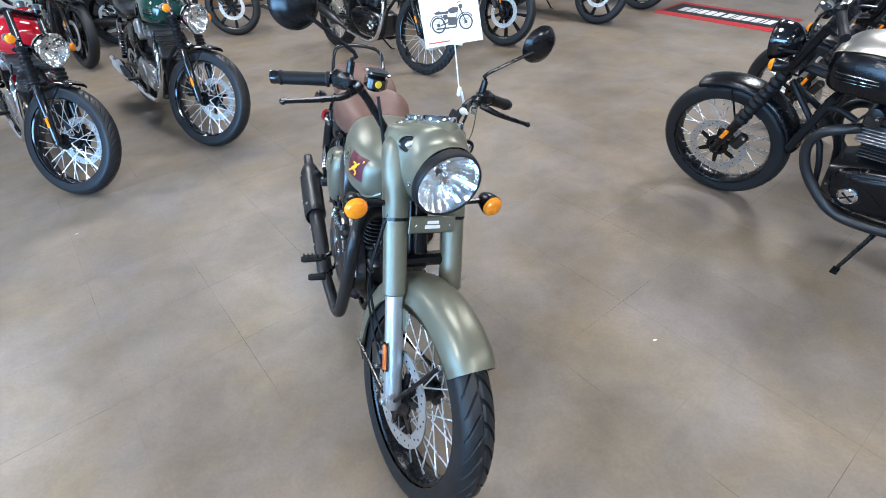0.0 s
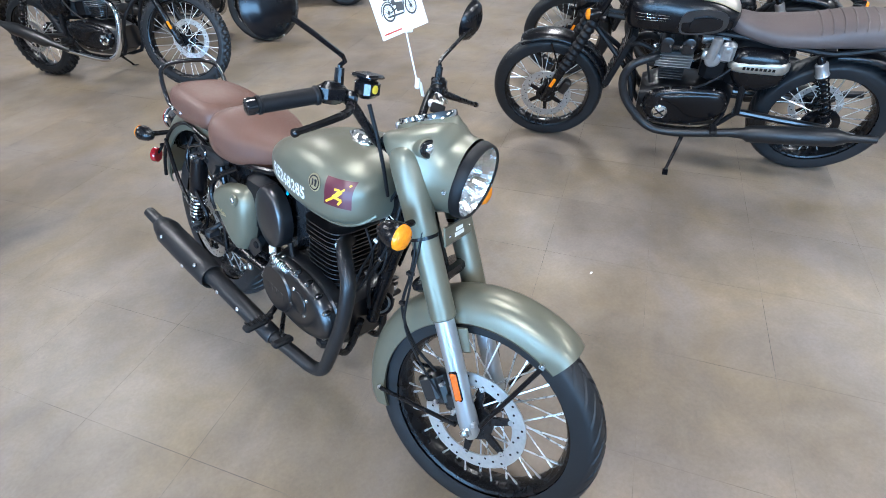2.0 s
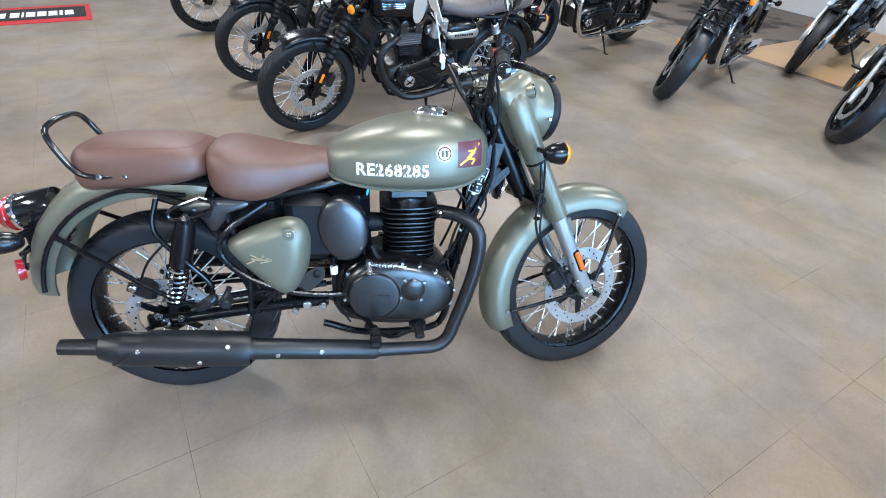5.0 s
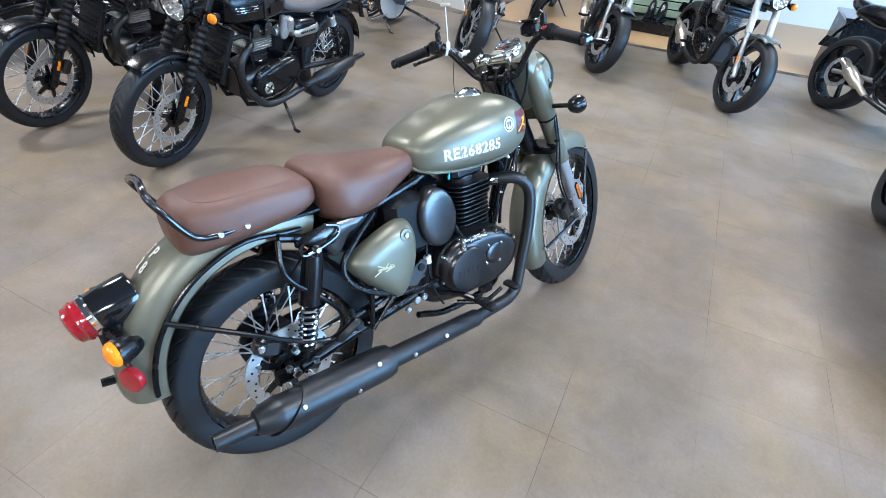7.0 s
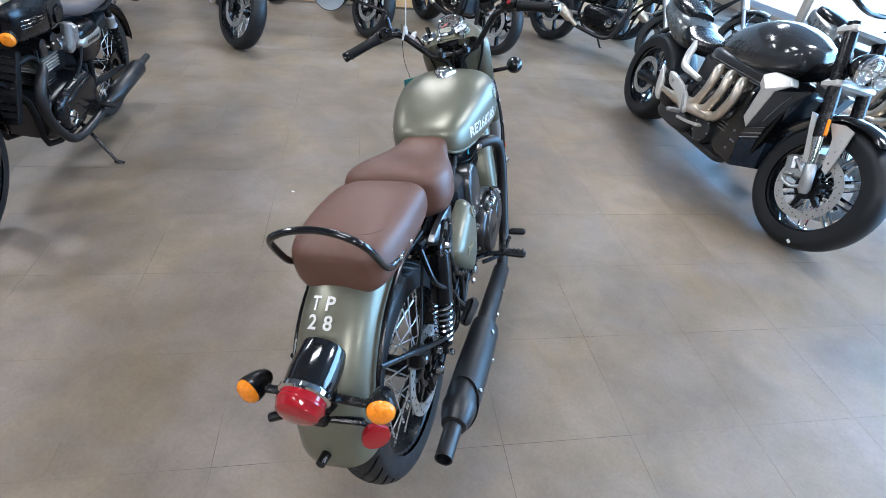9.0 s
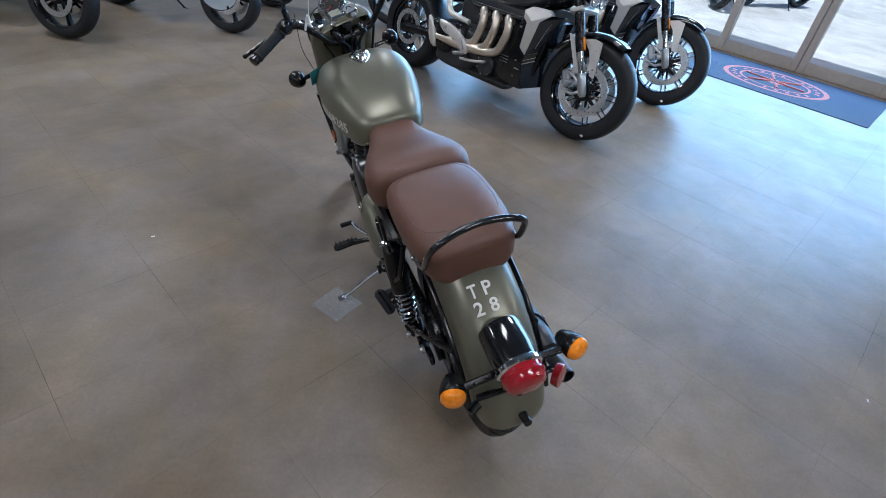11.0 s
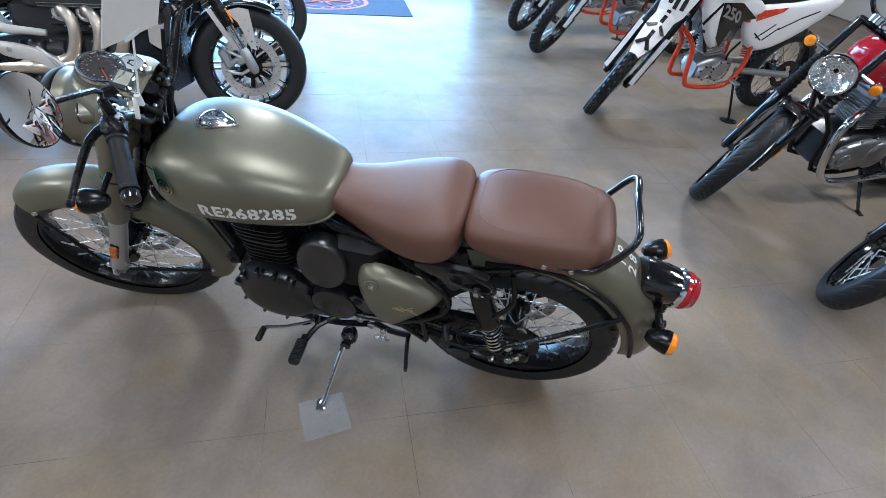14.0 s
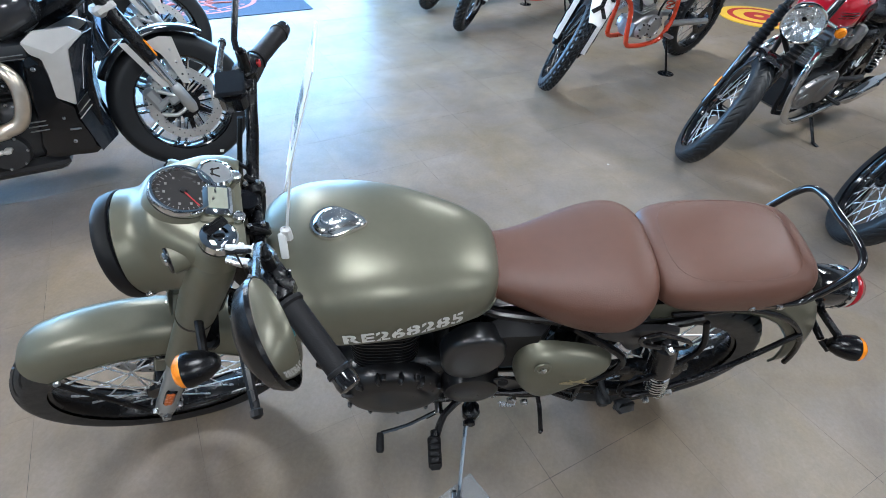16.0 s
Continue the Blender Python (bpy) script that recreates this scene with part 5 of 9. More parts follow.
        lathe(bm, [(0.16, 0.014), (0.29, 0.014), (0.295, 0.024), (0.305, 0.024), (0.31, 0.012), (0.335, 0.012)], p0, ax, 18)
        part("damper", bm, DEEP, sh)
        bm = bm_new()
        bolt(bm, p0 + V(0, s * 0.012, 0), (0, s, 0), 0.010, 0.02)
        part("shock_bolt", bm, STEEL, sh)
        bm = bm_new()
        pillow(bm, [(0.102, 0.716), (0.165, 0.732), (0.240, 0.732), (0.300, 0.722), (0.292, 0.704), (0.245, 0.686), (0.208, 0.640), (0.184, 0.634), (0.160, 0.676), (0.120, 0.692)], s * 0.128, s * 0.150, 2, 3, 0.2)
        sm = part("shock_mount", bm, SATINPANEL, bike, "black pressed shock mount plate", sharp=40)
        bm = bm_new()
        lathe(bm, [(0, 0.014), (0.006, 0.013), (0.007, 0.006)], V(0.183, s * 0.149, 0.692), (0, s, 0), 16)
        part("plate_plug", bm, GRIP, sm)
        bm = bm_new()
        bolt(bm, V(0.012, s * 0.140, 0.400), (0, s, 0), 0.012, 0.014)
        part("lug_bolt", bm, STEEL, bike)
        bm = bm_new()
        bolt(bm, V(-0.018, s * 0.140, 0.350), (0, s, 0), 0.012, 0.014)
        part("lug_bolt", bm, STEEL, bike)
        # passenger peg
        bm = bm_new()
        box(bm, (0.155, s * 0.205, 0.428), (0.090, 0.036, 0.030), Matrix.Rotation(radians(-38), 4, "Y") @ Matrix.Rotation(s * radians(16), 4, "Z"), 0.011)
        tube(bm, [V(0.205, s * 0.138, 0.44), V(0.198, s * 0.165, 0.425), V(0.185, s * 0.19, 0.41)], 0.009, 8, 2)
        box(bm, (0.20, s * 0.170, 0.408), (0.03, 0.05, 0.03), None, 0.006)
        part("passenger_peg", bm, RUBBER, bike, "folded rubber passenger peg")
        # rider peg
        bm = bm_new()
        box(bm, (0.652, s * 0.262, 0.300), (0.036, 0.088, 0.024), Matrix.Rotation(s * radians(-4), 4, "X"), 0.008)
        for k in range(5):
            box(bm, (0.652, s * (0.226 + 0.017 * k), 0.3135), (0.030, 0.006, 0.006), None, 0.002)
        pg = part("rider_peg", bm, GRIP, bike, "ribbed rubber rider peg")
        bm = bm_new()
        tube(bm, [V(0.645, s * 0.220, 0.30), V(0.62, s * 0.165, 0.315), V(0.56, s * 0.12, 0.33)], 0.010, 8, 2)
        lathe(bm, [(0, 0.013), (0.02, 0.013)], V(0.648, s * 0.205, 0.303), (0, s, 0), 10)
        part("peg_mount", bm, SATIN, pg)
    # panels
    outline = [(0.220, 0.586), (0.252, 0.618), (0.321, 0.649), (0.396, 0.668), (0.442, 0.660), (0.464, 0.616), (0.462, 0.550), (0.440, 0.472), (0.400, 0.416), (0.362, 0.412), (0.308, 0.464), (0.248, 0.532)]
    for s in (-1, 1):
        bm = bm_new()
        pillow(bm, outline, s * 0.125, s * 0.183, 7, 4, 0.5)
        tb = part("side_panel", bm, GREEN, bike, "olive teardrop side panel with a small gold emblem", sharp=60)
        bm = bm_new()
        lathe(bm, [(0, 0.021), (0.004, 0.020), (0.005, 0.014), (0.003, 0.012)], V(0.410, s * 0.1775, 0.630), (0, s, 0.15), 24)
        part("panel_knob", bm, GREEN, tb)
        bm = bm_new()
        bolt(bm, V(0.410, s * 0.181, 0.630), (0, s, 0.15), 0.008, 0.006)
        part("knob_screw", bm, STEEL, tb)
        bm = bm_new()
        for x, z, w, h, a in ((0.322, 0.570, 0.050, 0.006, 8), (0.312, 0.579, 0.034, 0.004, 32), (0.340, 0.562, 0.036, 0.004, -10), (0.294, 0.562, 0.022, 0.004, -22), (0.330, 0.577, 0.018, 0.004, -42), (0.304, 0.570, 0.014, 0.004, 60), (0.348, 0.572, 0.016, 0.003, 20)):
            box(bm, (x - 0.004, s * 0.1845, z - 0.016), (w, 0.0012, h), Matrix.Rotation(radians(a), 4, "Y"))
        part("panel_emblem", bm, GOLD, tb)
        bm = bm_new()
        lathe(bm, [(0, 1.0), (0.030, 1.0), (0.040, 0.985), (0.046, 0.94), (0.049, 0.88), (0.052, 0.60), (0.0535, 0.30), (0.054, 0.02)], (0, 0, 0), (0, s, 0), 48)
        bm.transform(Matrix.Translation((0.567, s * 0.102, 0.622)) @ Matrix.Rotation(radians(-8), 4, "Y") @ Matrix.Diagonal((0.075, 1, 0.105, 1)))
        part("airbox_cover", bm, SATINPANEL, bike, "oval smooth black airbox cover", sharp=60)
        bm = bm_new()
        box(bm, (0.47, s * 0.085, 0.62), (0.16, 0.09, 0.22), None, 0.03)
        part("inner_cover", bm, FRAMEBLACK, bike)
    bm = bm_new()
    box(bm, (0.50, 0, 0.60), (0.30, 0.15, 0.28), None, 0.03)
    box(bm, (0.28, 0, 0.66), (0.22, 0.16, 0.14), None, 0.03)
    part("airbox", bm, SATIN, bike)

    # engine
    bm = bm_new()
    d2 = [(0.515, 0.085, 0.44, 0.31, 0.38), (0.55, 0.108, 0.485, 0.265, 0.38), (0.65, 0.115, 0.51, 0.235, 0.38), (0.78, 0.115, 0.50, 0.225, 0.37), (0.87, 0.105, 0.475, 0.25, 0.37), (0.905, 0.085, 0.44, 0.29, 0.37)]
    hull(bm, d2, 4, 4, 32, 4)
    eng = part("engine", bm, ENGINE, bike, "black air-cooled single-cylinder engine")
    for k in range(12):
        z = 0.492 + 0.0165 * k
        bm = bm_new()
        gx, gy = (0.088, 0.100) if k < 8 else (0.094, 0.108)
        rings_to_faces(bm, [[V(0.775 + gx * i * c, gy * i * s_, z + dz) for c, s_ in ((math.copysign(abs(math.cos(a)) ** 0.5, math.cos(a)), math.copysign(abs(math.sin(a)) ** 0.5, math.sin(a))) for a in (2 * math.pi * q / 28 for q in range(28)))] for i, dz in ((0.6, -0.003), (1.0, -0.0022), (1.0, 0.0022), (0.6, 0.003))])
        part("cooling_fin", bm, ENGINE, eng)
    bm = bm_new()
    lathe(bm, [(0.48, 0.066), (0.70, 0.066), (0.705, 0.05)], (0.775, 0, 0), (0, 0, 1), 28)
    box(bm, (0.775, 0, 0.712), (0.14, 0.15, 0.05), None, 0.015)
    part("cylinder", bm, ENGINE, eng)
    # left side: broad generator cover, round sprocket cover, lugs along the top
    cx, cz, r, cx2, cz2, r2 = 0.765, 0.395, 0.128, 0.555, 0.435, 0.075
    bm = bm_new()
    oo = []
    for k in range(20):
        a = 2 * math.pi * k / 20
        oo.append((cx + r * math.cos(a) * (1.0 if math.cos(a) > 0 else 1.15), cz + r * math.sin(a)))
    pillow(bm, oo, 0.098, 0.152, 6, 2, 0.34)
    part("crankcase_cover", bm, ENGINE, eng, "black generator cover", sharp=50)
    bm = bm_new()
    lathe(bm, [(0.09, r2 * 1.05), (0.13, r2), (0.150, r2 * 0.94), (0.156, r2 * 0.80), (0.158, r2 * 0.2)], (cx2, 0, cz2), (0, 1, 0), 32)
    part("round_cover", bm, ENGINE, eng)
    bm = bm_new()
    for k in range(10):
        a = 2 * math.pi * k / 10 + 0.2
        bolt(bm, V(cx + (r - 0.004) * math.cos(a) * (1.0 if math.cos(a) > 0 else 1.13), 0.128, cz + (r - 0.004) * math.sin(a)), (0, 1, 0), 0.0065, 0.014)
    part("cover_bolts", bm, ENGINE, eng)
    bm = bm_new()
    for k in range(5):
        a = radians(20 + 28 * k)
        box(bm, (cx + (r - 0.012) * math.cos(a), 0.136, cz + (r - 0.012) * math.sin(a)), (0.030, 0.030, 0.013), Matrix.Rotation(-a, 4, "Y"), 0.005)
    part("cover_lugs", bm, ENGINE, eng)
    # right side: one egg-shaped clutch cover with a raised pad, a filter cap and a rim of bolts
    rim = [(0.528, 0.375), (0.542, 0.432), (0.595, 0.474), (0.68, 0.484), (0.765, 0.472), (0.845, 0.436), (0.892, 0.372), (0.882, 0.312), (0.83, 0.274), (0.76, 0.258), (0.68, 0.262), (0.60, 0.280), (0.552, 0.315)]
    bm = bm_new()
    pillow(bm, [(0.71 + (x - 0.71) * 1.035, 0.371 + (z - 0.371) * 1.05) for x, z in rim], -0.070, -0.122, 2, 4, 0.06)
    set_out = Vector((0.025, -0.022, 0.035))
    part("cover_flange", bm, ENGINE, eng).location = set_out
    bm = bm_new()
    pillow(bm, rim, -0.115, -0.158, 7, 4, 0.30)
    cv = part("crankcase_cover", bm, ENGINE, eng, "black egg-shaped clutch cover", sharp=50)
    cv.location = set_out
    bm = bm_new()
    lathe(bm, [(0.140, 0.088), (0.158, 0.084), (0.1635, 0.078), (0.1645, 0.070), (0.1640, 0.010)], (0.628, 0, 0.372), (0, -1, 0), 40)
    part("cover_pad", bm, ENGINE, cv, "round pad with worn embossed lettering")
    bm = bm_new()
    for k in range(5):
        box(bm, (0.585 + 0.021 * k, -0.1645, 0.372 - 0.002 * k), (0.014, 0.0014, 0.024), None, 0.0004)
    part("letter_bar", bm, ENGINE, cv)["kind"] = "stuff"
    bm = bm_new()
    lathe(bm, [(0.140, 0.041), (0.160, 0.039), (0.1635, 0.034), (0.164, 0.01)], (0.752, 0, 0.388), (0, -1, 0), 32)
    part("filter_cap", bm, ENGINE, cv)
    bm = bm_new()
    for a in (35, 125, 215, 305):
        bolt(bm, V(0.752 + 0.046 * math.cos(radians(a)), -0.154, 0.388 + 0.046 * math.sin(radians(a))), (0, -1, 0), 0.0065, 0.008)
    part("cap_bolts", bm, STEEL, cv)
    for x, z, a in ((0.72, 0.478, 80), (0.775, 0.466, 68), (0.825, 0.442, 52), (0.868, 0.405, 30)):
        bm = bm_new()  # bolt lug with its slot
        box(bm, (x - 0.006 * math.cos(radians(a)), -0.135, z - 0.006 * math.sin(radians(a))), (0.034, 0.026, 0.017), Matrix.Rotation(radians(-a), 4, "Y"), 0.006)
        lug = part("cover_lug", bm, ENGINE, cv)
        bm = bm_new()
        bolt(bm, V(x, -0.128, z), (0, -1, 0), 0.007, 0.022)
        part("cover_bolt", bm, STEEL, lug)
    bm = bm_new()
    for x, z in ((0.892, 0.362), (0.880, 0.312), (0.835, 0.276), (0.62, 0.478), (0.548, 0.440), (0.533, 0.345), (0.585, 0.283)):
        bolt(bm, V(x, -0.116, z), (0, -1, 0), 0.0065, 0.014)
    part("cover_bolts", bm, STEEL, cv)
    bm = bm_new()  # foot of the casting
    box(bm, (0.80, -0.10, 0.235), (0.06, 0.05, 0.05), None, 0.016)
    part("drain_boss", bm, ENGINE, eng)
    bm = bm_new()  # intake, hoses, fittings
    lathe(bm, [(0, 0.028), (0.05, 0.032), (0.12, 0.030)], (0.71, -0.02, 0.60), (-1, 0, 0), 18)
    tube(bm, [V(0.64, -0.125, 0.47), V(0.70, -0.135, 0.468), V(0.78, -0.12, 0.455), V(0.88, -0.09, 0.44)], 0.006, 8, 4)
    tube(bm, [V(0.86, -0.06, 0.49), V(0.80, -0.12, 0.475), V(0.68, -0.125, 0.51), V(0.65, -0.12, 0.56)], 0.009, 8, 4)
    tube(bm, [V(0.93, -0.05, 0.72), V(0.97, -0.055, 0.64), V(0.92, -0.06, 0.50), V(0.86, -0.09, 0.45)], 0.004, 8, 4)
    part("hoses", bm, GRIP, eng)
    bm = bm_new()
    tube(bm, [V(0.630, -0.176, 0.520), V(0.70, -0.174, 0.512), V(0.755, -0.166, 0.500)], 0.006, 8, 2)
    lathe(bm, [(0, 0.013), (0.012, 0.013), (0.014, 0.009), (0.035, 0.009), (0.037, 0.012), (0.046, 0.010)], V(0.640, -0.172, 0.488), (0, -0.1, 1), 12)
    coil(bm, V(0.66, -0.180, 0.517), V(0.72, -0.176, 0.510), 0.010, 7, 0.002, 8)
    bolt(bm, V(0.865, -0.085, 0.655), (0.5, -0.8, 0), 0.014, 0.028)
    part("clutch_fitting", bm, STEEL, eng)
    bm = bm_new()
    lathe(bm, [(0, 0.013), (0.024, 0.013), (0.027, 0.010)], V(0.527, -0.114, 0.462), (0, 0, 1), 14)
    part("bottle_cap", bm, CARD, bike, "small white drain bottle cap")
    bm = bm_new()
    tube(bm, [V(0.527, -0.114, 0.462), V(0.528, -0.120, 0.40), V(0.545, -0.125, 0.33), V(0.57, -0.125, 0.28)], 0.004, 6, 3)
    tube(bm, [V(0.527, -0.114, 0.486), V(0.530, -0.110, 0.52), V(0.545, -0.105, 0.55)], 0.005, 6, 3)
    part("drain_hose", bm, GRIP, bike)
    bm = bm_new()
    box(bm, (0.645, -0.118, 0.742), (0.006, 0.005, 0.030), Matrix.Rotation(radians(12), 4, "Y"))
    part("tag", bm, CYAN, bike, "small cyan tag under the tank")
    # horn low between the down tubes
    hd = V(0.80, -0.52, 0.28)
    bm = bm_new()
    lathe(bm, [(-0.030, 0.012), (-0.022, 0.030), (-0.010, 0.043), (0.006, 0.045), (0.010, 0.041), (0.004, 0.036), (0.006, 0.010)], V(0.935, 0.020, 0.420), hd, 28)
    horn = part("horn", bm, SATIN, bike, "round black horn with a bright ring")
    bm = bm_new()
    lathe(bm, [(0.007, 0.034), (0.011, 0.033), (0.011, 0.027), (0.007, 0.026)], V(0.935, 0.020, 0.420), hd, 28, caps=False)
    part("horn_ring", bm, STEEL, horn)
    bm = bm_new()
    box(bm, (0.932, 0.0, 0.475), (0.010, 0.05, 0.05), Matrix.Rotation(radians(20), 4, "Y"), 0.003)
    part("horn_bracket", bm, SATIN, horn)
    # engine cradle below
    bm = bm_new()
    for s in (-1, 1):
        tube(bm, [V(0.925, s * 0.05, 0.38), V(0.90, s * 0.07, 0.26), V(0.84, s * 0.075, 0.205), V(0.62, s * 0.08, 0.205), V(0.48, s * 0.09, 0.26)], 0.012, 10, 4)
    part("engine_cradle", bm, DEEP, bike)

    # exhaust
    bm = bm_new()
    tube(bm, [V(0.845, -0.040, 0.640), V(0.885, -0.090, 0.655), V(0.945, -0.135, 0.650), V(0.985, -0.155, 0.610), V(0.990, -0.162, 0.545), V(0.970, -0.166, 0.44), V(0.925, -0.170, 0.30), V(0.895, -0.174, 0.225), V(0.850, -0.180, 0.198), V(0.78, -0.19, 0.203), V(0.60, -0.212, 0.222)], 0.0225, 16, 5)
    ex = part("exhaust_header", bm, EXHAUST, bike, "matt black header pipe")
    bm = bm_new()
    q0, q1 = V(0.66, -0.205, 0.216), V(-0.185, -0.222, 0.303)
    qa = (q1 - q0)
    L = qa.length
    lathe(bm, [(0, 0.026), (0.01, 0.0315), (0.385, 0.034), (0.40, 0.036), (0.415, 0.044), (0.60, 0.0475), (0.745, 0.0480), (0.757, 0.0500), (0.765, 0.0500), (0.80, 0.0440), (0.826, 0.0350), (0.832, 0.024)], q0, qa, 32)
    mf = part("silencer", bm, EXHAUST, bike, "matt black pea-shooter silencer")
    bm = bm_new()
    lathe(bm, [(0.825, 0.0245), (0.935, 0.0235), (0.935, 0.0195), (0.86, 0.019)], q0, qa, 24, caps=False)
    part("tail_pipe", bm, EXHAUST, mf)
    bm = bm_new()  # half shell over the outer side, cut aslant behind
    qd = qa.normalized()
    u_ = (V(0, -1, 0) - qd * V(0, -1, 0).dot(qd)).normalized()
    w_ = qd.cross(u_)
    w_ = w_ if w_.z > 0 else -w_
    rings = []
    for k in range(17):
        f = k / 16
        ring_o, ring_i = [], []
        for q in range(19):
            a = radians(-95 + 215 * q / 18)
            t = 0.398 + f * (0.335 - 0.055 * math.sin(a) - 0.398 + 0.41)
            rr = 0.0545 * min(1.0, 0.93 + 3.0 * f) + 0.0015 * math.sin(math.pi * f)
            for ring, o_ in ((ring_o, 0.0), (ring_i, -0.003)):
                ring.append(q0 + qd * t + (rr + o_) * (math.cos(a) * u_ + math.sin(a) * w_))
        rings.append(ring_o + ring_i[::-1])
    rings_to_faces(bm, rings)
    part("heat_shield", bm, EXHAUST, mf, "matt black heat shield", sharp=40)
    bm = bm_new()
    for t, dz in ((0.315, 0.0), (0.54, -0.012), (0.705, 0.022), (0.18, 0.012), (0.455, 0.036)):
        p = q0 + qa.normalized() * t
        rr = 0.034 if t < 0.4 else 0.0555
        bolt(bm, p + V(0, -math.sqrt(max(0.0001, rr * rr - dz * dz)), dz), (0, -1, dz / rr), 0.0075, 0.006)
    part("shield_screws", bm, STEEL, mf)

    # controls below
    bm = bm_new()
    tube(bm, [V(0.62, -0.14, 0.27), V(0.70, -0.20, 0.262), V(0.765, -0.225, 0.30)], 0.008, 8, 3)
    bp = part("brake_pedal", bm, SATIN, bike, "brake pedal with a rubber pad")
    bm = bm_new()
    box(bm, (0.79, -0.252, 0.312), (0.030, 0.068, 0.020), None, 0.006)
    part("pedal_pad", bm, GRIP, bp)
    bm = bm_new()
    tube(bm, [V(0.635, 0.155, 0.318), V(0.72, 0.185, 0.298), V(0.795, 0.200, 0.288)], 0.007, 8, 2)
    lathe(bm, [(-0.015, 0.012), (0.015, 0.012)], V(0.635, 0.15, 0.318), (0, 1, 0), 12)
    sl = part("shift_lever", bm, CHROME, bike, "chrome shift lever with a rubber tip")
    bm = bm_new()
    lathe(bm, [(0, 0.010), (0.045, 0.011), (0.05, 0.008)], V(0.798, 0.200, 0.288), (0, 1, 0), 12)
    part("lever_tip", bm, GRIP, sl)
    bm = bm_new()
    foot = V(0.578, 0.333, 0.090)
    tube(bm, [V(0.545, 0.135, 0.215), V(0.556, 0.20, 0.175), V(0.572, 0.30, 0.107), foot], [0.010, 0.009, 0.008, 0.008], 10, 2)
    box(bm, foot + V(0.005, 0.012, -0.010), (0.030, 0.060, 0.010), Matrix.Rotation(radians(-20), 4, "X"), 0.004)
    ss = part("side_stand", bm, CHROME, bike, "chrome side stand")
    bm = bm_new()
    box(bm, (0.535, 0.13, 0.228), (0.05, 0.05, 0.055), None, 0.012)
    lathe(bm, [(0, 0.018), (0.012, 0.018)], V(0.541, 0.155, 0.21), (0, 1, 0), 14)
    part("stand_bracket", bm, SATIN, ss)
    bm = bm_new()
    for s in (1,):
        tube(bm, [V(0.46, s * 0.085, 0.27), V(0.40, s * 0.095, 0.255), V(0.33, s * 0.100, 0.262)], 0.011, 10, 2)
    tube(bm, [V(0.335, 0.100, 0.262), V(0.332, 0.135, 0.252), V(0.324, 0.187, 0.188)], 0.007, 8, 2)
    box(bm, (0.324, 0.187, 0.186), (0.012, 0.014, 0.024), None, 0.004)
    part("centre_stand", bm, SATIN, bike, "folded black centre stand")
    bm = bm_new()
    coil(bm, V(0.45, 0.12, 0.245), V(0.40, 0.12, 0.235), 0.007, 8, 0.0016, 8)
    part("stand_spring", bm, STEEL, ss)
    # chain guard on the other side, rear caliper
    bm = bm_new()
    pillow(bm, [(0.40, 0.42), (0.20, 0.45), (0.02, 0.45), (-0.08, 0.40), (-0.06, 0.38), (0.05, 0.41), (0.25, 0.40), (0.40, 0.37)], 0.085, 0.115, 3, 3, 0.4)
    part("chain_guard", bm, SATIN, bike, "black chain guard")
    bm = bm_new()
    tube(bm, [V(0.0, 0.09, 0.415), V(0.25, 0.085, 0.405), V(0.50, 0.075, 0.395)], 0.008, 6, 1)
    tube(bm, [V(0.0, 0.09, 0.238), V(0.25, 0.085, 0.27), V(0.50, 0.075, 0.325)], 0.008, 6, 1)
    part("chain", bm, ENGINE, bike)
    bm = bm_new()
    box(bm, (-0.05, -0.105, 0.432), (0.075, 0.05, 0.06), Matrix.Rotation(radians(25), 4, "Y"), 0.012)
    box(bm, (-0.075, -0.13, 0.448), (0.035, 0.012, 0.035), Matrix.Rotation(radians(25), 4, "Y"), 0.004)
    cl = part("rear_caliper", bm, ENGINE, bike)
    bm = bm_new()
    bolt(bm, V(-0.075, -0.136, 0.449), (0, -1, 0), 0.011, 0.008)
    part("caliper_pin", bm, STEEL, cl)
    bm = bm_new()
    tube(bm, [V(-0.06, -0.11, 0.46), V(-0.02, -0.12, 0.53), V(0.05, -0.11, 0.60), V(0.12, -0.10, 0.66)], 0.004, 6, 3)
    part("rear_brake_hose", bm, GRIP, bike)

    # teal tag tied to the bar, a pale mark on it
    tag = thing("hang_tag", "small teal card tag with a pale mark hanging from the handlebar", "tag", bike.matrix_basis.copy())
    tm = Matrix.Translation((0.940, 0.170, 0.888)) @ Vector((0.73, 0.66, 0.12)).to_track_quat("Z", "Y").to_matrix().to_4x4()
    bm = bm_new()
    box(bm, (0, 0, 0), (0.054, 0.052, 0.0012), None, 0.0004)
    part("card", bm, TEAL, tag, m=tm)
    bm = bm_new()
    ring_flat(bm, -0.006, -0.006, 0.0012, 0.007, 0.013, 20, 1.3)
    part("card_mark", bm, WHITE, tag, m=tm)
    bm = bm_new()
    tube(bm, [tm @ V(0, 0.028, 0), V(0.955, 0.188, 0.99), V(0.968, 0.180, 1.108)], 0.0012, 5, 3)
    part("string", bm, GRIP, tag)

    # price card on a stick, clipped to the bar
    card = thing("price_card", "white display card with a small printed motorcycle on a clear stick", "sign", pose(0, 0, 0))
    card.matrix_basis = bike.matrix_basis.copy()
    a, b = V(0.883, 0.024, 1.210), V(0.867, 0.198, 1.250)
    ux = (b - a).normalized()
    nn = V(0.938, 0.007, 0.345)
    nn = (nn - ux * nn.dot(ux)).normalized()
    uy = nn.cross(ux)
    W, H = (b - a).length, 0.155
    def card_at(p, q, off):
        return a + ux * (p * W) + uy * (q * H) + nn * off
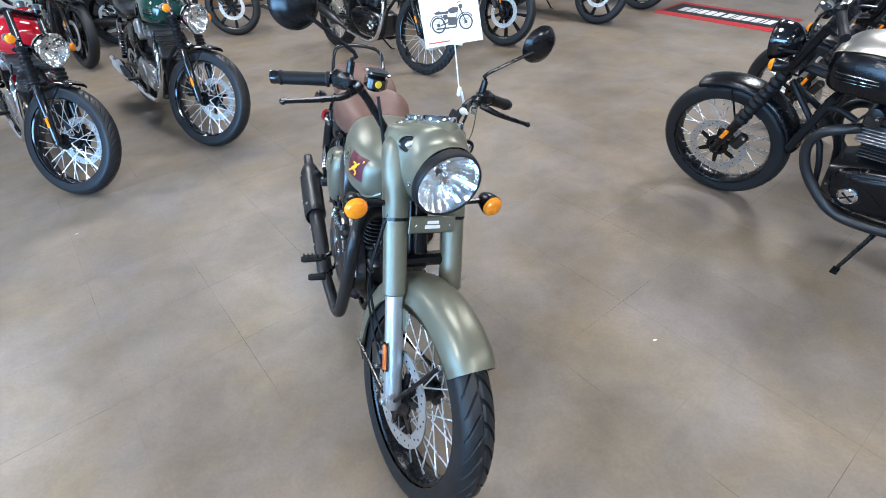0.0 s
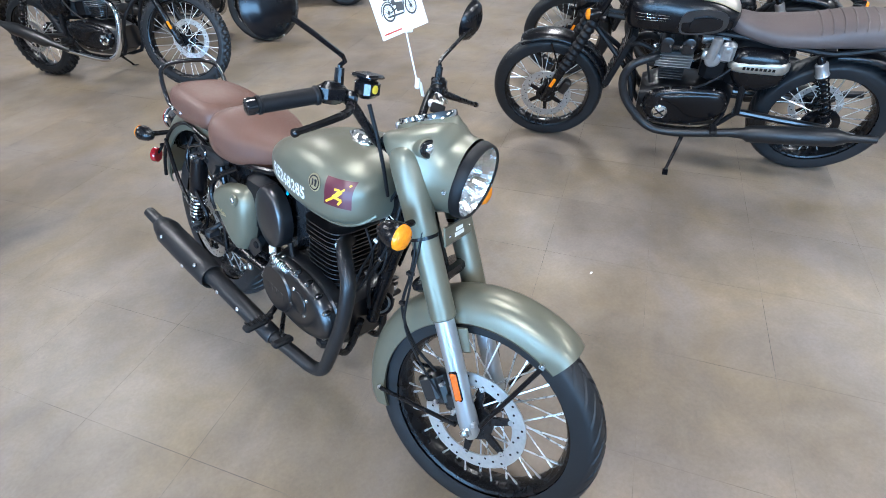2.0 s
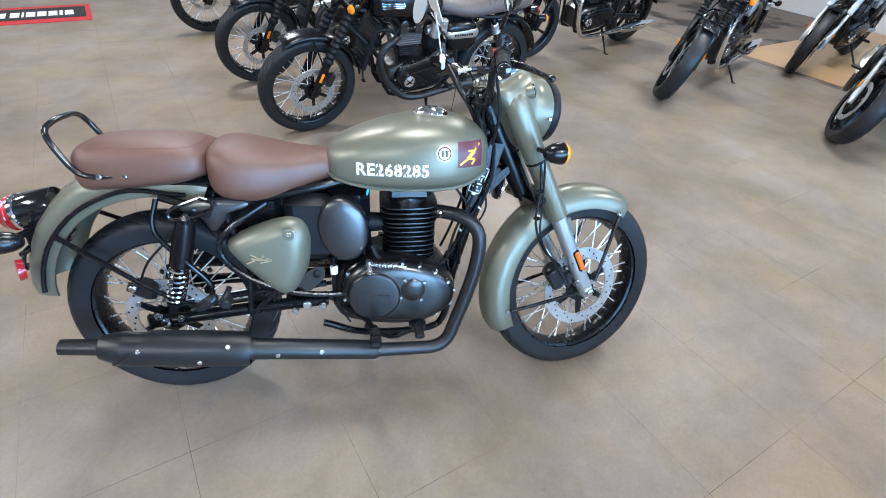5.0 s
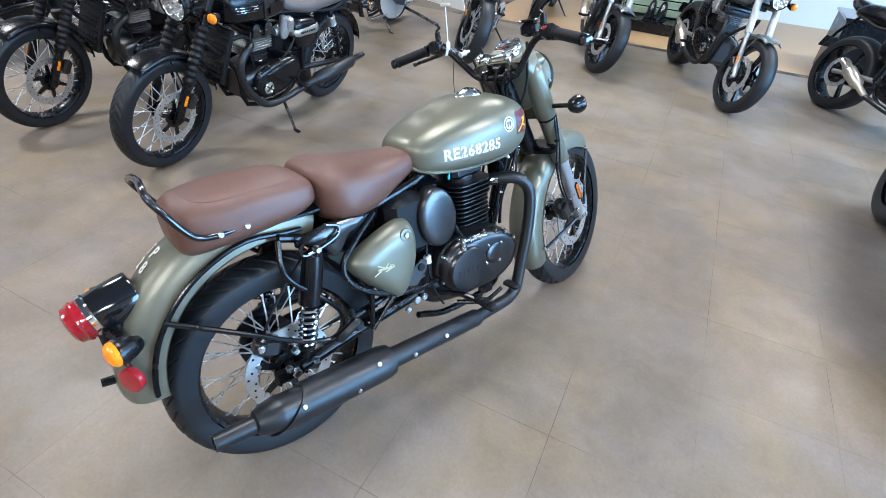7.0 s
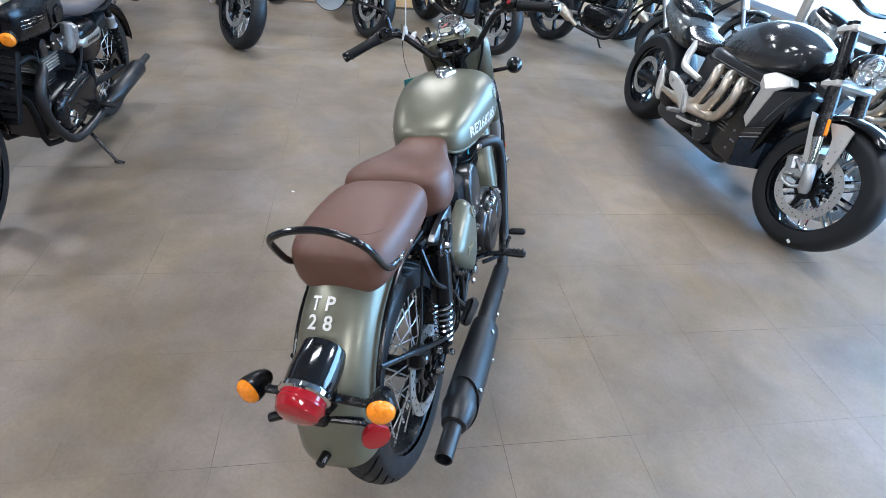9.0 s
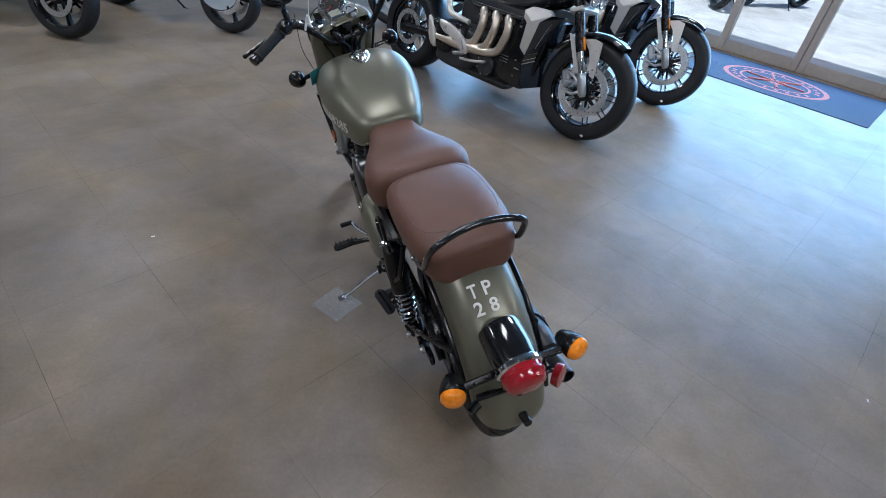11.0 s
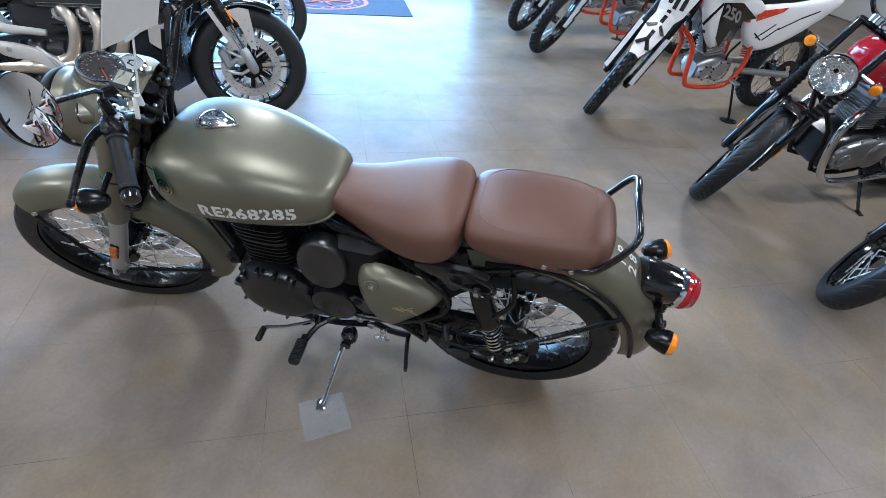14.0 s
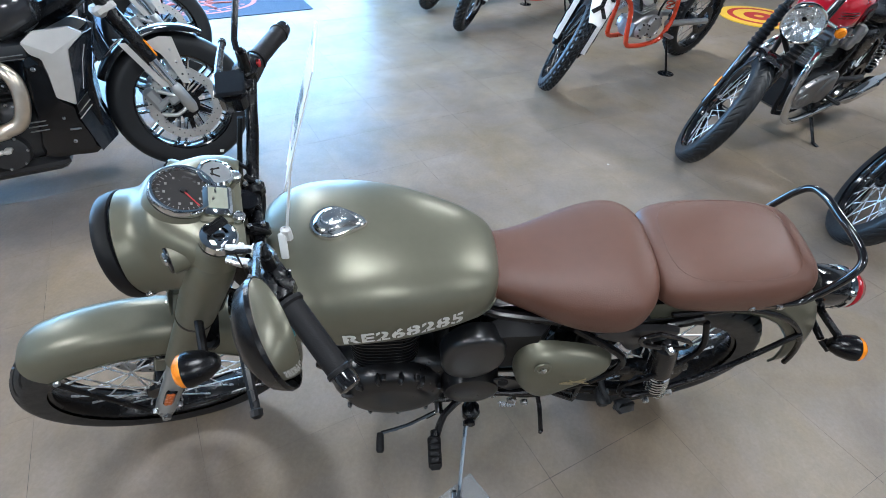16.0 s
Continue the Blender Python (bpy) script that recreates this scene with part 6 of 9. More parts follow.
    def flat(bm, pts, off):
        bm.faces.new([bm.verts.new(card_at(p, q, off)) for p, q in pts])
    bm = bm_new()
    rings_to_faces(bm, [[card_at(p, q, o_) for p, q in ((0, 0), (1, 0), (1, 1), (0, 1))] for o_ in (-0.0008, 0.0008)])
    cd = part("card", bm, CARD, card)
    bm = bm_new()
    def ring(cx, cy, r0, r1, a0=0.0, a1=360.0, n=20):
        q = [[(cx + r * math.cos(t), cy + r * 1.15 * math.sin(t)) for t in (radians(a0 + (a1 - a0) * k / n) for k in range(n + 1))] for r in (r0, r1)]
        for k in range(n):
            flat(bm, (q[0][k], q[0][k + 1], q[1][k + 1], q[1][k]), 0.0014)

    def line(p, q, w, off=0.0018):
        dx, dy = q[0] - p[0], q[1] - p[1]
        L = math.hypot(dx, dy)
        nx, ny = -dy / L * w / 2, dx / L * w / 2
        flat(bm, ((p[0] - nx, p[1] - ny), (q[0] - nx, q[1] - ny), (q[0] + nx, q[1] + ny), (p[0] + nx, p[1] + ny)), off)
    for cx in (0.27, 0.74):
        ring(cx, 0.36, 0.098, 0.122)
        ring(cx, 0.36, 0.0, 0.028, n=10)
        ring(cx, 0.36, 0.134, 0.148, 40 if cx < 0.5 else 30, 185 if cx < 0.5 else 160, 12)
        for k in range(8):
            a_ = math.pi * k / 8
            line((cx - 0.1 * math.cos(a_), 0.36 - 0.115 * math.sin(a_)), (cx + 0.1 * math.cos(a_), 0.36 + 0.115 * math.sin(a_)), 0.004, 0.0012)
    for p, q, w in (((0.74, 0.36), (0.655, 0.66), 0.020), ((0.63, 0.70), (0.70, 0.72), 0.014), ((0.30, 0.35), (0.48, 0.40), 0.022), ((0.22, 0.30), (0.56, 0.29), 0.026), ((0.56, 0.29), (0.60, 0.44), 0.020), ((0.36, 0.36), (0.33, 0.54), 0.014), ((0.57, 0.34), (0.62, 0.58), 0.014)):
        line(p, q, w)
    for pts in (((0.43, 0.34), (0.58, 0.33), (0.58, 0.46), (0.44, 0.48)), ((0.46, 0.57), (0.50, 0.53), (0.62, 0.54), (0.64, 0.62), (0.55, 0.64), (0.47, 0.61)), ((0.22, 0.575), (0.24, 0.545), (0.46, 0.535), (0.47, 0.585), (0.36, 0.575), (0.30, 0.60)), ((0.37, 0.44), (0.44, 0.44), (0.44, 0.53), (0.36, 0.52)), ((0.655, 0.60), (0.71, 0.60), (0.715, 0.665), (0.66, 0.67))):
        flat(bm, pts, 0.0020)
    flat(bm, ((0.04, 0.885), (0.34, 0.885), (0.34, 0.93), (0.04, 0.93)), 0.0018)
    part("card_picture", bm, CARDGREY, card, "small grey printed motorcycle")["kind"] = "stuff"
    bm = bm_new()
    flat(bm, ((0.05, 0.06), (0.42, 0.06), (0.42, 0.082), (0.05, 0.082)), 0.0018)
    part("card_bar", bm, CARDRED, card)
    bm = bm_new()
    base = V(0.900, 0.142, 1.100)
    top = card_at(0.50, 0.02, -0.002)
    tube(bm, [base, top], 0.0022, 6, 1)
    box(bm, base, (0.016, 0.012, 0.03), None, 0.004)
    box(bm, base + V(0.006, 0.012, -0.015), (0.012, 0.006, 0.045), Matrix.Rotation(0.4, 4, "X"), 0.002)
    box(bm, top, (0.006, 0.05, 0.010), None, 0.002)
    part("card_stick", bm, CLEARTIE, card)
    return bike


def stencil_arc(bm, c):
    """Two rows of stencilled marks laid over the crown of the rear mudguard."""
    out = []
    for text, ang, yc in (("T", 33.4, 0.033), ("P", 33.4, -0.004), ("2", 39.2, 0.033), ("8", 39.2, -0.006)):
        vs, fs, w = letters(text, 1.0, 0.02)
        h = max(v.y for v in vs)
        x0 = min(v.x for v in vs)
        bv = []
        for v in vs:
            y = yc - ((v.x - x0) / (w - x0) - 0.5) * 0.022
            a = radians(ang + 4.4 * (0.5 - v.y / h))
            sn = math.sqrt(max(0.0, 1 - (abs(y) / 0.100) ** (2 / 0.72)))
            r = 0.328 + 0.100 * sn ** 0.80 + 0.0030
            bv.append(bm.verts.new((c.x - r * math.sin(a), y, c.z + r * math.cos(a))))
        for f in fs:
            bm.faces.new([bv[k] for k in f])
    return bm


# ---- the showroom ----
def struct(name, bm, material, label, category, m=ROOM):
    ob = part(name, bm, material, None, m=m)
    return tagged(ob, label, category, kind="structure")


def slab(name, lo, hi, material, label, category):
    bm = bm_new()
    box(bm, [(a + b) / 2 for a, b in zip(lo, hi)], [b - a for a, b in zip(lo, hi)])
    return struct(name, bm, material, label, category)


floor = slab("floor", (FRONT - 0.2, SIDE_A - 0.2, -0.2), (BACK + 0.2, SIDE_B + 0.2, -0.0004), GROUT, "taupe stone-look tile floor with hairline joints", "floor")
slab("ceiling", (FRONT - 0.2, SIDE_A - 0.2, HEIGHT), (BACK + 0.2, SIDE_B + 0.2, HEIGHT + 0.2), CEIL, "grey painted showroom ceiling", "ceiling")
slab("wall_back", (BACK, SIDE_A, -0.004), (BACK + 0.2, SIDE_B, HEIGHT), WALL, "white painted showroom wall", "wall")
slab("wall_side", (FRONT, SIDE_A - 0.2, -0.004), (BACK, SIDE_A, HEIGHT), WALL, "white painted showroom wall", "wall")
slab("wall_far_side", (FRONT, SIDE_B, -0.004), (BACK, SIDE_B + 0.2, HEIGHT), WALL, "white painted showroom wall", "wall")
# glazed front: solid beyond the doors, glass elsewhere
slab("wall_front", (FRONT - 0.2, 3.42, -0.004), (FRONT, SIDE_B, HEIGHT), WALL, "white painted wall beside the glass doors", "wall")
slab("wall_front_header", (FRONT - 0.2, SIDE_A, 2.9), (FRONT, 3.42, HEIGHT), WALL, "white header over the glazing", "wall")
slab("wall_pier", (FRONT, 3.42, -0.003), (FRONT + 0.28, 3.80, HEIGHT - 0.003), WALL, "white pier beside the doors", "wall")
mull = [-6.95, -5.55, -4.1, -2.6, -1.1, 0.52, 1.43, 2.32, 3.36]
glz = thing("window_1", "aluminium framed glass doors and shopfront glazing", "window", ROOM, kind="structure")
for y in mull:
    bm = bm_new()
    if y == 1.43:  # the two doors meet here
        for dy in (-0.040, 0.040):
            box(bm, (FRONT - 0.05, y + dy, 1.45), (0.10, 0.072, 2.9), None, 0.006)
    else:
        box(bm, (FRONT - 0.05, y, 1.45), (0.10, 0.085, 2.9), None, 0.006)
    part("mullion", bm, DOORFRAME, glz)
for z, h in ((0.065, 0.13), (2.15, 0.06), (2.86, 0.08)):
    for y0, y1 in zip(mull, mull[1:]):
        bm = bm_new()
        box(bm, (FRONT - 0.05, (y0 + y1) / 2, z), (0.08, y1 - y0 - 0.07, h), None, 0.005)
        part("rail", bm, DOORFRAME, glz)
for y0, y1 in zip(mull, mull[1:]):
    bm = bm_new()
    box(bm, (FRONT - 0.055, (y0 + y1) / 2, 1.11), (0.006, y1 - y0 - 0.07, 2.02))
    box(bm, (FRONT - 0.055, (y0 + y1) / 2, 2.50), (0.006, y1 - y0 - 0.07, 0.63))
    p = part("pane", bm, GLASS, glz)
    p.visible_shadow = False
# door pulls
for y in (1.36, 1.50):
    bm = bm_new()
    tube(bm, [V(FRONT + 0.01, y, 0.95), V(FRONT + 0.05, y, 1.0), V(FRONT + 0.05, y, 1.25), V(FRONT + 0.01, y, 1.30)], 0.012, 8, 3)
    part("door_pull", bm, ALUM, glz)
# outside ground
bm = bm_new()
box(bm, (-400, 0, -0.12), (790, 1600, 0.10))
struct("ground", bm, CONCRETE, "sunlit pale concrete forecourt", "ground")

# poster taped low on the last pane
bm = bm_new()
box(bm, (FRONT - 0.012, 2.94, 0.345), (0.006, 0.70, 0.43), None, 0.002)
po = part("poster", bm, POSTER, None, m=ROOM)
tagged(po, "sage green board with a cream panel standing against the glass", "poster")
bm = bm_new()
box(bm, (FRONT - 0.0075, 2.95, 0.405), (0.003, 0.54, 0.20))
part("poster_panel", bm, CREAM, po)
bm = bm_new()
for k in range(6):
    box(bm, (FRONT - 0.0055, 2.79 + 0.065 * k, 0.405), (0.002, 0.046, 0.085))
part("poster_print", bm, CARTON, po)


def flat_mat(name, label, x0, x1, y0, y1, material, h=0.006):
    bm = bm_new()
    box(bm, ((x0 + x1) / 2, (y0 + y1) / 2, h / 2), (x1 - x0, y1 - y0, h), None, 0.002)
    ob = part(name, bm, material, None, m=ROOM)
    return tagged(ob, label, "mat")


dm_ = flat_mat("door_mat", "navy blue door mat with a faded red round emblem", -4.85, -3.72, 0.42, 2.42, NAVY)
bm = bm_new()
ring_flat(bm, -4.28, 1.42, 0.0075, 0.36, 0.40, sx=1.35)
ring_flat(bm, -4.28, 1.42, 0.0075, 0.25, 0.27, sx=1.35)
for k in range(24):  # ring of unreadable print
    a = 2 * math.pi * k / 24
    if k % 6 != 5:
        box(bm, (-4.28 + 0.315 * math.cos(a), 1.42 + 1.35 * 0.315 * math.sin(a), 0.0072), (0.045, 0.035, 0.001), Matrix.Rotation(a, 4, "Z"))
for k in range(6):
    a = 2 * math.pi * k / 6 + 0.3
    tube(bm, [V(-4.28 + 0.05 * math.cos(a), 1.42 + 0.05 * math.sin(a), 0.0065), V(-4.28 + 0.24 * math.cos(a), 1.42 + 1.35 * 0.24 * math.sin(a), 0.0065)], 0.014, 6, 1)
ring_flat(bm, -4.28, 1.42, 0.0075, 0.03, 0.09, sx=1.35)
part("mat_emblem", bm, MATRED, dm_)

rm = flat_mat("logo_mat", "black floor mat with red border and white block lettering", 6.45, 7.15, 2.12, 3.58, SIGNRED)
bm = bm_new()
box(bm, (6.82, 2.85, 0.0072), (0.46, 1.36, 0.0015))
fld = part("mat_field", bm, MATBLACK, rm)
bm = bm_new()
x = 2.28
for k, w in enumerate((0.08, 0.03, 0.08, 0.08, 0.08, 0.02, 0.08, 0, 0.08, 0.08, 0.08, 0.03, 0.08, 0.08)):
    if w:
        box(bm, (6.80, x + w / 2, 0.0085), (0.20, w, 0.0015))
    x += w + 0.018
part("mat_lettering", bm, WHITE, rm)
hm = flat_mat("striped_mat", "black door mat with pale stripes", 3.2, 3.95, 7.75, 8.3, MATBLACK)
bm = bm_new()
for k in range(4):
    box(bm, (3.32 + 0.17 * k, 8.02, 0.007), (0.03, 0.44, 0.0015))
part("mat_stripes", bm, CARD, hm)
bm = bm_new()
lathe(bm, [(0, 0.42), (0.010, 0.42), (0.012, 0.40)], (-1.75, 6.85, 0), (0, 0, 1), 40)
ym = tagged(part("round_mat", bm, SIGNYELLOW, None, m=ROOM), "round yellow floor mat with red rings", "mat")
for r0, r1 in ((0.27, 0.33), (0.05, 0.16)):
    bm = bm_new()
    ring_flat(bm, -1.75, 6.85, 0.0135, r0, r1)
    part("mat_ring", bm, SIGNRED, ym)
# plastic pad under the side stand and a speck of paper
bm = bm_new()
box(bm, (0, 0, 0.002), (0.150, 0.150, 0.003), None, 0.001)
pad = part("stand_pad", bm, PLASTIC, None, m=pose(0.035, 1.905, 0.0005, 0, 0, -37))
tagged(pad, "thin clear plastic pad under the side stand", "pad")
for px, py, a, m_, tint in ((0.933, 1.540, 20, CARD, "white"), (-2.124, 2.265, 60, ALUM, "grey")):
    bm = bm_new()
    box(bm, (0, 0, 0.001), (0.016, 0.007, 0.001))
    tagged(part("paper_scrap", bm, m_, None, m=pose(px, py, 0.0008, 0, 0, a)), "tiny " + tint + " scrap of paper on the floor", "scrap")

# ceiling panels that carry the lamps
for px in (-2.2, 1.6, 5.4):
    for py in (-3.0, 1.2, 5.4):
        bm = bm_new()
        box(bm, (0, 0, 0), (1.22, 0.62, 0.05), None, 0.004)
        cl = part("ceiling_light", bm, ALUM, None, m=ROOM @ pose(px, py, HEIGHT - 0.026))
        tagged(cl, "rectangular white ceiling light panel", "ceiling light", "ceiling light panels")
        bm = bm_new()
        box(bm, (0, 0, -0.027), (1.15, 0.55, 0.004))
        part("diffuser", bm, PANEL, cl)


# ---- the other motorcycles ----


def lamp_round(bike, S, c, r, shell=GLOSS, ring=CHROME, d=(1, 0, -0.08)):
    def sp(name, bm, material, label="", parent=None):
        bm.transform(S)
        return part(name, bm, material, parent or bike, label, sharp=45)
    bm = bm_new()
    lathe(bm, [(-r * 1.15, r * 0.2), (-r * 1.05, r * 0.55), (-r * 0.7, r * 0.86), (-r * 0.2, r), (0.0, r)], c, d, 28, caps=False)
    hl = sp("headlamp", bm, shell, "round headlamp")
    bm = bm_new()
    lathe(bm, [(-0.004, r * 1.0), (0.006, r * 1.05), (0.014, r * 1.03), (0.016, r * 0.95), (0.006, r * 0.93)], c, d, 28, caps=False)
    sp("lamp_rim", bm, ring, parent=hl)
    bm = bm_new()
    faceted_bowl(bm, c, d, r * 0.95, 0.010, r * 0.62, 32, 7)
    bm.transform(S)
    part("reflector_bowl", bm, REFLECTOR, hl, sharp=2)
    bm = bm_new()
    lathe(bm, [(0.008, r * 0.95), (0.02, r * 0.8), (0.028, r * 0.4), (0.03, 0.004)], c, d, 24, caps=False)
    g = sp("lamp_lens", bm, LENS, parent=hl)
    g.visible_shadow = False


def street(label, m, wb=1.44, rf=0.325, rr=0.325, wf=0.10, wr=0.13, style="spoke", rim=SATIN, tank=GLOSS, tank2=None, seat=BROWN_GREY, engine=ENGINE, pipe=EXHAUST, muffler=EXHAUST, gaiter=True, fork=SATIN, steer=0.0, lean=-9.0, lamp=0.085, lamp_shell=GLOSS, lamp_ring=SATIN, guard=SATIN, high_guard=False, twin_pipe=True, discs=1, trellis=None, panel=None, tread="", bars=SATIN, sig_chrome=False, mirrors=True, rake=26, tail=True, badge=True, stand=True, spokes=32, inv=False, tank_h=0.0, low_seat=0.0, pillion=True, upswept=0.0, group="motorcycles on show", spoke_mat=SPOKE, nose=-20, lamp_up=0.83, lamp_fwd=0.135, stub=False, disc_side=-1, cooled=False):
    bike = thing("motorcycle", label, "motorcycle", m @ pose(0, 0, 0, lean, 0, 0), group)
    ra = radians(rake)
    ax = V(-math.sin(ra), 0, math.cos(ra))
    FA = V(wb, 0, rf)
    head = FA - V(math.cos(ra), 0, math.sin(ra)) * 0.045
    S = axis_turn(head, ax, steer)
    k = wb / 1.44  # lengths along the machine

    def sp(name, bm, material, label="", parent=None, sharp=35):
        bm.transform(S)
        return part(name, bm, material, parent or bike, label, sharp=sharp)
    rimf, rimr = rf - 0.075, rr - 0.085
    dl = [(disc_side * 0.072, 0.15), (-disc_side * 0.072, 0.15)][:discs]
    wheel(bike, Matrix.Translation((0, 0, rr)), rr, wr, rimr, style, tread, ((-0.085, 0.125),), rim=rim, spokes=spokes, spoke_mat=spoke_mat if style == "spoke" else rim, sprocket=0.09)
    wheel(bike, S @ Matrix.Translation(FA), rf, wf, rimf, style, tread, dl, rim=rim, spokes=spokes, spoke_mat=spoke_mat if style == "spoke" else rim)
    top = (1.02 - rf) / math.cos(ra)  # along the fork up to the top yoke
    for s in (-1, 1):
        o = FA + V(0, s * 0.098, 0)
        bm = bm_new()
        lathe(bm, [(-0.03, 0.014), (-0.01, 0.024), (top * 0.45, 0.026), (top * 0.46, 0.020), (top, 0.020)] if not inv else [(-0.03, 0.02), (0, 0.026), (0.09, 0.022), (0.10, 0.019), (top * 0.42, 0.019), (top * 0.43, 0.029), (top, 0.029)], o, ax, 18)
        sp("fork_leg", bm, fork)
        if gaiter:
            bm = bm_new()
            prof = []
            for i in range(19):
                prof.append((top * ((0.27 + 0.42 * i / 18) if cooled else (0.44 + 0.30 * i / 18)), (0.036 if i % 2 else 0.028) * (1.0 - 0.12 * i / 18)))
            lathe(bm, prof, o, ax, 16)
            sp("gaiter", bm, GRIP, "black rubber fork gaiter")
        bm = bm_new()
        box(bm, o + ax * 0.12 + V(0.01, s * 0.026, 0), (0.02, 0.008, 0.06), Matrix.Rotation(-ra, 4, "Y"), 0.004)
        sp("reflector", bm, AMBER)
        if s == disc_side or discs > 1:
            bm = bm_new()
            box(bm, FA + V(-0.11, s * 0.088, 0.07), (0.05, 0.05, 0.09), Matrix.Rotation(radians(-30), 4, "Y"), 0.01)
            sp("brake_caliper", bm, ENGINE)
    bm = bm_new()
    for t in (0.72, 1.0):
        box(bm, FA + ax * (top * t) + V(-0.02, 0, 0), (0.07, 0.24, 0.03), Matrix.Rotation(-ra, 4, "Y"), 0.01)
    tube(bm, [FA + V(0, -0.125, 0), FA + V(0, 0.125, 0)], 0.01, 8, 1)
    sp("yoke", bm, SATIN)
    if high_guard:
        bm = bm_new()
        rings_to_faces(bm, [[V(FA.x + x, y, FA.z + rf + z) for y, z in ((w, h), (w * 0.5, h + 0.02), (-w * 0.5, h + 0.02), (-w, h), (-w * 0.5, h + 0.012), (w * 0.5, h + 0.012))] for x, w, h in ((0.30, 0.03, 0.10), (0.15, 0.06, 0.13), (0.0, 0.07, 0.14), (-0.18, 0.065, 0.17), (-0.28, 0.04, 0.20))])
        sp("front_mudguard", bm, guard)
    else:
        me = fender_mesh("front_mudguard", (FA.x, 0, FA.z), rf + 0.005, rf + 0.035, wf * 0.5 + 0.018, nose, 80 if cooled else 46, guard, 30)
        bm = bm_new()
        bm.from_mesh(me)
        sp("front_mudguard", bm, guard)
        for s in (-1, 1):
            bm = bm_new()
            tube(bm, [FA + V(-0.015, s * (wf * 0.5 + 0.022), rf - 0.005), FA + V(-0.06, s * 0.085, 0.20), FA + V(-0.07, s * 0.094, 0.12)], 0.005, 6, 2)
            sp("guard_stay", bm, guard)
    # headlamp
    if lamp:
        lamp_round(bike, S, FA + ax * (top * lamp_up) + V(lamp_fwd, 0, 0), lamp, lamp_shell, lamp_ring)
        bm = bm_new()
        for s in (-1, 1):
            tube(bm, [FA + ax * (top * lamp_up) + V(0, s * 0.095, 0), FA + ax * (top * lamp_up) + V(lamp_fwd - 0.03, s * 0.088, 0)], 0.008, 6, 1)
        sp("lamp_bracket", bm, SATIN)
    bm = bm_new()
    for y in (-0.045, 0.045):
        lathe(bm, [(0, 0.034), (0.03, 0.038), (0.035, 0.03)], FA + ax * (top * 1.02) + V(0.055, y, 0.02), (-0.45, 0, 0.9), 18)
    sp("instrument_cluster", bm, CHROME)
    # bars
    hb = FA + ax * (top * 1.04)
    bm = bm_new()
    half = [hb + V(0.0, 0.0, 0.02), hb + V(0, 0.09, 0.03), hb + V(-0.02, 0.17, 0.09), hb + V(-0.05, 0.25, 0.10), hb + V(-0.115, 0.375, 0.075)]
    tube(bm, [V(p.x, -p.y, p.z) for p in half[:0:-1]] + half, 0.011, 8, 3)
    sp("handlebar", bm, bars)
    for s in (-1, 1):
        e, i = hb + V(-0.115, s * 0.375, 0.075), hb + V(-0.055, s * 0.26, 0.099)
        bm = bm_new()
        lathe(bm, [(0, 0.019), (0.008, 0.0165), ((e - i).length - 0.015, 0.0165), ((e - i).length + 0.01, 0.0175)], i, e - i, 12)
        sp("grip", bm, GRIP)
        bm = bm_new()
        box(bm, i - (e - i) * 0.25, (0.045, 0.05, 0.045), None, 0.01)
        tube(bm, [i + V(0.03, -s * 0.05, 0), i + V(0.065, 0.0, -0.012), i + V(0.045, s * 0.13, -0.035)], [0.008, 0.006, 0.005], 6, 3)
        sp("lever", bm, SATIN)
        if mirrors:
            mirror(bike, hb + V(-0.03, s * 0.36, 0.25), V(-0.97, -s * 0.2, -0.05), hb + V(-0.02, s * 0.20, 0.10), 0.05, S)
        f = S.to_3x3() @ V(0.97, s * 0.2, 0)
        q = S @ (FA + ax * (top * 0.80) + V(0.06, s * 0.19, 0))
        indicator(bike, q, f, S @ (FA + ax * (top * 0.80) + V(0.03, s * 0.10, 0)), r=0.028, chrome=sig_chrome)
        if tail:
            indicator(bike, V(-0.30 * k, s * 0.15, 0.70 - low_seat), (-1, s * 0.2, 0), V(-0.25 * k, s * 0.05, 0.70 - low_seat), r=0.028, chrome=sig_chrome)
    # tank
    zt = 1.0 + tank_h
    bm = bm_new()
    rows = [(0.50 * k, 0.05, 0.86, 0.80, 0.83), (0.53 * k, 0.10, 0.895, 0.775, 0.82), (0.62 * k, 0.13, 0.95 + tank_h * 0.6, 0.755, 0.82), (0.75 * k, 0.152, zt - 0.022, 0.752, 0.83), (0.87 * k, 0.152, zt - 0.01, 0.755, 0.84), (0.97 * k, 0.125, zt - 0.03, 0.770, 0.85), (1.02 * k, 0.08, zt - 0.07, 0.80, 0.86), (1.03 * k, 0.03, zt - 0.10, 0.83, 0.87)]
    if cooled:  # longer and deeper at the front
        rows = [(x + 0.030, w, t, b, zw) for x, w, t, b, zw in rows[:5]] + [(1.00 * k, 0.140, zt - 0.025, 0.760, 0.85), (1.045 * k, 0.105, zt - 0.055, 0.775, 0.86), (1.065 * k, 0.05, zt - 0.09, 0.80, 0.865)]
    dd = hull(bm, rows, 2.3, 3.0, 32, 4)
    tk = part("fuel_tank", bm, tank, bike, sharp=60)
    if tank2:  # upper half in a second colour, a hair proud
        bm = bm_new()
        rings = []
        for x, w, t, b, zw in dd[1:-1]:
            rings.append([V(x, (w + 0.006) * math.copysign(abs(math.cos(a)) ** (2 / 2.3), math.cos(a)), zw + (t - zw + 0.005) * max(0, math.sin(a)) ** (2 / 2.3)) for a in (radians(46 + 88 * q / 18) for q in range(19))])
        rings_to_faces(bm, rings, closed=False)
        part("tank_top", bm, tank2, tk, "metallic upper half of the tank")
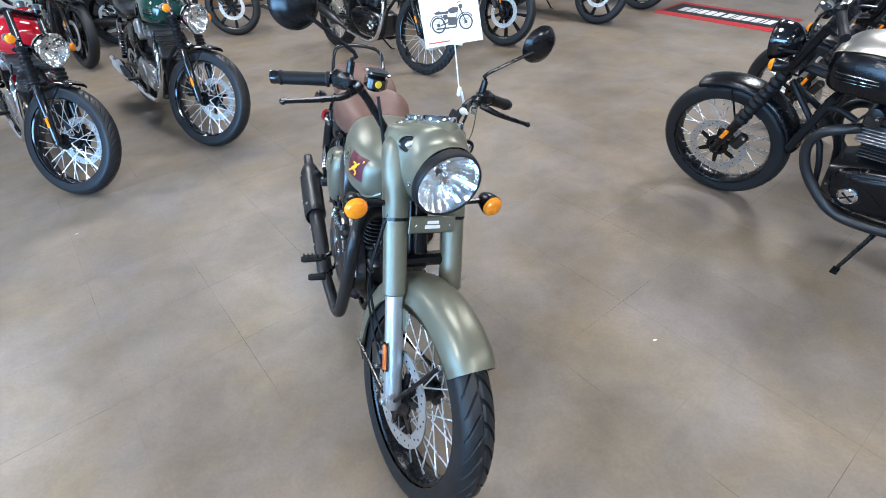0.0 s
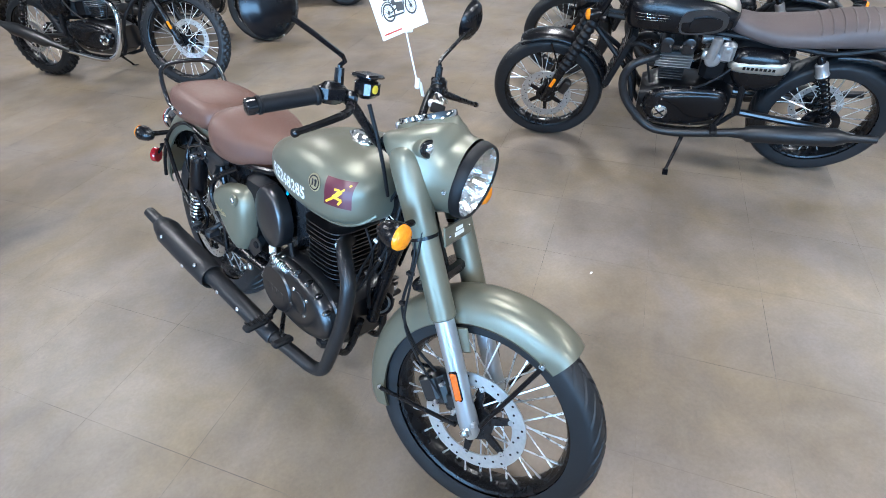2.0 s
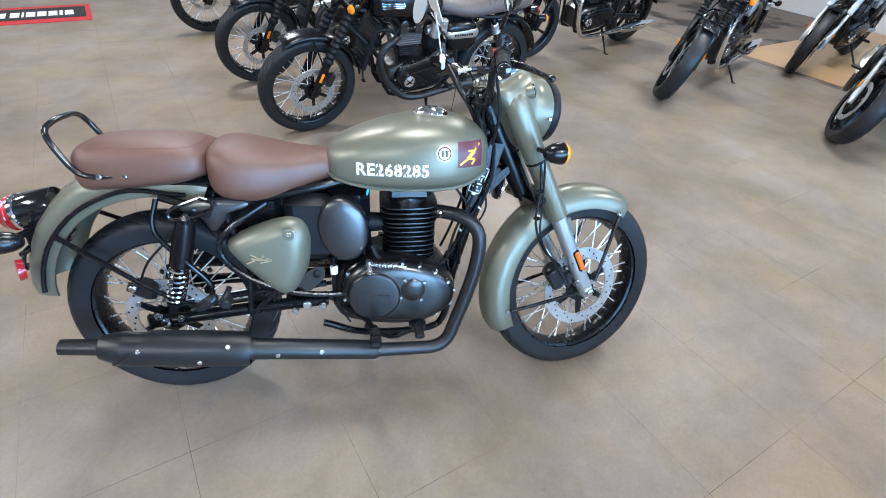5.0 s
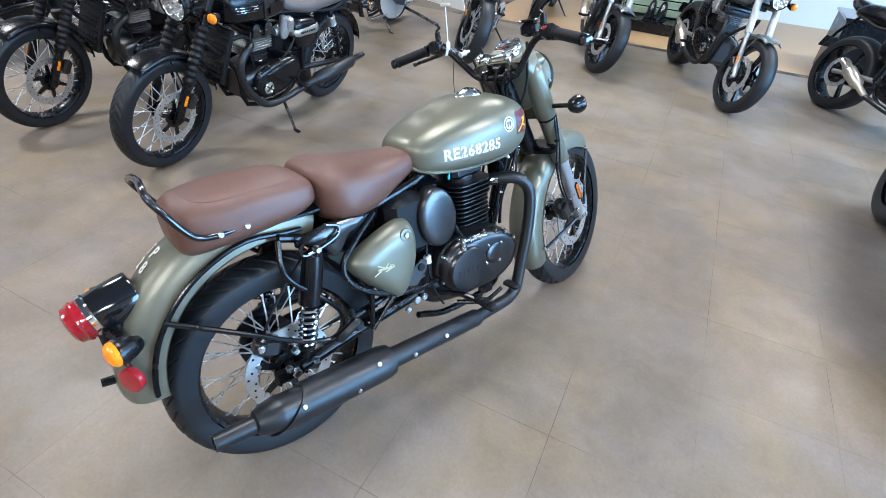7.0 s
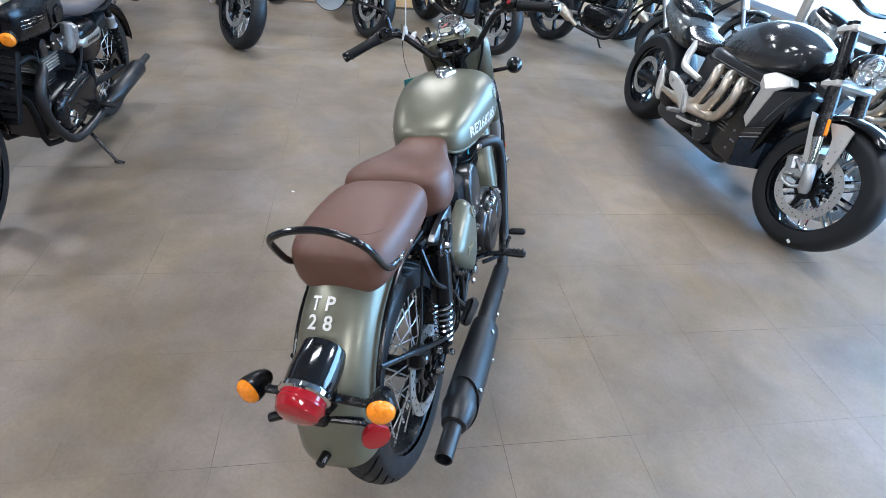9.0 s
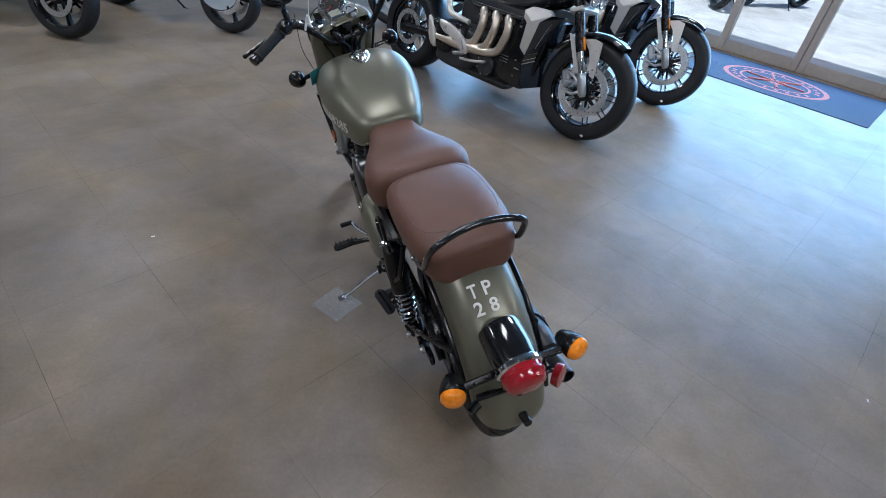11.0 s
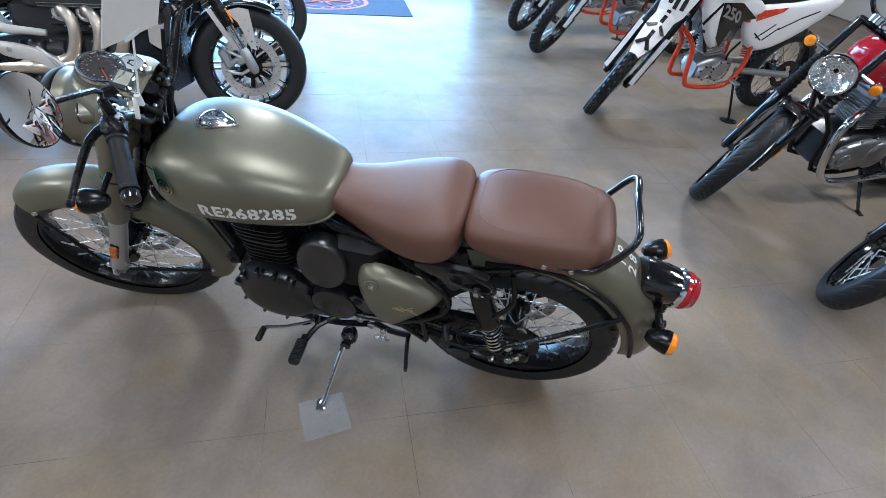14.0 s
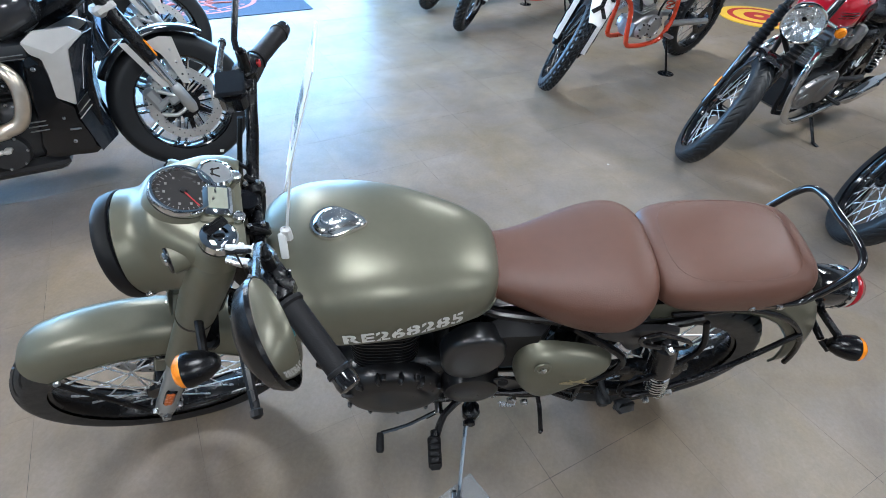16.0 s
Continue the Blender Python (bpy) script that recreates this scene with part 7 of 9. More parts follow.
        for a in (radians(46), radians(134)):
            bm = bm_new()
            tube(bm, [V(x, (w + 0.006) * math.copysign(abs(math.cos(a)) ** (2 / 2.3), math.cos(a)), zw + (t - zw + 0.005) * math.sin(a) ** (2 / 2.3)) for x, w, t, b, zw in dd[2:-2]], 0.0022, 5, 1)
            part("pinstripe", bm, GOLD, tk, "thin gold pinstripe")
    if badge:
        for s in (-1, 1):
            bm = bm_new()
            for z, x0, r_ in ((0.846, 0.862, 0.0026), (0.857, 0.845, 0.0038), (0.869, 0.850, 0.0026)):
                tube(bm, [V(x * k, s * (on_side(dd, x * k, z, 2.3, 3.0) + 0.0022), z + 0.10 * (x - 0.85) * (z - 0.857) * 20) for x in np.linspace(x0, 1.005 if cooled else 0.985, 7)], [r_ * 0.5] + [r_] * 5 + [r_ * 0.5], 6, 1)
            part("tank_badge", bm, CHROME, tk)["kind"] = "stuff"
            bm = bm_new()
            loop = []
            for q in range(20):
                a = 2 * math.pi * q / 20
                x, z = 0.690 * k + 0.110 * math.copysign(abs(math.cos(a)) ** 0.6, math.cos(a)), 0.836 + (0.058 + 0.012 * math.cos(a)) * math.copysign(abs(math.sin(a)) ** 0.7, math.sin(a))
                loop.append((x, z))
            rings_to_faces(bm, [[V(x, s * (on_side(dd, x, z, 2.3, 3.0) + o_), z) for x, z in loop] for o_ in (-0.004, 0.006)])
            kp = part("knee_pad", bm, SATINPANEL if cooled else GRIP, tk)
            bm = bm_new()
            inner = [(0.690 * k + (x - 0.690 * k) * 0.66 - 0.012, 0.830 + (z - 0.836) * 0.56) for x, z in loop]
            rings_to_faces(bm, [[V(x, s * (on_side(dd, x, z, 2.3, 3.0) + o_), z) for x, z in inner] for o_ in (0.003, 0.009)])
            part("pad_centre", bm, SATIN, kp)
    bm = bm_new()
    lathe(bm, [(-0.01, 0.033), (0.010, 0.033), (0.014, 0.028), (0.015, 0.01)], (0.80 * k, 0, zt - 0.008), (0.05, 0, 1), 20)
    part("filler_cap", bm, CHROME, tk)
    # seat
    ls = low_seat
    bm = bm_new()
    if pillion:
        rows = [(-0.22, 0.03, 0.81, 0.775, 0.79), (-0.20, 0.085, 0.845, 0.75, 0.785), (-0.10, 0.115, 0.872, 0.735, 0.79), (0.05, 0.13, 0.868, 0.73, 0.79), (0.20, 0.135, 0.835, 0.72, 0.775), (0.34, 0.13, 0.818, 0.715, 0.77), (0.45, 0.10, 0.825, 0.735, 0.78), (0.535, 0.07, 0.845, 0.76, 0.80), (0.555, 0.03, 0.84, 0.785, 0.81)]
    else:
        rows = [(-0.05, 0.03, 0.80, 0.76, 0.78), (-0.03, 0.09, 0.83, 0.74, 0.78), (0.08, 0.135, 0.845, 0.72, 0.775), (0.25, 0.14, 0.80, 0.70, 0.75), (0.40, 0.11, 0.80, 0.71, 0.76), (0.535, 0.07, 0.845, 0.75, 0.80), (0.555, 0.03, 0.84, 0.785, 0.81)]
    hull(bm, [(x * k, w, t - ls * (1 - max(0, x)), b - ls, zw - ls * (1 - max(0, x))) for x, w, t, b, zw in rows], 2.8, 2.6, 28, 4)
    st_ = part("seat", bm, seat, bike, sharp=60)
    if seat is BROWN_GREY:  # stitched ribs over the rear half
        sd_ = sections([(x * k, w, t - ls * (1 - max(0, x)), b - ls, zw - ls * (1 - max(0, x))) for x, w, t, b, zw in rows], 4)
        for q in range(9):
            x = (-0.15 + 0.042 * q) * k
            w, tt, zw = (np.interp(x, sd_[:, 0], sd_[:, c_]) for c_ in (1, 2, 4))
            bm = bm_new()
            tube(bm, [V(x, w * 0.93 * f, zw + (tt - zw) * (1 - abs(0.93 * f) ** 2.8) ** (1 / 2.8) + 0.0005) for f in (-1, -0.9, -0.7, -0.4, 0, 0.4, 0.7, 0.9, 1)], 0.0035, 6, 1)
            part("seat_rib", bm, seat, st_)
    # rear guard and tail lamp
    if tail:
        me = fender_mesh("rear_mudguard", (0, 0, rr), rr + 0.02, rr + 0.055, wr * 0.5 + 0.014, -10, 78, guard, 24)
        part("rear_mudguard", me, None, bike)
        bm = bm_new()
        lathe(bm, [(-0.05, 0.03), (0, 0.038), (0.012, 0.038)], (-0.31 * k, 0, 0.70 - ls), (-1, 0, -0.1), 18)
        tl = part("tail_lamp", bm, GLOSS, bike)
        bm = bm_new()
        lathe(bm, [(0.010, 0.036), (0.03, 0.032), (0.035, 0.012)], (-0.31 * k, 0, 0.70 - ls), (-1, 0, -0.1), 18)
        part("red_lens", bm, REDLENS, tl)
    else:
        bm = bm_new()
        hull(bm, [(-0.33, 0.02, 0.86, 0.83, 0.845), (-0.30, 0.05, 0.885, 0.80, 0.845), (-0.10, 0.09, 0.86, 0.73, 0.80), (0.15, 0.11, 0.80, 0.70, 0.75)], 3, 3, 20, 3)
        tl = part("tail_unit", bm, tank, bike)
        bm = bm_new()
        box(bm, (-0.335, 0, 0.85), (0.02, 0.07, 0.03), None, 0.006)
        part("red_lens", bm, REDLENS, tl)
        bm = bm_new()
        tube(bm, [V(-0.18, 0, 0.78), V(-0.33, 0, 0.60), V(-0.36, 0, 0.52)], 0.014, 8, 2)
        box(bm, (-0.36, 0, 0.50), (0.01, 0.16, 0.10), Matrix.Rotation(radians(20), 4, "Y"), 0.003)
        part("plate_holder", bm, SATIN, bike)
    # frame, swinging arm, shocks
    fm = FRAMEBLACK
    for s in (-1, 1):
        bm = bm_new()
        tube(bm, [head + ax * 0.55 + V(0, s * 0.02, 0), V(0.80 * k, s * 0.05, 0.765), V(0.55 * k, s * 0.06, 0.755), V(0.30 * k, s * 0.09, 0.735), V(0.10, s * 0.11, 0.72), V(-0.10, s * 0.10, 0.76)], 0.014, 8, 3)
        tube(bm, [V(0.45 * k, s * 0.12, 0.70), V(0.42 * k, s * 0.13, 0.50), V(0.40 * k, s * 0.12, 0.36)], 0.016, 8, 2)
        tube(bm, [head + ax * 0.46, V(0.98 * k, s * 0.08, 0.50), V(0.90 * k, s * 0.09, 0.24), V(0.55 * k, s * 0.10, 0.22), V(0.40 * k, s * 0.11, 0.36)], 0.014, 8, 3)
        if trellis:
            b2 = bm_new()
            tube(b2, [V(0.60 * k, s * 0.13, 0.80), V(0.30 * k, s * 0.13, 0.74), V(0.10, s * 0.11, 0.80)], 0.015, 8, 1)
            tube(b2, [V(0.60 * k, s * 0.13, 0.80), V(0.54 * k, s * 0.14, 0.62), V(0.44 * k, s * 0.135, 0.77), V(0.38 * k, s * 0.135, 0.62), V(0.30 * k, s * 0.13, 0.74)], 0.013, 8, 1)
            part("frame_trellis", b2, trellis, bike, "dark red frame tubes under the seat")
        part("frame_rail", bm, fm, bike)
        bm = bm_new()
        tube(bm, [V(0.42 * k, s * 0.10, 0.36), V(0.2, s * 0.115, 0.345), V(-0.02, s * 0.125, rr)], 0.019, 10, 2)
        part("swing_arm", bm, ENGINE if not inv else ALLOY, bike)
        if not inv:
            p0, p1 = V(0.15, s * 0.145, 0.71), V(0.0, s * 0.145, 0.385)
            bm = bm_new()
            lathe(bm, [(-0.012, 0.010), (0.0, 0.016), (0.03, 0.018), (0.095, 0.012), (0.33, 0.012), (0.335, 0.02), (0.36, 0.02)], p0, p1 - p0, 12)
            sh = part("shock_absorber", bm, DEEP, bike)
            bm = bm_new()
            lathe(bm, [(0.022, 0.020), (0.028, 0.027), (0.082, 0.027), (0.088, 0.031), (0.094, 0.028)], p0, p1 - p0, 16)
            part("shock_body", bm, ALLOY if engine is ENGINE else CHROME, sh)
            bm = bm_new()
            coil(bm, p0 + (p1 - p0) * 0.25, p0 + (p1 - p0) * 0.92, 0.024, 9, 0.0045, 10)
            part("spring", bm, SATIN if engine is ENGINE else CHROME, sh)
        bm = bm_new()
        pillow(bm, [(0.25 * k, 0.56), (0.27 * k, 0.69), (0.40 * k, 0.715), (0.50 * k, 0.70), (0.51 * k, 0.60), (0.44 * k, 0.50), (0.33 * k, 0.50)], s * 0.09, s * 0.148, 4, 3, 0.4)
        sp_ = part("side_panel", bm, SATIN, bike, sharp=60)
        if panel:
            bm = bm_new()
            pillow(bm, [(0.258 * k, 0.605), (0.262 * k, 0.665), (0.38 * k, 0.668), (0.508 * k, 0.655), (0.508 * k, 0.606), (0.38 * k, 0.600)], s * 0.10, s * 0.152, 4, 3, 0.3)
            part("panel_band", bm, panel, sp_, "metallic band across the side panel", sharp=60)
            bm = bm_new()
            for q in range(8):
                box(bm, (0.32 * k + 0.019 * q, s * 0.1528, 0.634), (0.012, 0.0015, 0.014))
            part("panel_lettering", bm, SATIN, sp_)
        bm = bm_new()
        box(bm, (0.50 * k, s * 0.22, 0.31), (0.035, 0.09, 0.024), None, 0.008)
        tube(bm, [V(0.50 * k, s * 0.18, 0.31), V(0.46 * k, s * 0.11, 0.34)], 0.011, 6, 1)
        part("rider_peg", bm, GRIP, bike)
    # engine
    bm = bm_new()
    hull(bm, [(0.45 * k, 0.10, 0.45, 0.30, 0.38), (0.50 * k, 0.130, 0.475, 0.25, 0.38), (0.65 * k, 0.138, 0.485, 0.225, 0.37), (0.82 * k, 0.135, 0.475, 0.225, 0.37), (0.91 * k, 0.11, 0.44, 0.27, 0.37)], 4, 4, 24, 3)
    en = part("engine", bm, ENGINE, bike)
    bm = bm_new()  # dark battery box and intake that fill the frame
    box(bm, (0.385 * k, 0, 0.60), (0.25 * k, 0.165, 0.25), None, 0.03)
    box(bm, (0.565 * k, 0, 0.585), (0.14 * k, 0.12, 0.20), None, 0.03)
    part("airbox", bm, FRAMEBLACK, bike)
    if cooled:  # upright radiator between the down tubes
        bm = bm_new()
        box(bm, (1.045 * k, 0, 0.585), (0.034, 0.20, 0.32), Matrix.Rotation(radians(-20), 4, "Y"), 0.006)
        rd_ = part("radiator", bm, GRIP, bike, "slim black radiator")
        for q in range(9):
            bm = bm_new()
            box(bm, (1.064 * k - 0.0110 * (q - 4), 0, 0.590 + 0.031 * (q - 4)), (0.006, 0.185, 0.005), Matrix.Rotation(radians(-20), 4, "Y"), 0.001)
            part("radiator_fin", bm, SATIN, rd_)
        for s in (-1, 1):
            bm = bm_new()
            tube(bm, [V(1.02 * k, s * 0.085, 0.68), V(0.95 * k, s * 0.11, 0.70), V(0.88 * k, s * 0.10, 0.665)], 0.013, 10, 3)
            part("coolant_hose", bm, GRIP, rd_)
    cx = (0.775 if cooled else 0.735) * k  # the cylinders stand here
    for q in range(12):
        bm = bm_new()
        z = 0.512 + 0.0150 * q
        wide = 4 < q < 10
        box(bm, (cx, 0, z), (0.175 if wide and cooled else 0.124 + 0.012 * (q > 5), 0.22 if wide else 0.19, 0.0055), None, 0.0025)
        part("cooling_fin", bm, engine if engine is not ENGINE else (ALLOY if wide else FIN), en)
    bm = bm_new()
    box(bm, (cx, 0, 0.60), (0.100, 0.15, 0.22), None, 0.02)
    box(bm, (cx, 0, 0.692), (0.18, 0.21, 0.050), None, 0.015)
    for dx in (-0.052, 0.052):
        lathe(bm, [(-0.122, 0.012), (-0.116, 0.030), (0.116, 0.030), (0.122, 0.012)], (cx + dx, 0, 0.716), (0, 1, 0), 16)
        for sy in (-1, 1):
            box(bm, (cx + dx, sy * 0.110, 0.690), (0.062, 0.022, 0.055), None, 0.006)
    part("cylinder_block", bm, engine, en)
    for s in (-1, 1):
        bm = bm_new()
        rise = 0.024 if cooled else 0.0  # deeper cover on the large twins
        pillow(bm, [(0.462 * k, 0.405), (0.50 * k, 0.468 + rise), (0.62 * k, 0.478 + rise), (0.74 * k, 0.465 + rise), (0.85 * k, 0.430 + rise), (0.885 * k, 0.375), (0.85 * k, 0.300), (0.76 * k, 0.264), (0.60 * k, 0.285), (0.50 * k, 0.330)], s * 0.13, s * 0.168, 6, 4, 0.26)
        cc = part("crankcase_cover", bm, SATIN if engine is ENGINE else engine, en, sharp=60)
        bm = bm_new()
        lathe(bm, [(0.150, 0.042), (0.172, 0.041), (0.175, 0.037), (0.172, 0.034), (0.176, 0.022), (0.178, 0.004)], ((0.785 if cooled else 0.82) * k, 0, 0.350), (0, s, 0), 28)
        rb = part("round_badge", bm, CHROME if engine is ENGINE else engine, cc)
        bm = bm_new()
        for a in (35, 145):
            box(bm, ((0.785 if cooled else 0.82) * k, s * 0.177, 0.350), (0.058, 0.004, 0.009), Matrix.Rotation(radians(a), 4, "Y"), 0.001)
        part("badge_cross", bm, SATIN if engine is ENGINE else engine, rb)
        bm = bm_new()
        for x, z in ((0.475, 0.43), (0.55, 0.478 + rise), (0.66, 0.478 + rise), (0.76, 0.460 + rise), (0.85, 0.430 + rise), (0.885, 0.365), (0.83, 0.286), (0.74, 0.266), (0.61, 0.284), (0.51, 0.328)):
            bolt(bm, V(x * k, s * 0.140, z), (0, s, 0), 0.0065, 0.012)
        part("cover_bolts", bm, STEEL, cc)
        bm = bm_new()  # raised clutch dome, drawn out to a crease
        if engine is ENGINE:
            pillow(bm, [(0.475 * k, 0.41), (0.52 * k, 0.455 + rise), (0.63 * k, 0.455 + rise), (0.73 * k, 0.440 + rise), (0.815 * k, 0.415 + rise), (0.72 * k, 0.395), (0.64 * k, 0.335), (0.53 * k, 0.335)], s * 0.160, s * 0.178, 5, 4, 0.5)
        else:
            lathe(bm, [(0.14, 0.092), (0.168, 0.088), (0.178, 0.074), (0.181, 0.05), (0.182, 0.012)], (0.60 * k, 0, 0.375), (0, s, 0), 28)
        part("clutch_cover", bm, SATIN if engine is ENGINE else engine, cc, sharp=60)
        bm = bm_new()
        tube(bm, [V(0.68 * k, s * 0.135, 0.475), V(0.60 * k, s * 0.15, 0.53), V(0.52 * k, s * 0.14, 0.60), V(0.47 * k, s * 0.12, 0.68)], 0.007, 6, 3)
        tube(bm, [V(0.86 * k, s * 0.10, 0.70), V(0.90 * k, s * 0.12, 0.62), V(0.87 * k, s * 0.13, 0.50)], 0.006, 6, 3)
        part("hoses", bm, GRIP, en)
        bm = bm_new()
        for q in range(4):
            bolt(bm, V((0.66 + 0.05 * q) * k, s * 0.122, 0.71), (0, s, 0), 0.008, 0.012)
        part("head_bolts", bm, STEEL, en)
        bm = bm_new()  # throttle bodies
        lathe(bm, [(0, 0.026), (0.05, 0.036), (0.085, 0.036), (0.09, 0.028), (0.13, 0.028)], (0.65 * k, s * 0.085, 0.66), (-1, s * 0.06, 0), 16)
        lathe(bm, [(0.07, 0.040), (0.135, 0.038), (0.142, 0.030), (0.143, 0.01)], (0.600 * k, 0, 0.655), (0, s, 0), 20)
        box(bm, (0.545 * k, s * 0.115, 0.695), (0.072, 0.055, 0.105), None, 0.016)
        lathe(bm, [(-0.05, 0.016), (-0.045, 0.026), (0.055, 0.024), (0.062, 0.012)], (0.607 * k, s * 0.125, 0.705), (-0.1, 0, 1), 16)
        bolt(bm, V(0.545 * k, s * 0.143, 0.715), (0, s, 0), 0.016, 0.004)
        part("throttle_body", bm, ALLOY, en)
    # exhaust
    for s in ((-1, 1) if twin_pipe else (-1,)):
        bm = bm_new()
        if cooled:
            tube(bm, [V(0.84 * k, s * 0.07, 0.632), V(0.90 * k, s * 0.13, 0.635), V(0.975 * k, s * 0.15, 0.600), V(1.008 * k, s * 0.155, 0.520), V(0.98 * k, s * 0.16, 0.415), V(0.905 * k, s * 0.165, 0.315), V(0.815 * k, s * 0.17, 0.245), V(0.70 * k, s * 0.18, 0.236), V(0.54 * k, s * 0.19, 0.262), V(0.36 * k, s * 0.195, 0.295)], 0.0225, 14, 4)
        else:
            tube(bm, [V(0.82 * k, s * 0.06, 0.62), V(0.90 * k, s * 0.11, 0.625), V(0.975 * k, s * 0.135, 0.58), V(0.985 * k, s * 0.145, 0.48), V(0.94 * k, s * 0.155, 0.32), V(0.87 * k, s * 0.165, 0.225), V(0.75 * k, s * 0.18, 0.205), V(0.45 * k, s * 0.19, 0.225 + upswept * 0.2)], 0.021, 12, 4)
        eh = part("exhaust_header", bm, pipe, bike)
        bm = bm_new()
        p0, p1 = V(0.47 * k, s * 0.19, 0.225 + upswept * 0.2), V((0.13 if stub else -0.14) * k, s * 0.20, (0.30 if stub else 0.275) + upswept)
        if cooled:
            p0, p1 = V(0.42 * k, s * 0.195, 0.285), V(-0.17 * k, s * 0.205, 0.345)
        L = (p1 - p0).length
        lathe(bm, [(0, 0.022), (L * 0.12, 0.030), (L * 0.16, 0.046), (L * 0.80, 0.048), (L * 0.86, 0.034), (L * 0.90, 0.021), (L + 0.06, 0.019), (L + 0.06, 0.016)] if cooled else [(0, 0.022), (L * 0.28, 0.026), (L * 0.36, 0.048), (L * 0.80, 0.052), (L * 0.93, 0.034), (L, 0.024), (L + 0.06, 0.023), (L + 0.06, 0.018)], p0, p1 - p0, 20)
        part("silencer", bm, muffler, bike, sharp=40)
    if stand:
        bm = bm_new()
        foot = V((0.68 if cooled else 0.56) * k, 0.30, 0.30 * math.tan(radians(-lean)) + 0.012)
        hinge = V((0.62 if cooled else 0.52) * k, 0.12, 0.24)
        tube(bm, [hinge, (hinge + foot) / 2, foot], [0.013, 0.010, 0.009], 8, 1)
        box(bm, foot + V(0, 0.015, -0.004), (0.03, 0.05, 0.008), Matrix.Rotation(radians(lean), 4, "X"), 0.002)
        part("side_stand", bm, SATIN, bike)
    return bike


def at(front, heading, wb):
    """The pose of a machine whose front tyre stands at the place given."""
    h = radians(heading)
    return pose(front[0] - wb * math.cos(h), front[1] - wb * math.sin(h), 0, 0, 0, heading)


def rocket(m, label, steer=0.0, tank=ROCKTANK):
    """A very large three-cylinder roadster with side-exit headers."""
    bike = thing("motorcycle", label, "motorcycle", m @ pose(0, 0, 0, -8, 0, 0), "motorcycles on show")
    ra = radians(24)
    ax = V(-math.sin(ra), 0, math.cos(ra))
    FA = V(1.74, 0, 0.345)
    head = FA - V(math.cos(ra), 0, math.sin(ra)) * 0.045
    S = axis_turn(head, ax, steer)

    def sp(name, bm, material, label="", parent=None, sharp=40):
        bm.transform(S)
        return part(name, bm, material, parent or bike, label, sharp=sharp)
    wheel(bike, Matrix.Translation((0, 0, 0.33)), 0.33, 0.235, 0.215, "cast", "", ((-0.125, 0.14),), rim=GLOSS, spokes=10)
    fw = wheel(bike, S @ Matrix.Translation(FA), 0.345, 0.152, 0.236, "mag", "", ((-0.085, 0.176), (0.085, 0.176)), rim=GLOSS, spokes=10)
    bm = bm_new()
    box(bm, (0.105, -0.0735, -0.285), (0.022, 0.006, 0.016), Matrix.Rotation(radians(20), 4, "Y"), 0.001)
    part("tyre_mark", bm, CARD, fw, "small white paint mark")
    for s in (-1, 1):
        o = FA + V(0.012, s * 0.125, 0)
        bm = bm_new()
        lathe(bm, [(-0.035, 0.018), (-0.01, 0.030), (0.10, 0.030), (0.12, 0.024)], o, ax, 18)
        box(bm, o + V(-0.045, 0, 0.05), (0.10, 0.03, 0.05), Matrix.Rotation(-ra, 4, "Y"), 0.01)
        sp("fork_foot", bm, SILVER)
        bm = bm_new()
        lathe(bm, [(0.10, 0.022), (0.26, 0.022), (0.265, 0.022)], o, ax, 16)
        sp("fork_tube", bm, CHROME)
        bm = bm_new()
        lathe(bm, [(0.26, 0.032), (0.28, 0.033), (0.80, 0.033), (0.82, 0.028)], o, ax, 18)
        sp("fork_leg", bm, SATIN)
        bm = bm_new()
        box(bm, o + ax * 0.32 + V(0.032, s * 0.01, 0), (0.012, 0.024, 0.085), Matrix.Rotation(-ra, 4, "Y"), 0.005)
        sp("reflector", bm, AMBER)
        bm = bm_new()  # radial caliper
        box(bm, FA + V(-0.135, s * 0.09, 0.05), (0.055, 0.075, 0.12), Matrix.Rotation(radians(-25), 4, "Y"), 0.012)
        box(bm, FA + V(-0.09, s * 0.122, 0.04), (0.09, 0.016, 0.03), Matrix.Rotation(radians(-25), 4, "Y"), 0.006)
        sp("brake_caliper", bm, SILVER)
        bm = bm_new()
        tube(bm, [FA + V(0.0, s * 0.128, 0.0), FA + V(-0.06, s * 0.128, -0.035), FA + V(-0.13, s * 0.122, -0.02)], 0.010, 8, 2)
        tube(bm, [FA + V(0.0, s * 0.128, 0.01), FA + V(-0.05, s * 0.130, 0.06), FA + V(-0.12, s * 0.125, 0.095)], 0.010, 8, 2)
        sp("caliper_arm", bm, SILVER)
        bm = bm_new()  # silver plate that carries the mudguard
        rings_to_faces(bm, [[FA + V(x, s * y, z) for x, z in ((-0.105, 0.315), (-0.03, 0.335), (0.025, 0.325), (0.040, 0.20), (0.045, 0.10), (0.012, 0.11), (-0.02, 0.20), (-0.045, 0.255))] for y in (0.098, 0.107)])
        gp = sp("guard_plate", bm, SILVERPAINT)
        bm = bm_new()
        for x, z in ((0.0, 0.27), (0.012, 0.21), (0.022, 0.15)):
            bolt(bm, FA + V(x, s * 0.106, z), (0, s, 0), 0.006, 0.004)
        sp("plate_bolt", bm, STEEL, parent=gp)["kind"] = "stuff"
        bm = bm_new()  # brace behind the fork leg
        rings_to_faces(bm, [[FA + V(x + dx, s * (0.118 + dy), z) for dx, dy in ((-0.016, -0.008), (0.016, -0.008), (0.016, 0.012), (-0.016, 0.012))] for x, z in ((-0.195, 0.325), (-0.125, 0.20), (-0.072, 0.105))])
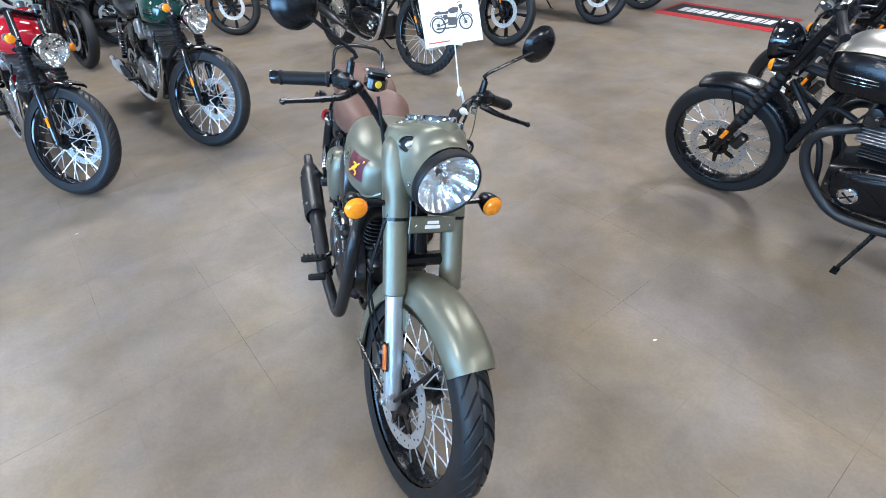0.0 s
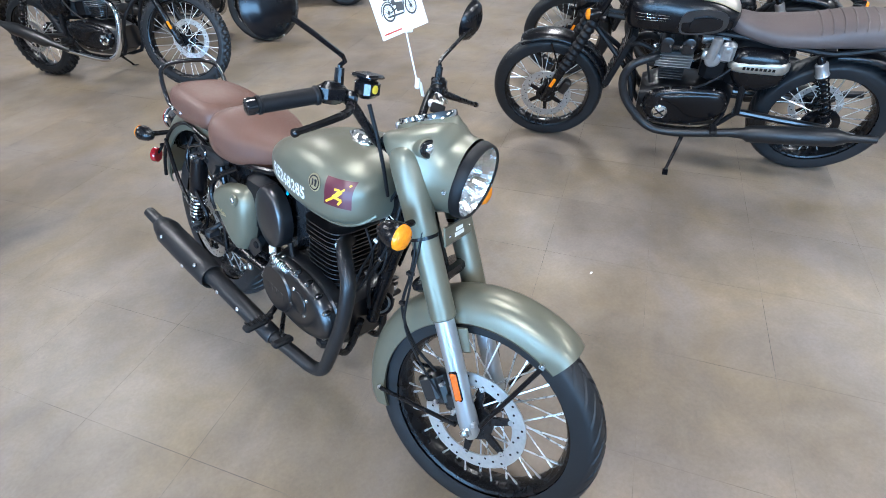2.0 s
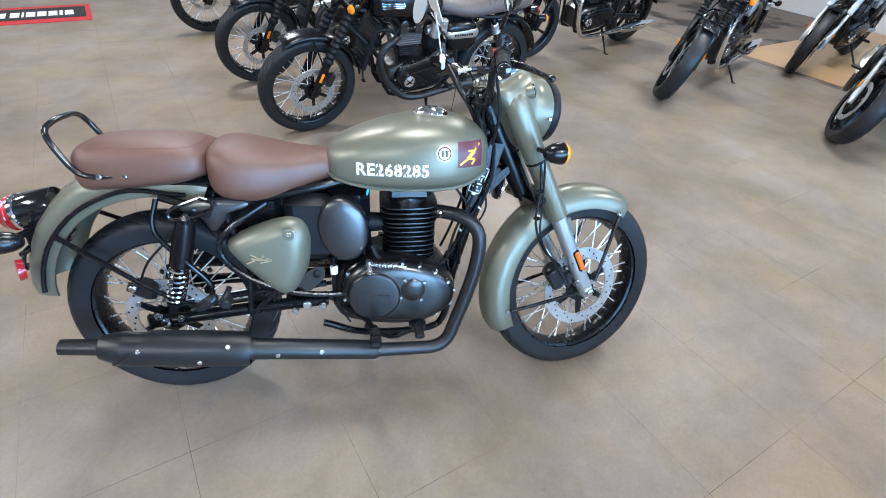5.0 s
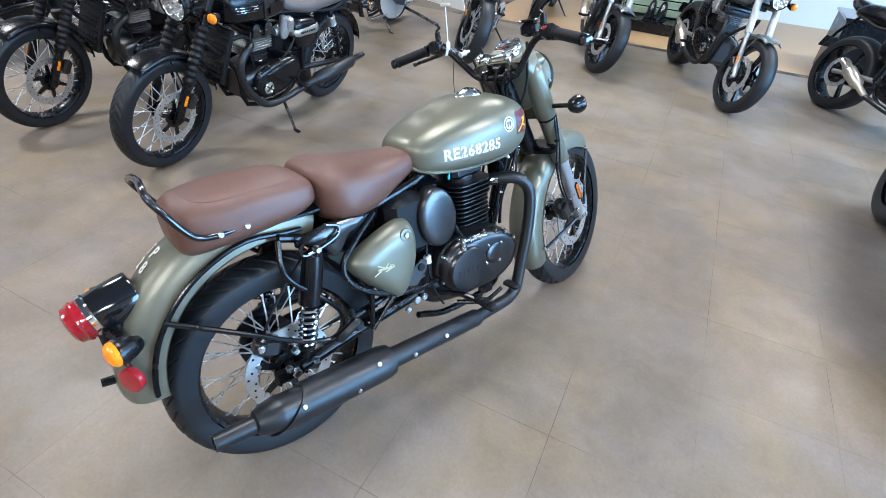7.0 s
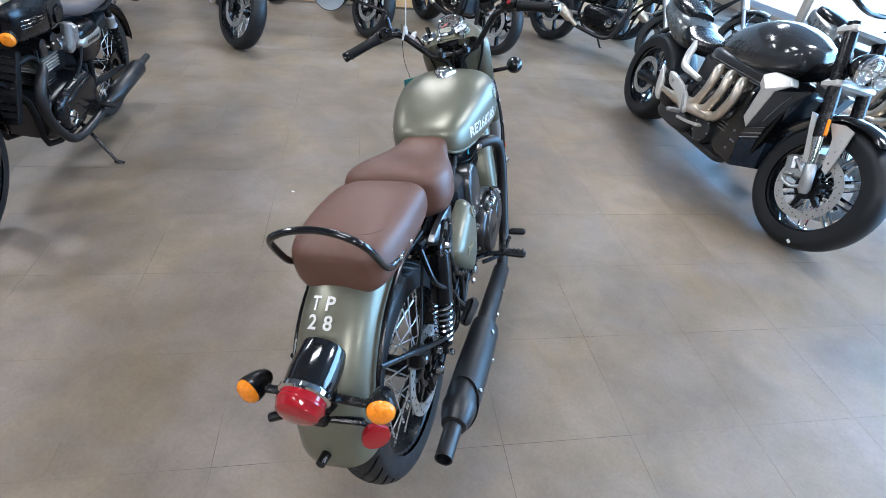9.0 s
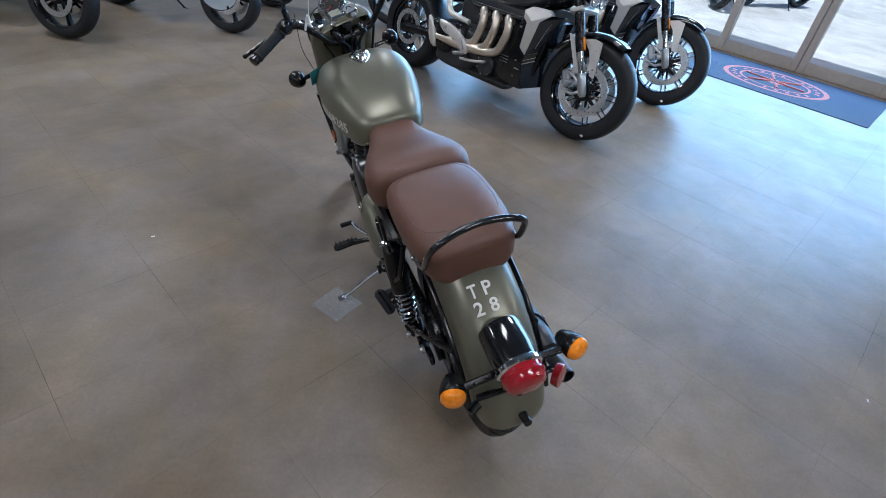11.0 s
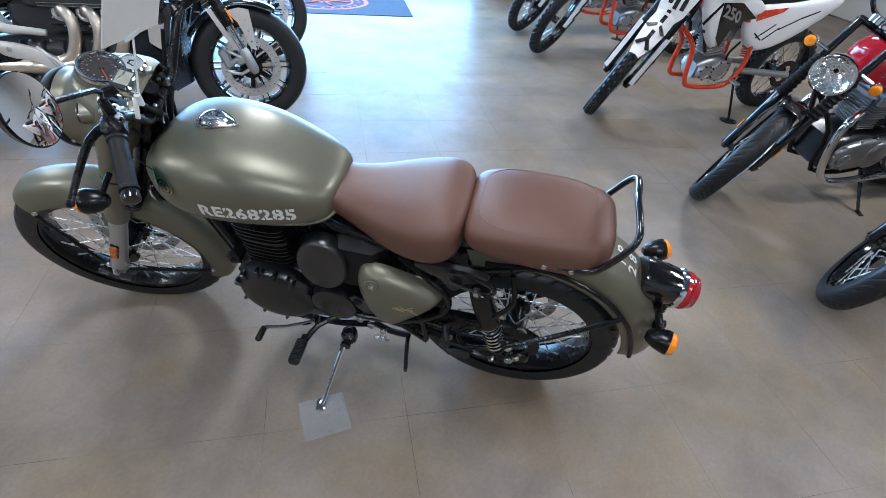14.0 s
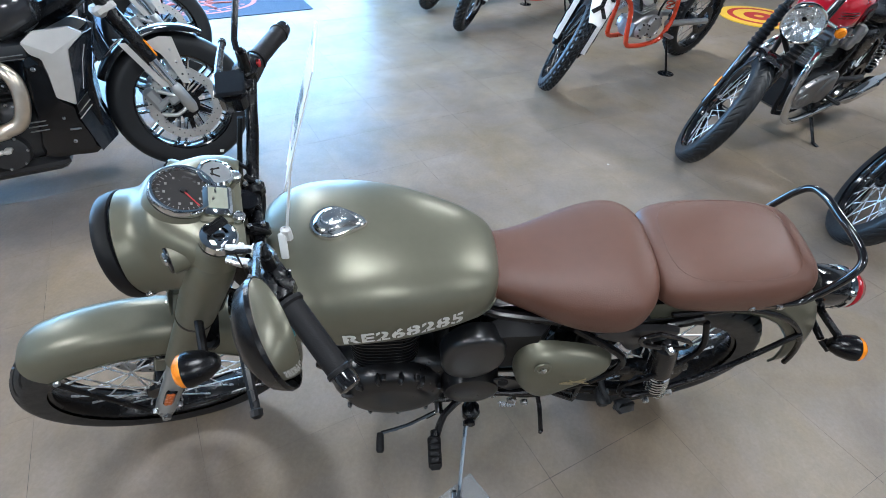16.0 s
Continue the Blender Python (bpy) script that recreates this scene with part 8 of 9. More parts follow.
        sp("fork_brace", bm, SILVERPAINT)
    me = fender_mesh("front_mudguard", (FA.x, 0, FA.z), 0.352, 0.385, 0.09, -28, 62, GLOSS, 20)
    bm = bm_new()
    bm.from_mesh(me)
    sp("front_mudguard", bm, GLOSS)
    bm = bm_new()
    for t in (0.52, 0.78):
        box(bm, FA + ax * t, (0.10, 0.32, 0.05), Matrix.Rotation(-ra, 4, "Y"), 0.015)
    sp("yoke", bm, SILVERPAINT)
    for s in (-1, 1):
        lamp_round(bike, S, FA + ax * 0.66 + V(0.13, s * 0.075, -0.02), 0.072, GLOSS, CHROME)
    bm = bm_new()
    hb = FA + ax * 0.86
    half = [hb + V(0, 0.0, 0.02), hb + V(0, 0.10, 0.03), hb + V(-0.05, 0.22, 0.07), hb + V(-0.15, 0.40, 0.06)]
    tube(bm, [V(p.x, -p.y, p.z) for p in half[:0:-1]] + half, 0.013, 8, 3)
    sp("handlebar", bm, SATIN)
    for s in (-1, 1):
        bm = bm_new()
        lathe(bm, [(0, 0.02), (0.12, 0.0175)], hb + V(-0.10, s * 0.30, 0.067), V(-0.06, s * 0.10, -0.008), 12)
        sp("grip", bm, GRIP)
    # bodywork
    bm = bm_new()
    hull(bm, [(0.60, 0.05, 0.80, 0.72, 0.76), (0.64, 0.12, 0.84, 0.69, 0.76), (0.80, 0.17, 0.95, 0.67, 0.79), (1.0, 0.205, 1.01, 0.68, 0.82), (1.15, 0.20, 1.0, 0.72, 0.84), (1.27, 0.14, 0.95, 0.78, 0.86), (1.30, 0.05, 0.90, 0.82, 0.86)], 2.4, 3, 28, 4)
    part("fuel_tank", bm, tank, bike, sharp=60)
    bm = bm_new()
    hull(bm, [(0.20, 0.05, 0.76, 0.70, 0.73), (0.23, 0.14, 0.79, 0.66, 0.72), (0.38, 0.18, 0.75, 0.62, 0.69), (0.55, 0.14, 0.75, 0.64, 0.70), (0.66, 0.08, 0.80, 0.68, 0.74)], 2.8, 2.8, 26, 4)
    part("rider_seat", bm, SATIN, bike, sharp=60)
    bm = bm_new()
    hull(bm, [(-0.20, 0.03, 0.86, 0.80, 0.83), (-0.17, 0.10, 0.89, 0.76, 0.82), (0.0, 0.15, 0.86, 0.68, 0.77), (0.18, 0.17, 0.82, 0.62, 0.72), (0.26, 0.12, 0.78, 0.62, 0.70)], 2.8, 2.8, 26, 4)
    part("tail_unit", bm, TANKGREY, bike, sharp=60)
    bm = bm_new()
    hull(bm, [(-0.16, 0.03, 0.90, 0.85, 0.87), (-0.12, 0.10, 0.92, 0.83, 0.87), (0.05, 0.13, 0.895, 0.79, 0.84), (0.17, 0.10, 0.86, 0.77, 0.81)], 2.8, 2.8, 22, 3)
    part("passenger_seat", bm, SATIN, bike, sharp=60)
    # engine
    bm = bm_new()
    hull(bm, [(0.42, 0.14, 0.48, 0.26, 0.38), (0.48, 0.19, 0.52, 0.23, 0.37), (0.80, 0.200, 0.54, 0.215, 0.37), (1.10, 0.18, 0.52, 0.22, 0.37), (1.18, 0.13, 0.46, 0.26, 0.36)], 4, 4, 24, 3)
    en = part("engine", bm, ROCKCAST, bike)
    bm = bm_new()
    box(bm, (0.84, 0, 0.60), (0.58, 0.27, 0.20), None, 0.03)
    box(bm, (0.84, 0, 0.70), (0.60, 0.22, 0.05), None, 0.02)
    part("cylinder_block", bm, ROCKCAST, en)
    bm = bm_new()  # cam cover above the exhaust ports
    hull(bm, [(0.66, 0.10, 0.735, 0.66, 0.70), (0.68, 0.185, 0.752, 0.655, 0.70), (0.95, 0.192, 0.755, 0.655, 0.70), (1.20, 0.185, 0.748, 0.655, 0.70), (1.22, 0.10, 0.735, 0.66, 0.70)], 4, 4, 24, 3)
    part("cam_cover", bm, SATINPANEL, en)
    for q in range(2):
        for s in (-1, 1):
            bm = bm_new()
            box(bm, (0.96, s * 0.190, 0.672 + 0.016 * q), (0.46, 0.012, 0.004), None, 0.0015)
            part("cover_fin", bm, ALLOY, en)
    for q in range(3):
        x = 0.816 + 0.117 * q
        bm = bm_new()
        tube(bm, [V(x - 0.005, -0.13, 0.635), V(x + 0.03, -0.205, 0.652), V(x + 0.070, -0.245, 0.628), V(x + 0.083, -0.255, 0.575), V(x + 0.070, -0.258, 0.50), V(x + 0.035, -0.255, 0.432), V(x - 0.03, -0.250, 0.403), V(x - 0.16, -0.243, 0.392)], 0.0300, 18, 4)
        part("exhaust_header", bm, HEADER, bike, "bronze-tinted steel header")
        bm = bm_new()
        for j in range(4):
            box(bm, (x - 0.02, -0.150, 0.475 + 0.035 * j), (0.085, 0.03, 0.007), None, 0.003)
        part("cooling_fins", bm, FIN, en)
        bm = bm_new()
        lathe(bm, [(0, 0.046), (0.008, 0.046), (0.010, 0.038)], V(x, -0.138, 0.637), (0.25, -0.9, 0.2), 18)
        fl_ = part("header_flange", bm, ALLOY, en)
        bm = bm_new()
        for dz in (-0.045, 0.045):
            bolt(bm, V(x + 0.040, -0.150, 0.64 + dz * 0.6), (0, -1, 0.3), 0.007, 0.014)
            bolt(bm, V(x - 0.040, -0.150, 0.64 - dz * 0.6), (0, -1, 0.3), 0.007, 0.014)
            bolt(bm, V(x + 0.022, -0.180, 0.53 + dz), (0, -1, 0.1), 0.007, 0.016)
        part("cap_bolts", bm, STEEL, fl_)
        bm = bm_new()
        box(bm, (x, 0, 0.762), (0.09, 0.14, 0.02), None, 0.008)
        part("coil_cover", bm, SATIN, en)
    bm = bm_new()
    tube(bm, [V(1.02, -0.247, 0.400), V(0.86, -0.246, 0.388), V(0.70, -0.236, 0.375), V(0.46, -0.225, 0.375)], [0.033, 0.042, 0.042, 0.040], 16, 2)
    part("collector", bm, HEADER, bike)
    for dz in (0, 0.085):
        bm = bm_new()
        lathe(bm, [(0, 0.040), (0.03, 0.046), (0.12, 0.048), (0.135, 0.040), (0.130, 0.030)], (0.50, -0.205, 0.355 + dz), (-1, -0.06, 0.10), 20)
        part("silencer", bm, SATIN, bike, sharp=40)
    bm = bm_new()  # bright end shield by the rear tyre
    pillow(bm, [(0.350, 0.50), (0.400, 0.48), (0.445, 0.41), (0.475, 0.30), (0.43, 0.295), (0.385, 0.36)], -0.245, -0.268, 4, 3, 0.35)
    part("heat_shield", bm, SILVERPAINT, bike)
    bm = bm_new()  # black cover between the shield and the footrest bracket
    pillow(bm, [(0.41, 0.49), (0.50, 0.48), (0.58, 0.44), (0.64, 0.36), (0.60, 0.28), (0.48, 0.29), (0.45, 0.40)], -0.235, -0.262, 4, 3, 0.35)
    part("silencer_cover", bm, SATIN, bike)
    for s in (-1, 1):
        bm = bm_new()  # footrest bracket and the casting above it
        pillow(bm, [(0.49, 0.50), (0.56, 0.505), (0.69, 0.478), (0.80, 0.415), (0.835, 0.36), (0.80, 0.325), (0.75, 0.36), (0.68, 0.405), (0.54, 0.435)], s * 0.268, s * 0.290, 3, 3, 0.2)
        fb = part("footrest_bracket", bm, SILVERPAINT, bike, "silver footrest bracket", sharp=40)
        bm = bm_new()
        tube(bm, [V(0.70, s * 0.26, 0.478), V(0.76, s * 0.285, 0.42), V(0.80, s * 0.292, 0.36)], 0.010, 8, 2)
        bolt(bm, V(0.58, s * 0.288, 0.468), (0, s, 0), 0.014, 0.006)
        part("bracket_rib", bm, ALLOY, fb)
        bm = bm_new()
        tube(bm, [V(0.44, s * 0.15, 0.70), V(0.50, s * 0.21, 0.63), V(0.56, s * 0.24, 0.568), V(0.66, s * 0.245, 0.556), V(0.755, s * 0.235, 0.545)], [0.024, 0.026, 0.026, 0.020, 0.018], 12, 3)
        part("frame_casting", bm, SILVERPAINT, bike, sharp=50)
        bm = bm_new()
        box(bm, (0.80, s * 0.345, 0.335), (0.036, 0.10, 0.024), None, 0.006)
        tube(bm, [V(0.80, s * 0.30, 0.335), V(0.78, s * 0.28, 0.355)], 0.013, 8, 1)
        part("rider_peg", bm, ALLOY, bike)
        bm = bm_new()  # silver radiator shroud: broad above, drawn in below, with a crease
        A = [(1.20, 0.215, 0.737), (1.215, 0.222, 0.690), (1.250, 0.228, 0.668), (1.252, 0.232, 0.605), (1.243, 0.226, 0.503), (1.307, 0.232, 0.463), (1.335, 0.238, 0.58), (1.360, 0.240, 0.696), (1.432, 0.228, 0.752), (1.385, 0.205, 0.778), (1.25, 0.200, 0.772)]
        mid = V(1.300, s * 0.248, 0.688)
        rim_ = [bm.verts.new((x, s * y, z)) for x, y, z in A]
        back = [bm.verts.new((x, s * (y - 0.045), z)) for x, y, z in A]
        c = bm.verts.new(mid)
        for i in range(len(A)):
            j = (i + 1) % len(A)
            bm.faces.new((rim_[i], rim_[j], c))
            bm.faces.new((rim_[j], rim_[i], back[i], back[j]))
        bm.faces.new(back)
        bmesh.ops.recalc_face_normals(bm, faces=bm.faces)
        bmesh.ops.bevel(bm, geom=[e for e in bm.edges if any(v is w_ for v in e.verts for w_ in rim_) and c not in e.verts], offset=0.004, segments=2, affect="EDGES")
        part("radiator_shroud", bm, SILVERPAINT, bike, "silver radiator shroud", sharp=24)

        def slab_(pts, deep):
            b_ = bm_new()
            rings_to_faces(b_, [[V(x, s * (y - o_), z) for x, y, z in pts] for o_ in (0.0, deep)])
            bmesh.ops.recalc_face_normals(b_, faces=b_.faces)
            return b_
        rp = part("radiator_panel", slab_([(1.309, 0.231, 0.465), (1.362, 0.239, 0.696), (1.434, 0.226, 0.750), (1.465, 0.115, 0.752), (1.385, 0.110, 0.515)], 0.05), NAVYPANEL, bike, "blue-black panel that wraps the radiator", sharp=20)
        part("panel_band", slab_([(1.300, 0.222, 0.398), (1.306, 0.230, 0.460), (1.383, 0.110, 0.512), (1.376, 0.106, 0.448)], 0.03), SATINPANEL, rp, sharp=20)
        part("lower_panel", slab_([(1.330, 0.212, 0.232), (1.298, 0.220, 0.396), (1.374, 0.105, 0.446), (1.405, 0.100, 0.262)], 0.05), NAVYPANEL, bike, "blue-black lower radiator cover", sharp=20)
        for z0 in (0.400, 0.424, 0.458):  # pale strips across the band
            bm = bm_new()
            tube(bm, [V(1.300 + 0.006 * (z0 > 0.45), s * 0.225, z0), V(1.340, s * 0.172, z0 + 0.026), V(1.379, s * 0.110, z0 + 0.052)], 0.0022, 6, 1)
            part("panel_strip", bm, SILVERPAINT, rp)
        bm = bm_new()
        tube(bm, [V(1.352, s * 0.190, 0.520), V(1.392, s * 0.182, 0.640), V(1.420, s * 0.178, 0.700)], 0.0022, 6, 1)
        part("panel_edge", bm, ALLOY, rp)
        bm = bm_new()  # black side cover behind the shroud
        pillow(bm, [(1.10, 0.25), (1.13, 0.40), (1.16, 0.62), (1.20, 0.68), (1.246, 0.66), (1.25, 0.505), (1.30, 0.45), (1.298, 0.395), (1.328, 0.234), (1.22, 0.226)], s * 0.15, s * 0.214, 2, 3, 0.08)
        sc_ = part("side_cover", bm, GLOSS, bike, sharp=30)
        for q in range(3):
            bm = bm_new()
            box(bm, (1.13, s * 0.212, 0.372 + 0.020 * q), (0.075, 0.012, 0.005), None, 0.002)
            part("cover_rib", bm, ALLOY, sc_)
        bm = bm_new()
        box(bm, (1.262, s * 0.218, 0.356), (0.045, 0.008, 0.008), Matrix.Rotation(radians(3), 4, "Y"), 0.002)
        bolt(bm, V(1.205, s * 0.212, 0.63), (0, s, 0), 0.010, 0.008)
        bolt(bm, V(1.235, s * 0.214, 0.41), (0, s, 0), 0.007, 0.006)
        bolt(bm, V(1.24, s * 0.214, 0.30), (0, s, 0), 0.008, 0.006)
        part("cover_clip", bm, STEEL, sc_)
        bm = bm_new()
        lathe(bm, [(0.17, 0.085), (0.222, 0.078), (0.228, 0.06), (0.23, 0.02)], (0.98, 0, 0.30), (0, s, 0), 24)
        cv = part("clutch_cover", bm, ROCKCAST, en)
        bm = bm_new()
        for q in range(7):
            aa = 2 * math.pi * q / 7
            bolt(bm, V(0.98 + 0.074 * math.cos(aa), s * 0.222, 0.30 + 0.074 * math.sin(aa)), (0, s, 0), 0.007, 0.008)
        part("cover_bolts", bm, STEEL, cv)
        bm = bm_new()
        pillow(bm, [(0.44, 0.24), (0.52, 0.19), (0.76, 0.185), (0.84, 0.25), (0.78, 0.33), (0.52, 0.34)], s * 0.17, s * 0.232, 4, 3, 0.3)
        part("crankcase_cover", bm, ROCKCAST, en, sharp=50)
        for q in range(5):  # ribs and bolts along the crankcase
            bm = bm_new()
            box(bm, (0.60 + 0.10 * q, s * 0.196, 0.455), (0.014, 0.022, 0.10), Matrix.Rotation(radians(8), 4, "Y"), 0.004)
            part("crankcase_web", bm, ROCKCAST, en)
            bm = bm_new()
            bolt(bm, V(0.65 + 0.10 * q, s * 0.192, 0.50), (0, s, 0), 0.009, 0.014)
            bolt(bm, V(0.65 + 0.10 * q, s * 0.200, 0.41), (0, s, 0), 0.009, 0.014)
            part("cover_bolts", bm, STEEL, en)
        bm = bm_new()  # foot control and its rod
        tube(bm, [V(0.76, s * 0.262, 0.285), V(0.88, s * 0.268, 0.300), V(0.98, s * 0.270, 0.322)], 0.010, 8, 2)
        box(bm, (1.0, s * 0.284, 0.328), (0.03, 0.06, 0.018), None, 0.005)
        part("foot_lever", bm, SILVERPAINT, bike)
        bm = bm_new()  # low belly casting
        box(bm, (0.90, s * 0.11, 0.20), (0.56, 0.14, 0.07), None, 0.025)
        part("belly_casting", bm, ROCKCAST, en)
    bm = bm_new()
    box(bm, (1.365, 0, 0.50), (0.05, 0.30, 0.44), Matrix.Rotation(radians(8), 4, "Y"), 0.01)
    part("radiator", bm, SATIN, bike)
    bm = bm_new()
    tube(bm, [V(0.46, -0.15, 0.36), V(0.25, -0.165, 0.35), V(0.0, -0.165, 0.33)], 0.035, 12, 2)
    part("swing_arm", bm, SATIN, bike)
    bm = bm_new()
    tube(bm, [V(0.40, 0, 0.70), V(0.55, 0, 0.66), V(1.25, 0, 0.80), head + ax * 0.62], 0.05, 10, 2)
    part("frame", bm, DEEP, bike)
    bm = bm_new()
    tube(bm, [V(0.70, 0.17, 0.22), V(0.74, 0.30, 0.12), V(0.75, 0.36, 0.065)], 0.012, 8, 1)
    part("side_stand", bm, SATIN, bike)
    bm = bm_new()
    tube(bm, [V(-0.10, 0, 0.70), V(-0.32, 0, 0.55), V(-0.36, 0, 0.45)], 0.02, 8, 2)
    part("tail_bracket", bm, SATIN, bike)
    return bike


def dirt(m, label, steer=0.0):
    """A tall off-road machine with knobbly tyres, held by a pole stand."""
    bike = thing("motocross_bike", label, "motocross bike", m @ pose(0, 0, 0, -7, 0, 0), "white off-road motorcycles in a row")
    ra = radians(27)
    ax = V(-math.sin(ra), 0, math.cos(ra))
    wb = 1.54
    FA = V(wb, 0, 0.345)
    head = FA - V(math.cos(ra), 0, math.sin(ra)) * 0.03
    S = axis_turn(head, ax, steer)

    def sp(name, bm, material, label="", parent=None, sharp=40):
        bm.transform(S)
        return part(name, bm, material, parent or bike, label, sharp=sharp)
    wheel(bike, Matrix.Translation((0, 0, 0.335)), 0.335, 0.11, 0.245, "spoke", "knob", ((-0.07, 0.11),), rim=SATIN, spokes=32, sprocket=0.11)
    wheel(bike, S @ Matrix.Translation(FA), 0.345, 0.096, 0.270, "spoke", "knob", ((0.055, 0.12),), rim=SATIN, spokes=32)
    for s in (-1, 1):
        o = FA + V(0, s * 0.092, 0)
        bm = bm_new()
        lathe(bm, [(-0.04, 0.018), (-0.01, 0.028), (0.06, 0.025), (0.07, 0.021), (0.36, 0.021), (0.365, 0.029), (0.78, 0.029), (0.80, 0.022)], o, ax, 16)
        sp("fork_leg", bm, SATIN)
        bm = bm_new()
        rings_to_faces(bm, [[o + ax * t + V(dx, s * dy, 0) for dx, dy in ((0.050, 0.006), (0.042, 0.038), (-0.030, 0.040), (-0.042, 0.02), (-0.026, 0.030), (0.036, 0.028))] for t in (0.02, 0.15, 0.33, 0.38)])
        fg = sp("fork_guard", bm, DIRTWHITE, "white fork guard with black graphics")
        bm = bm_new()
        for t in (0.05, 0.10, 0.15, 0.20, 0.25, 0.30):
            box(bm, o + ax * t + V(0.006, s * 0.0430, 0), (0.062, 0.008, 0.020), Matrix.Rotation(radians(35 if int(t * 100) % 10 else -50), 4, "Y"))
        sp("guard_graphics", bm, SATIN, parent=fg)
    bm = bm_new()
    for t in (0.55, 0.76):
        box(bm, FA + ax * t, (0.06, 0.23, 0.035), Matrix.Rotation(-ra, 4, "Y"), 0.01)
    sp("yoke", bm, ALLOY)
    bm = bm_new()  # high front mudguard
    zc = FA.z + 0.345
    rows = []
    for x, w, z, dr in ((0.40, 0.035, 0.03, 0.01), (0.28, 0.062, 0.075, 0.02), (0.10, 0.075, 0.115, 0.03), (-0.08, 0.072, 0.135, 0.03), (-0.22, 0.06, 0.125, 0.03), (-0.33, 0.045, 0.09, 0.02)):
        rows.append([V(FA.x - 0.06 + x, y * w, zc + z - dr * abs(y) ** 2 + o_) for o_, ys in ((0.004, (-1, -0.5, 0, 0.5, 1)), (0.0, (1, 0.5, 0, -0.5, -1))) for y in ys])
    rings_to_faces(bm, rows)
    mg = sp("front_mudguard", bm, DIRTWHITE, "long white high mudguard with black graphics")
    bm = bm_new()
    for x, y, z, tilt, tw in ((0.30, 0.022, 0.072, 18, 30), (0.30, -0.022, 0.072, 18, -30), (0.22, 0.0, 0.096, 15, 0), (0.13, 0.035, 0.108, 11, 40), (0.13, -0.035, 0.108, 11, -40), (0.03, 0.0, 0.128, 8, 0)):
        box(bm, (FA.x - 0.06 + x, y, zc + z), (0.085, 0.026, 0.006), Matrix.Rotation(radians(tilt), 4, "Y") @ Matrix.Rotation(radians(tw), 4, "Z"))
    sp("guard_graphics", bm, SATIN, parent=mg)
    bm = bm_new()  # number board
    rings_to_faces(bm, [[FA + ax * t + V(0.075 + dx, y, 0) for dx, y in ((0.02, -w), (0.045, 0), (0.02, w), (0.012, w), (0.035, 0), (0.012, -w))] for t, w in ((0.46, 0.06), (0.55, 0.095), (0.70, 0.10), (0.78, 0.08))])
    nb = sp("number_board", bm, DIRTWHITE, "white front board with black bars")
    bm = bm_new()
    for dy, t in ((-0.045, 0.62), (0.0, 0.61), (0.045, 0.62), (0.0, 0.52)):
        box(bm, FA + ax * t + V(0.125 - abs(dy) * 0.3, dy, 0), (0.004, 0.028, 0.075), Matrix.Rotation(-ra, 4, "Y") @ Matrix.Rotation(0.2, 4, "X"))
    sp("board_bars", bm, SATIN, parent=nb)
    bm = bm_new()
    hb = FA + ax * 0.80
    half = [hb + V(0, 0.0, 0.04), hb + V(0, 0.07, 0.05), hb + V(-0.01, 0.18, 0.12), hb + V(-0.07, 0.40, 0.14)]
    tube(bm, [V(p.x, -p.y, p.z) for p in half[:0:-1]] + half, 0.012, 8, 3)
    tube(bm, [hb + V(0, -0.14, 0.10), hb + V(0, 0.14, 0.10)], 0.010, 8, 1)
    sp("handlebar", bm, SATIN)
    for s in (-1, 1):
        bm = bm_new()
        lathe(bm, [(0, 0.019), (0.12, 0.017)], hb + V(-0.045, s * 0.28, 0.13), V(-0.025, s * 0.12, 0.01), 10)
        tube(bm, [hb + V(0.0, s * 0.24, 0.12), hb + V(0.03, s * 0.36, 0.11)], 0.006, 6, 1)
        sp("grip", bm, GRIP)
        # red cradle frame, one side each
        bm = bm_new()
        tube(bm, [head + ax * 0.62 + V(0, s * 0.02, 0), V(0.90, s * 0.10, 0.82), V(0.60, s * 0.11, 0.72), V(0.50, s * 0.11, 0.45), V(0.55, s * 0.11, 0.30)], 0.017, 10, 3)
        tube(bm, [head + ax * 0.50, V(1.03, s * 0.06, 0.58), V(0.99, s * 0.09, 0.36), V(0.92, s * 0.10, 0.27), V(0.60, s * 0.11, 0.27), V(0.50, s * 0.11, 0.40)], 0.018, 10, 4)
        tube(bm, [V(0.62, s * 0.11, 0.74), V(0.30, s * 0.09, 0.84), V(0.05, s * 0.08, 0.90)], 0.012, 8, 2)
        part("frame_cradle", bm, DIRTRED, bike, "red-orange cradle frame")
        # radiator shroud and side panels
        bm = bm_new()
        pillow(bm, [(0.60, 0.86), (0.84, 0.97), (1.02, 1.00), (1.15, 0.93), (1.10, 0.78), (0.98, 0.62), (0.90, 0.58), (0.86, 0.70), (0.74, 0.78)], s * 0.11, s * 0.160, 4, 3, 0.25)
        sh = part("radiator_shroud", bm, DIRTWHITE, bike, "white shroud with black graphics", sharp=40)
        bm = bm_new()
        rings_to_faces(bm, [[V(x, s * y, z) for x, z in ((0.68, 0.80), (0.86, 0.90), (1.02, 0.90), (1.00, 0.80), (0.95, 0.66), (0.89, 0.60), (0.86, 0.72), (0.78, 0.78))] for y in (0.155, 0.1635)])
        bk = part("shroud_decal", bm, GLOSS, sh, "black decal with a pale number")
        vs, fs, w = letters("250", 0.11, 0.004)
        bm = bm_new()
        bv = [bm.verts.new((0.90 - s * (v.x - w / 2) + 0.25 * v.y, s * 0.1650, 0.79 + v.y - s * 0.30 * (v.x - w / 2))) for v in vs]
        for f in fs:
            bm.faces.new([bv[k] for k in f])
        part("decal_number", bm, SILVER, bk)
        bm = bm_new()
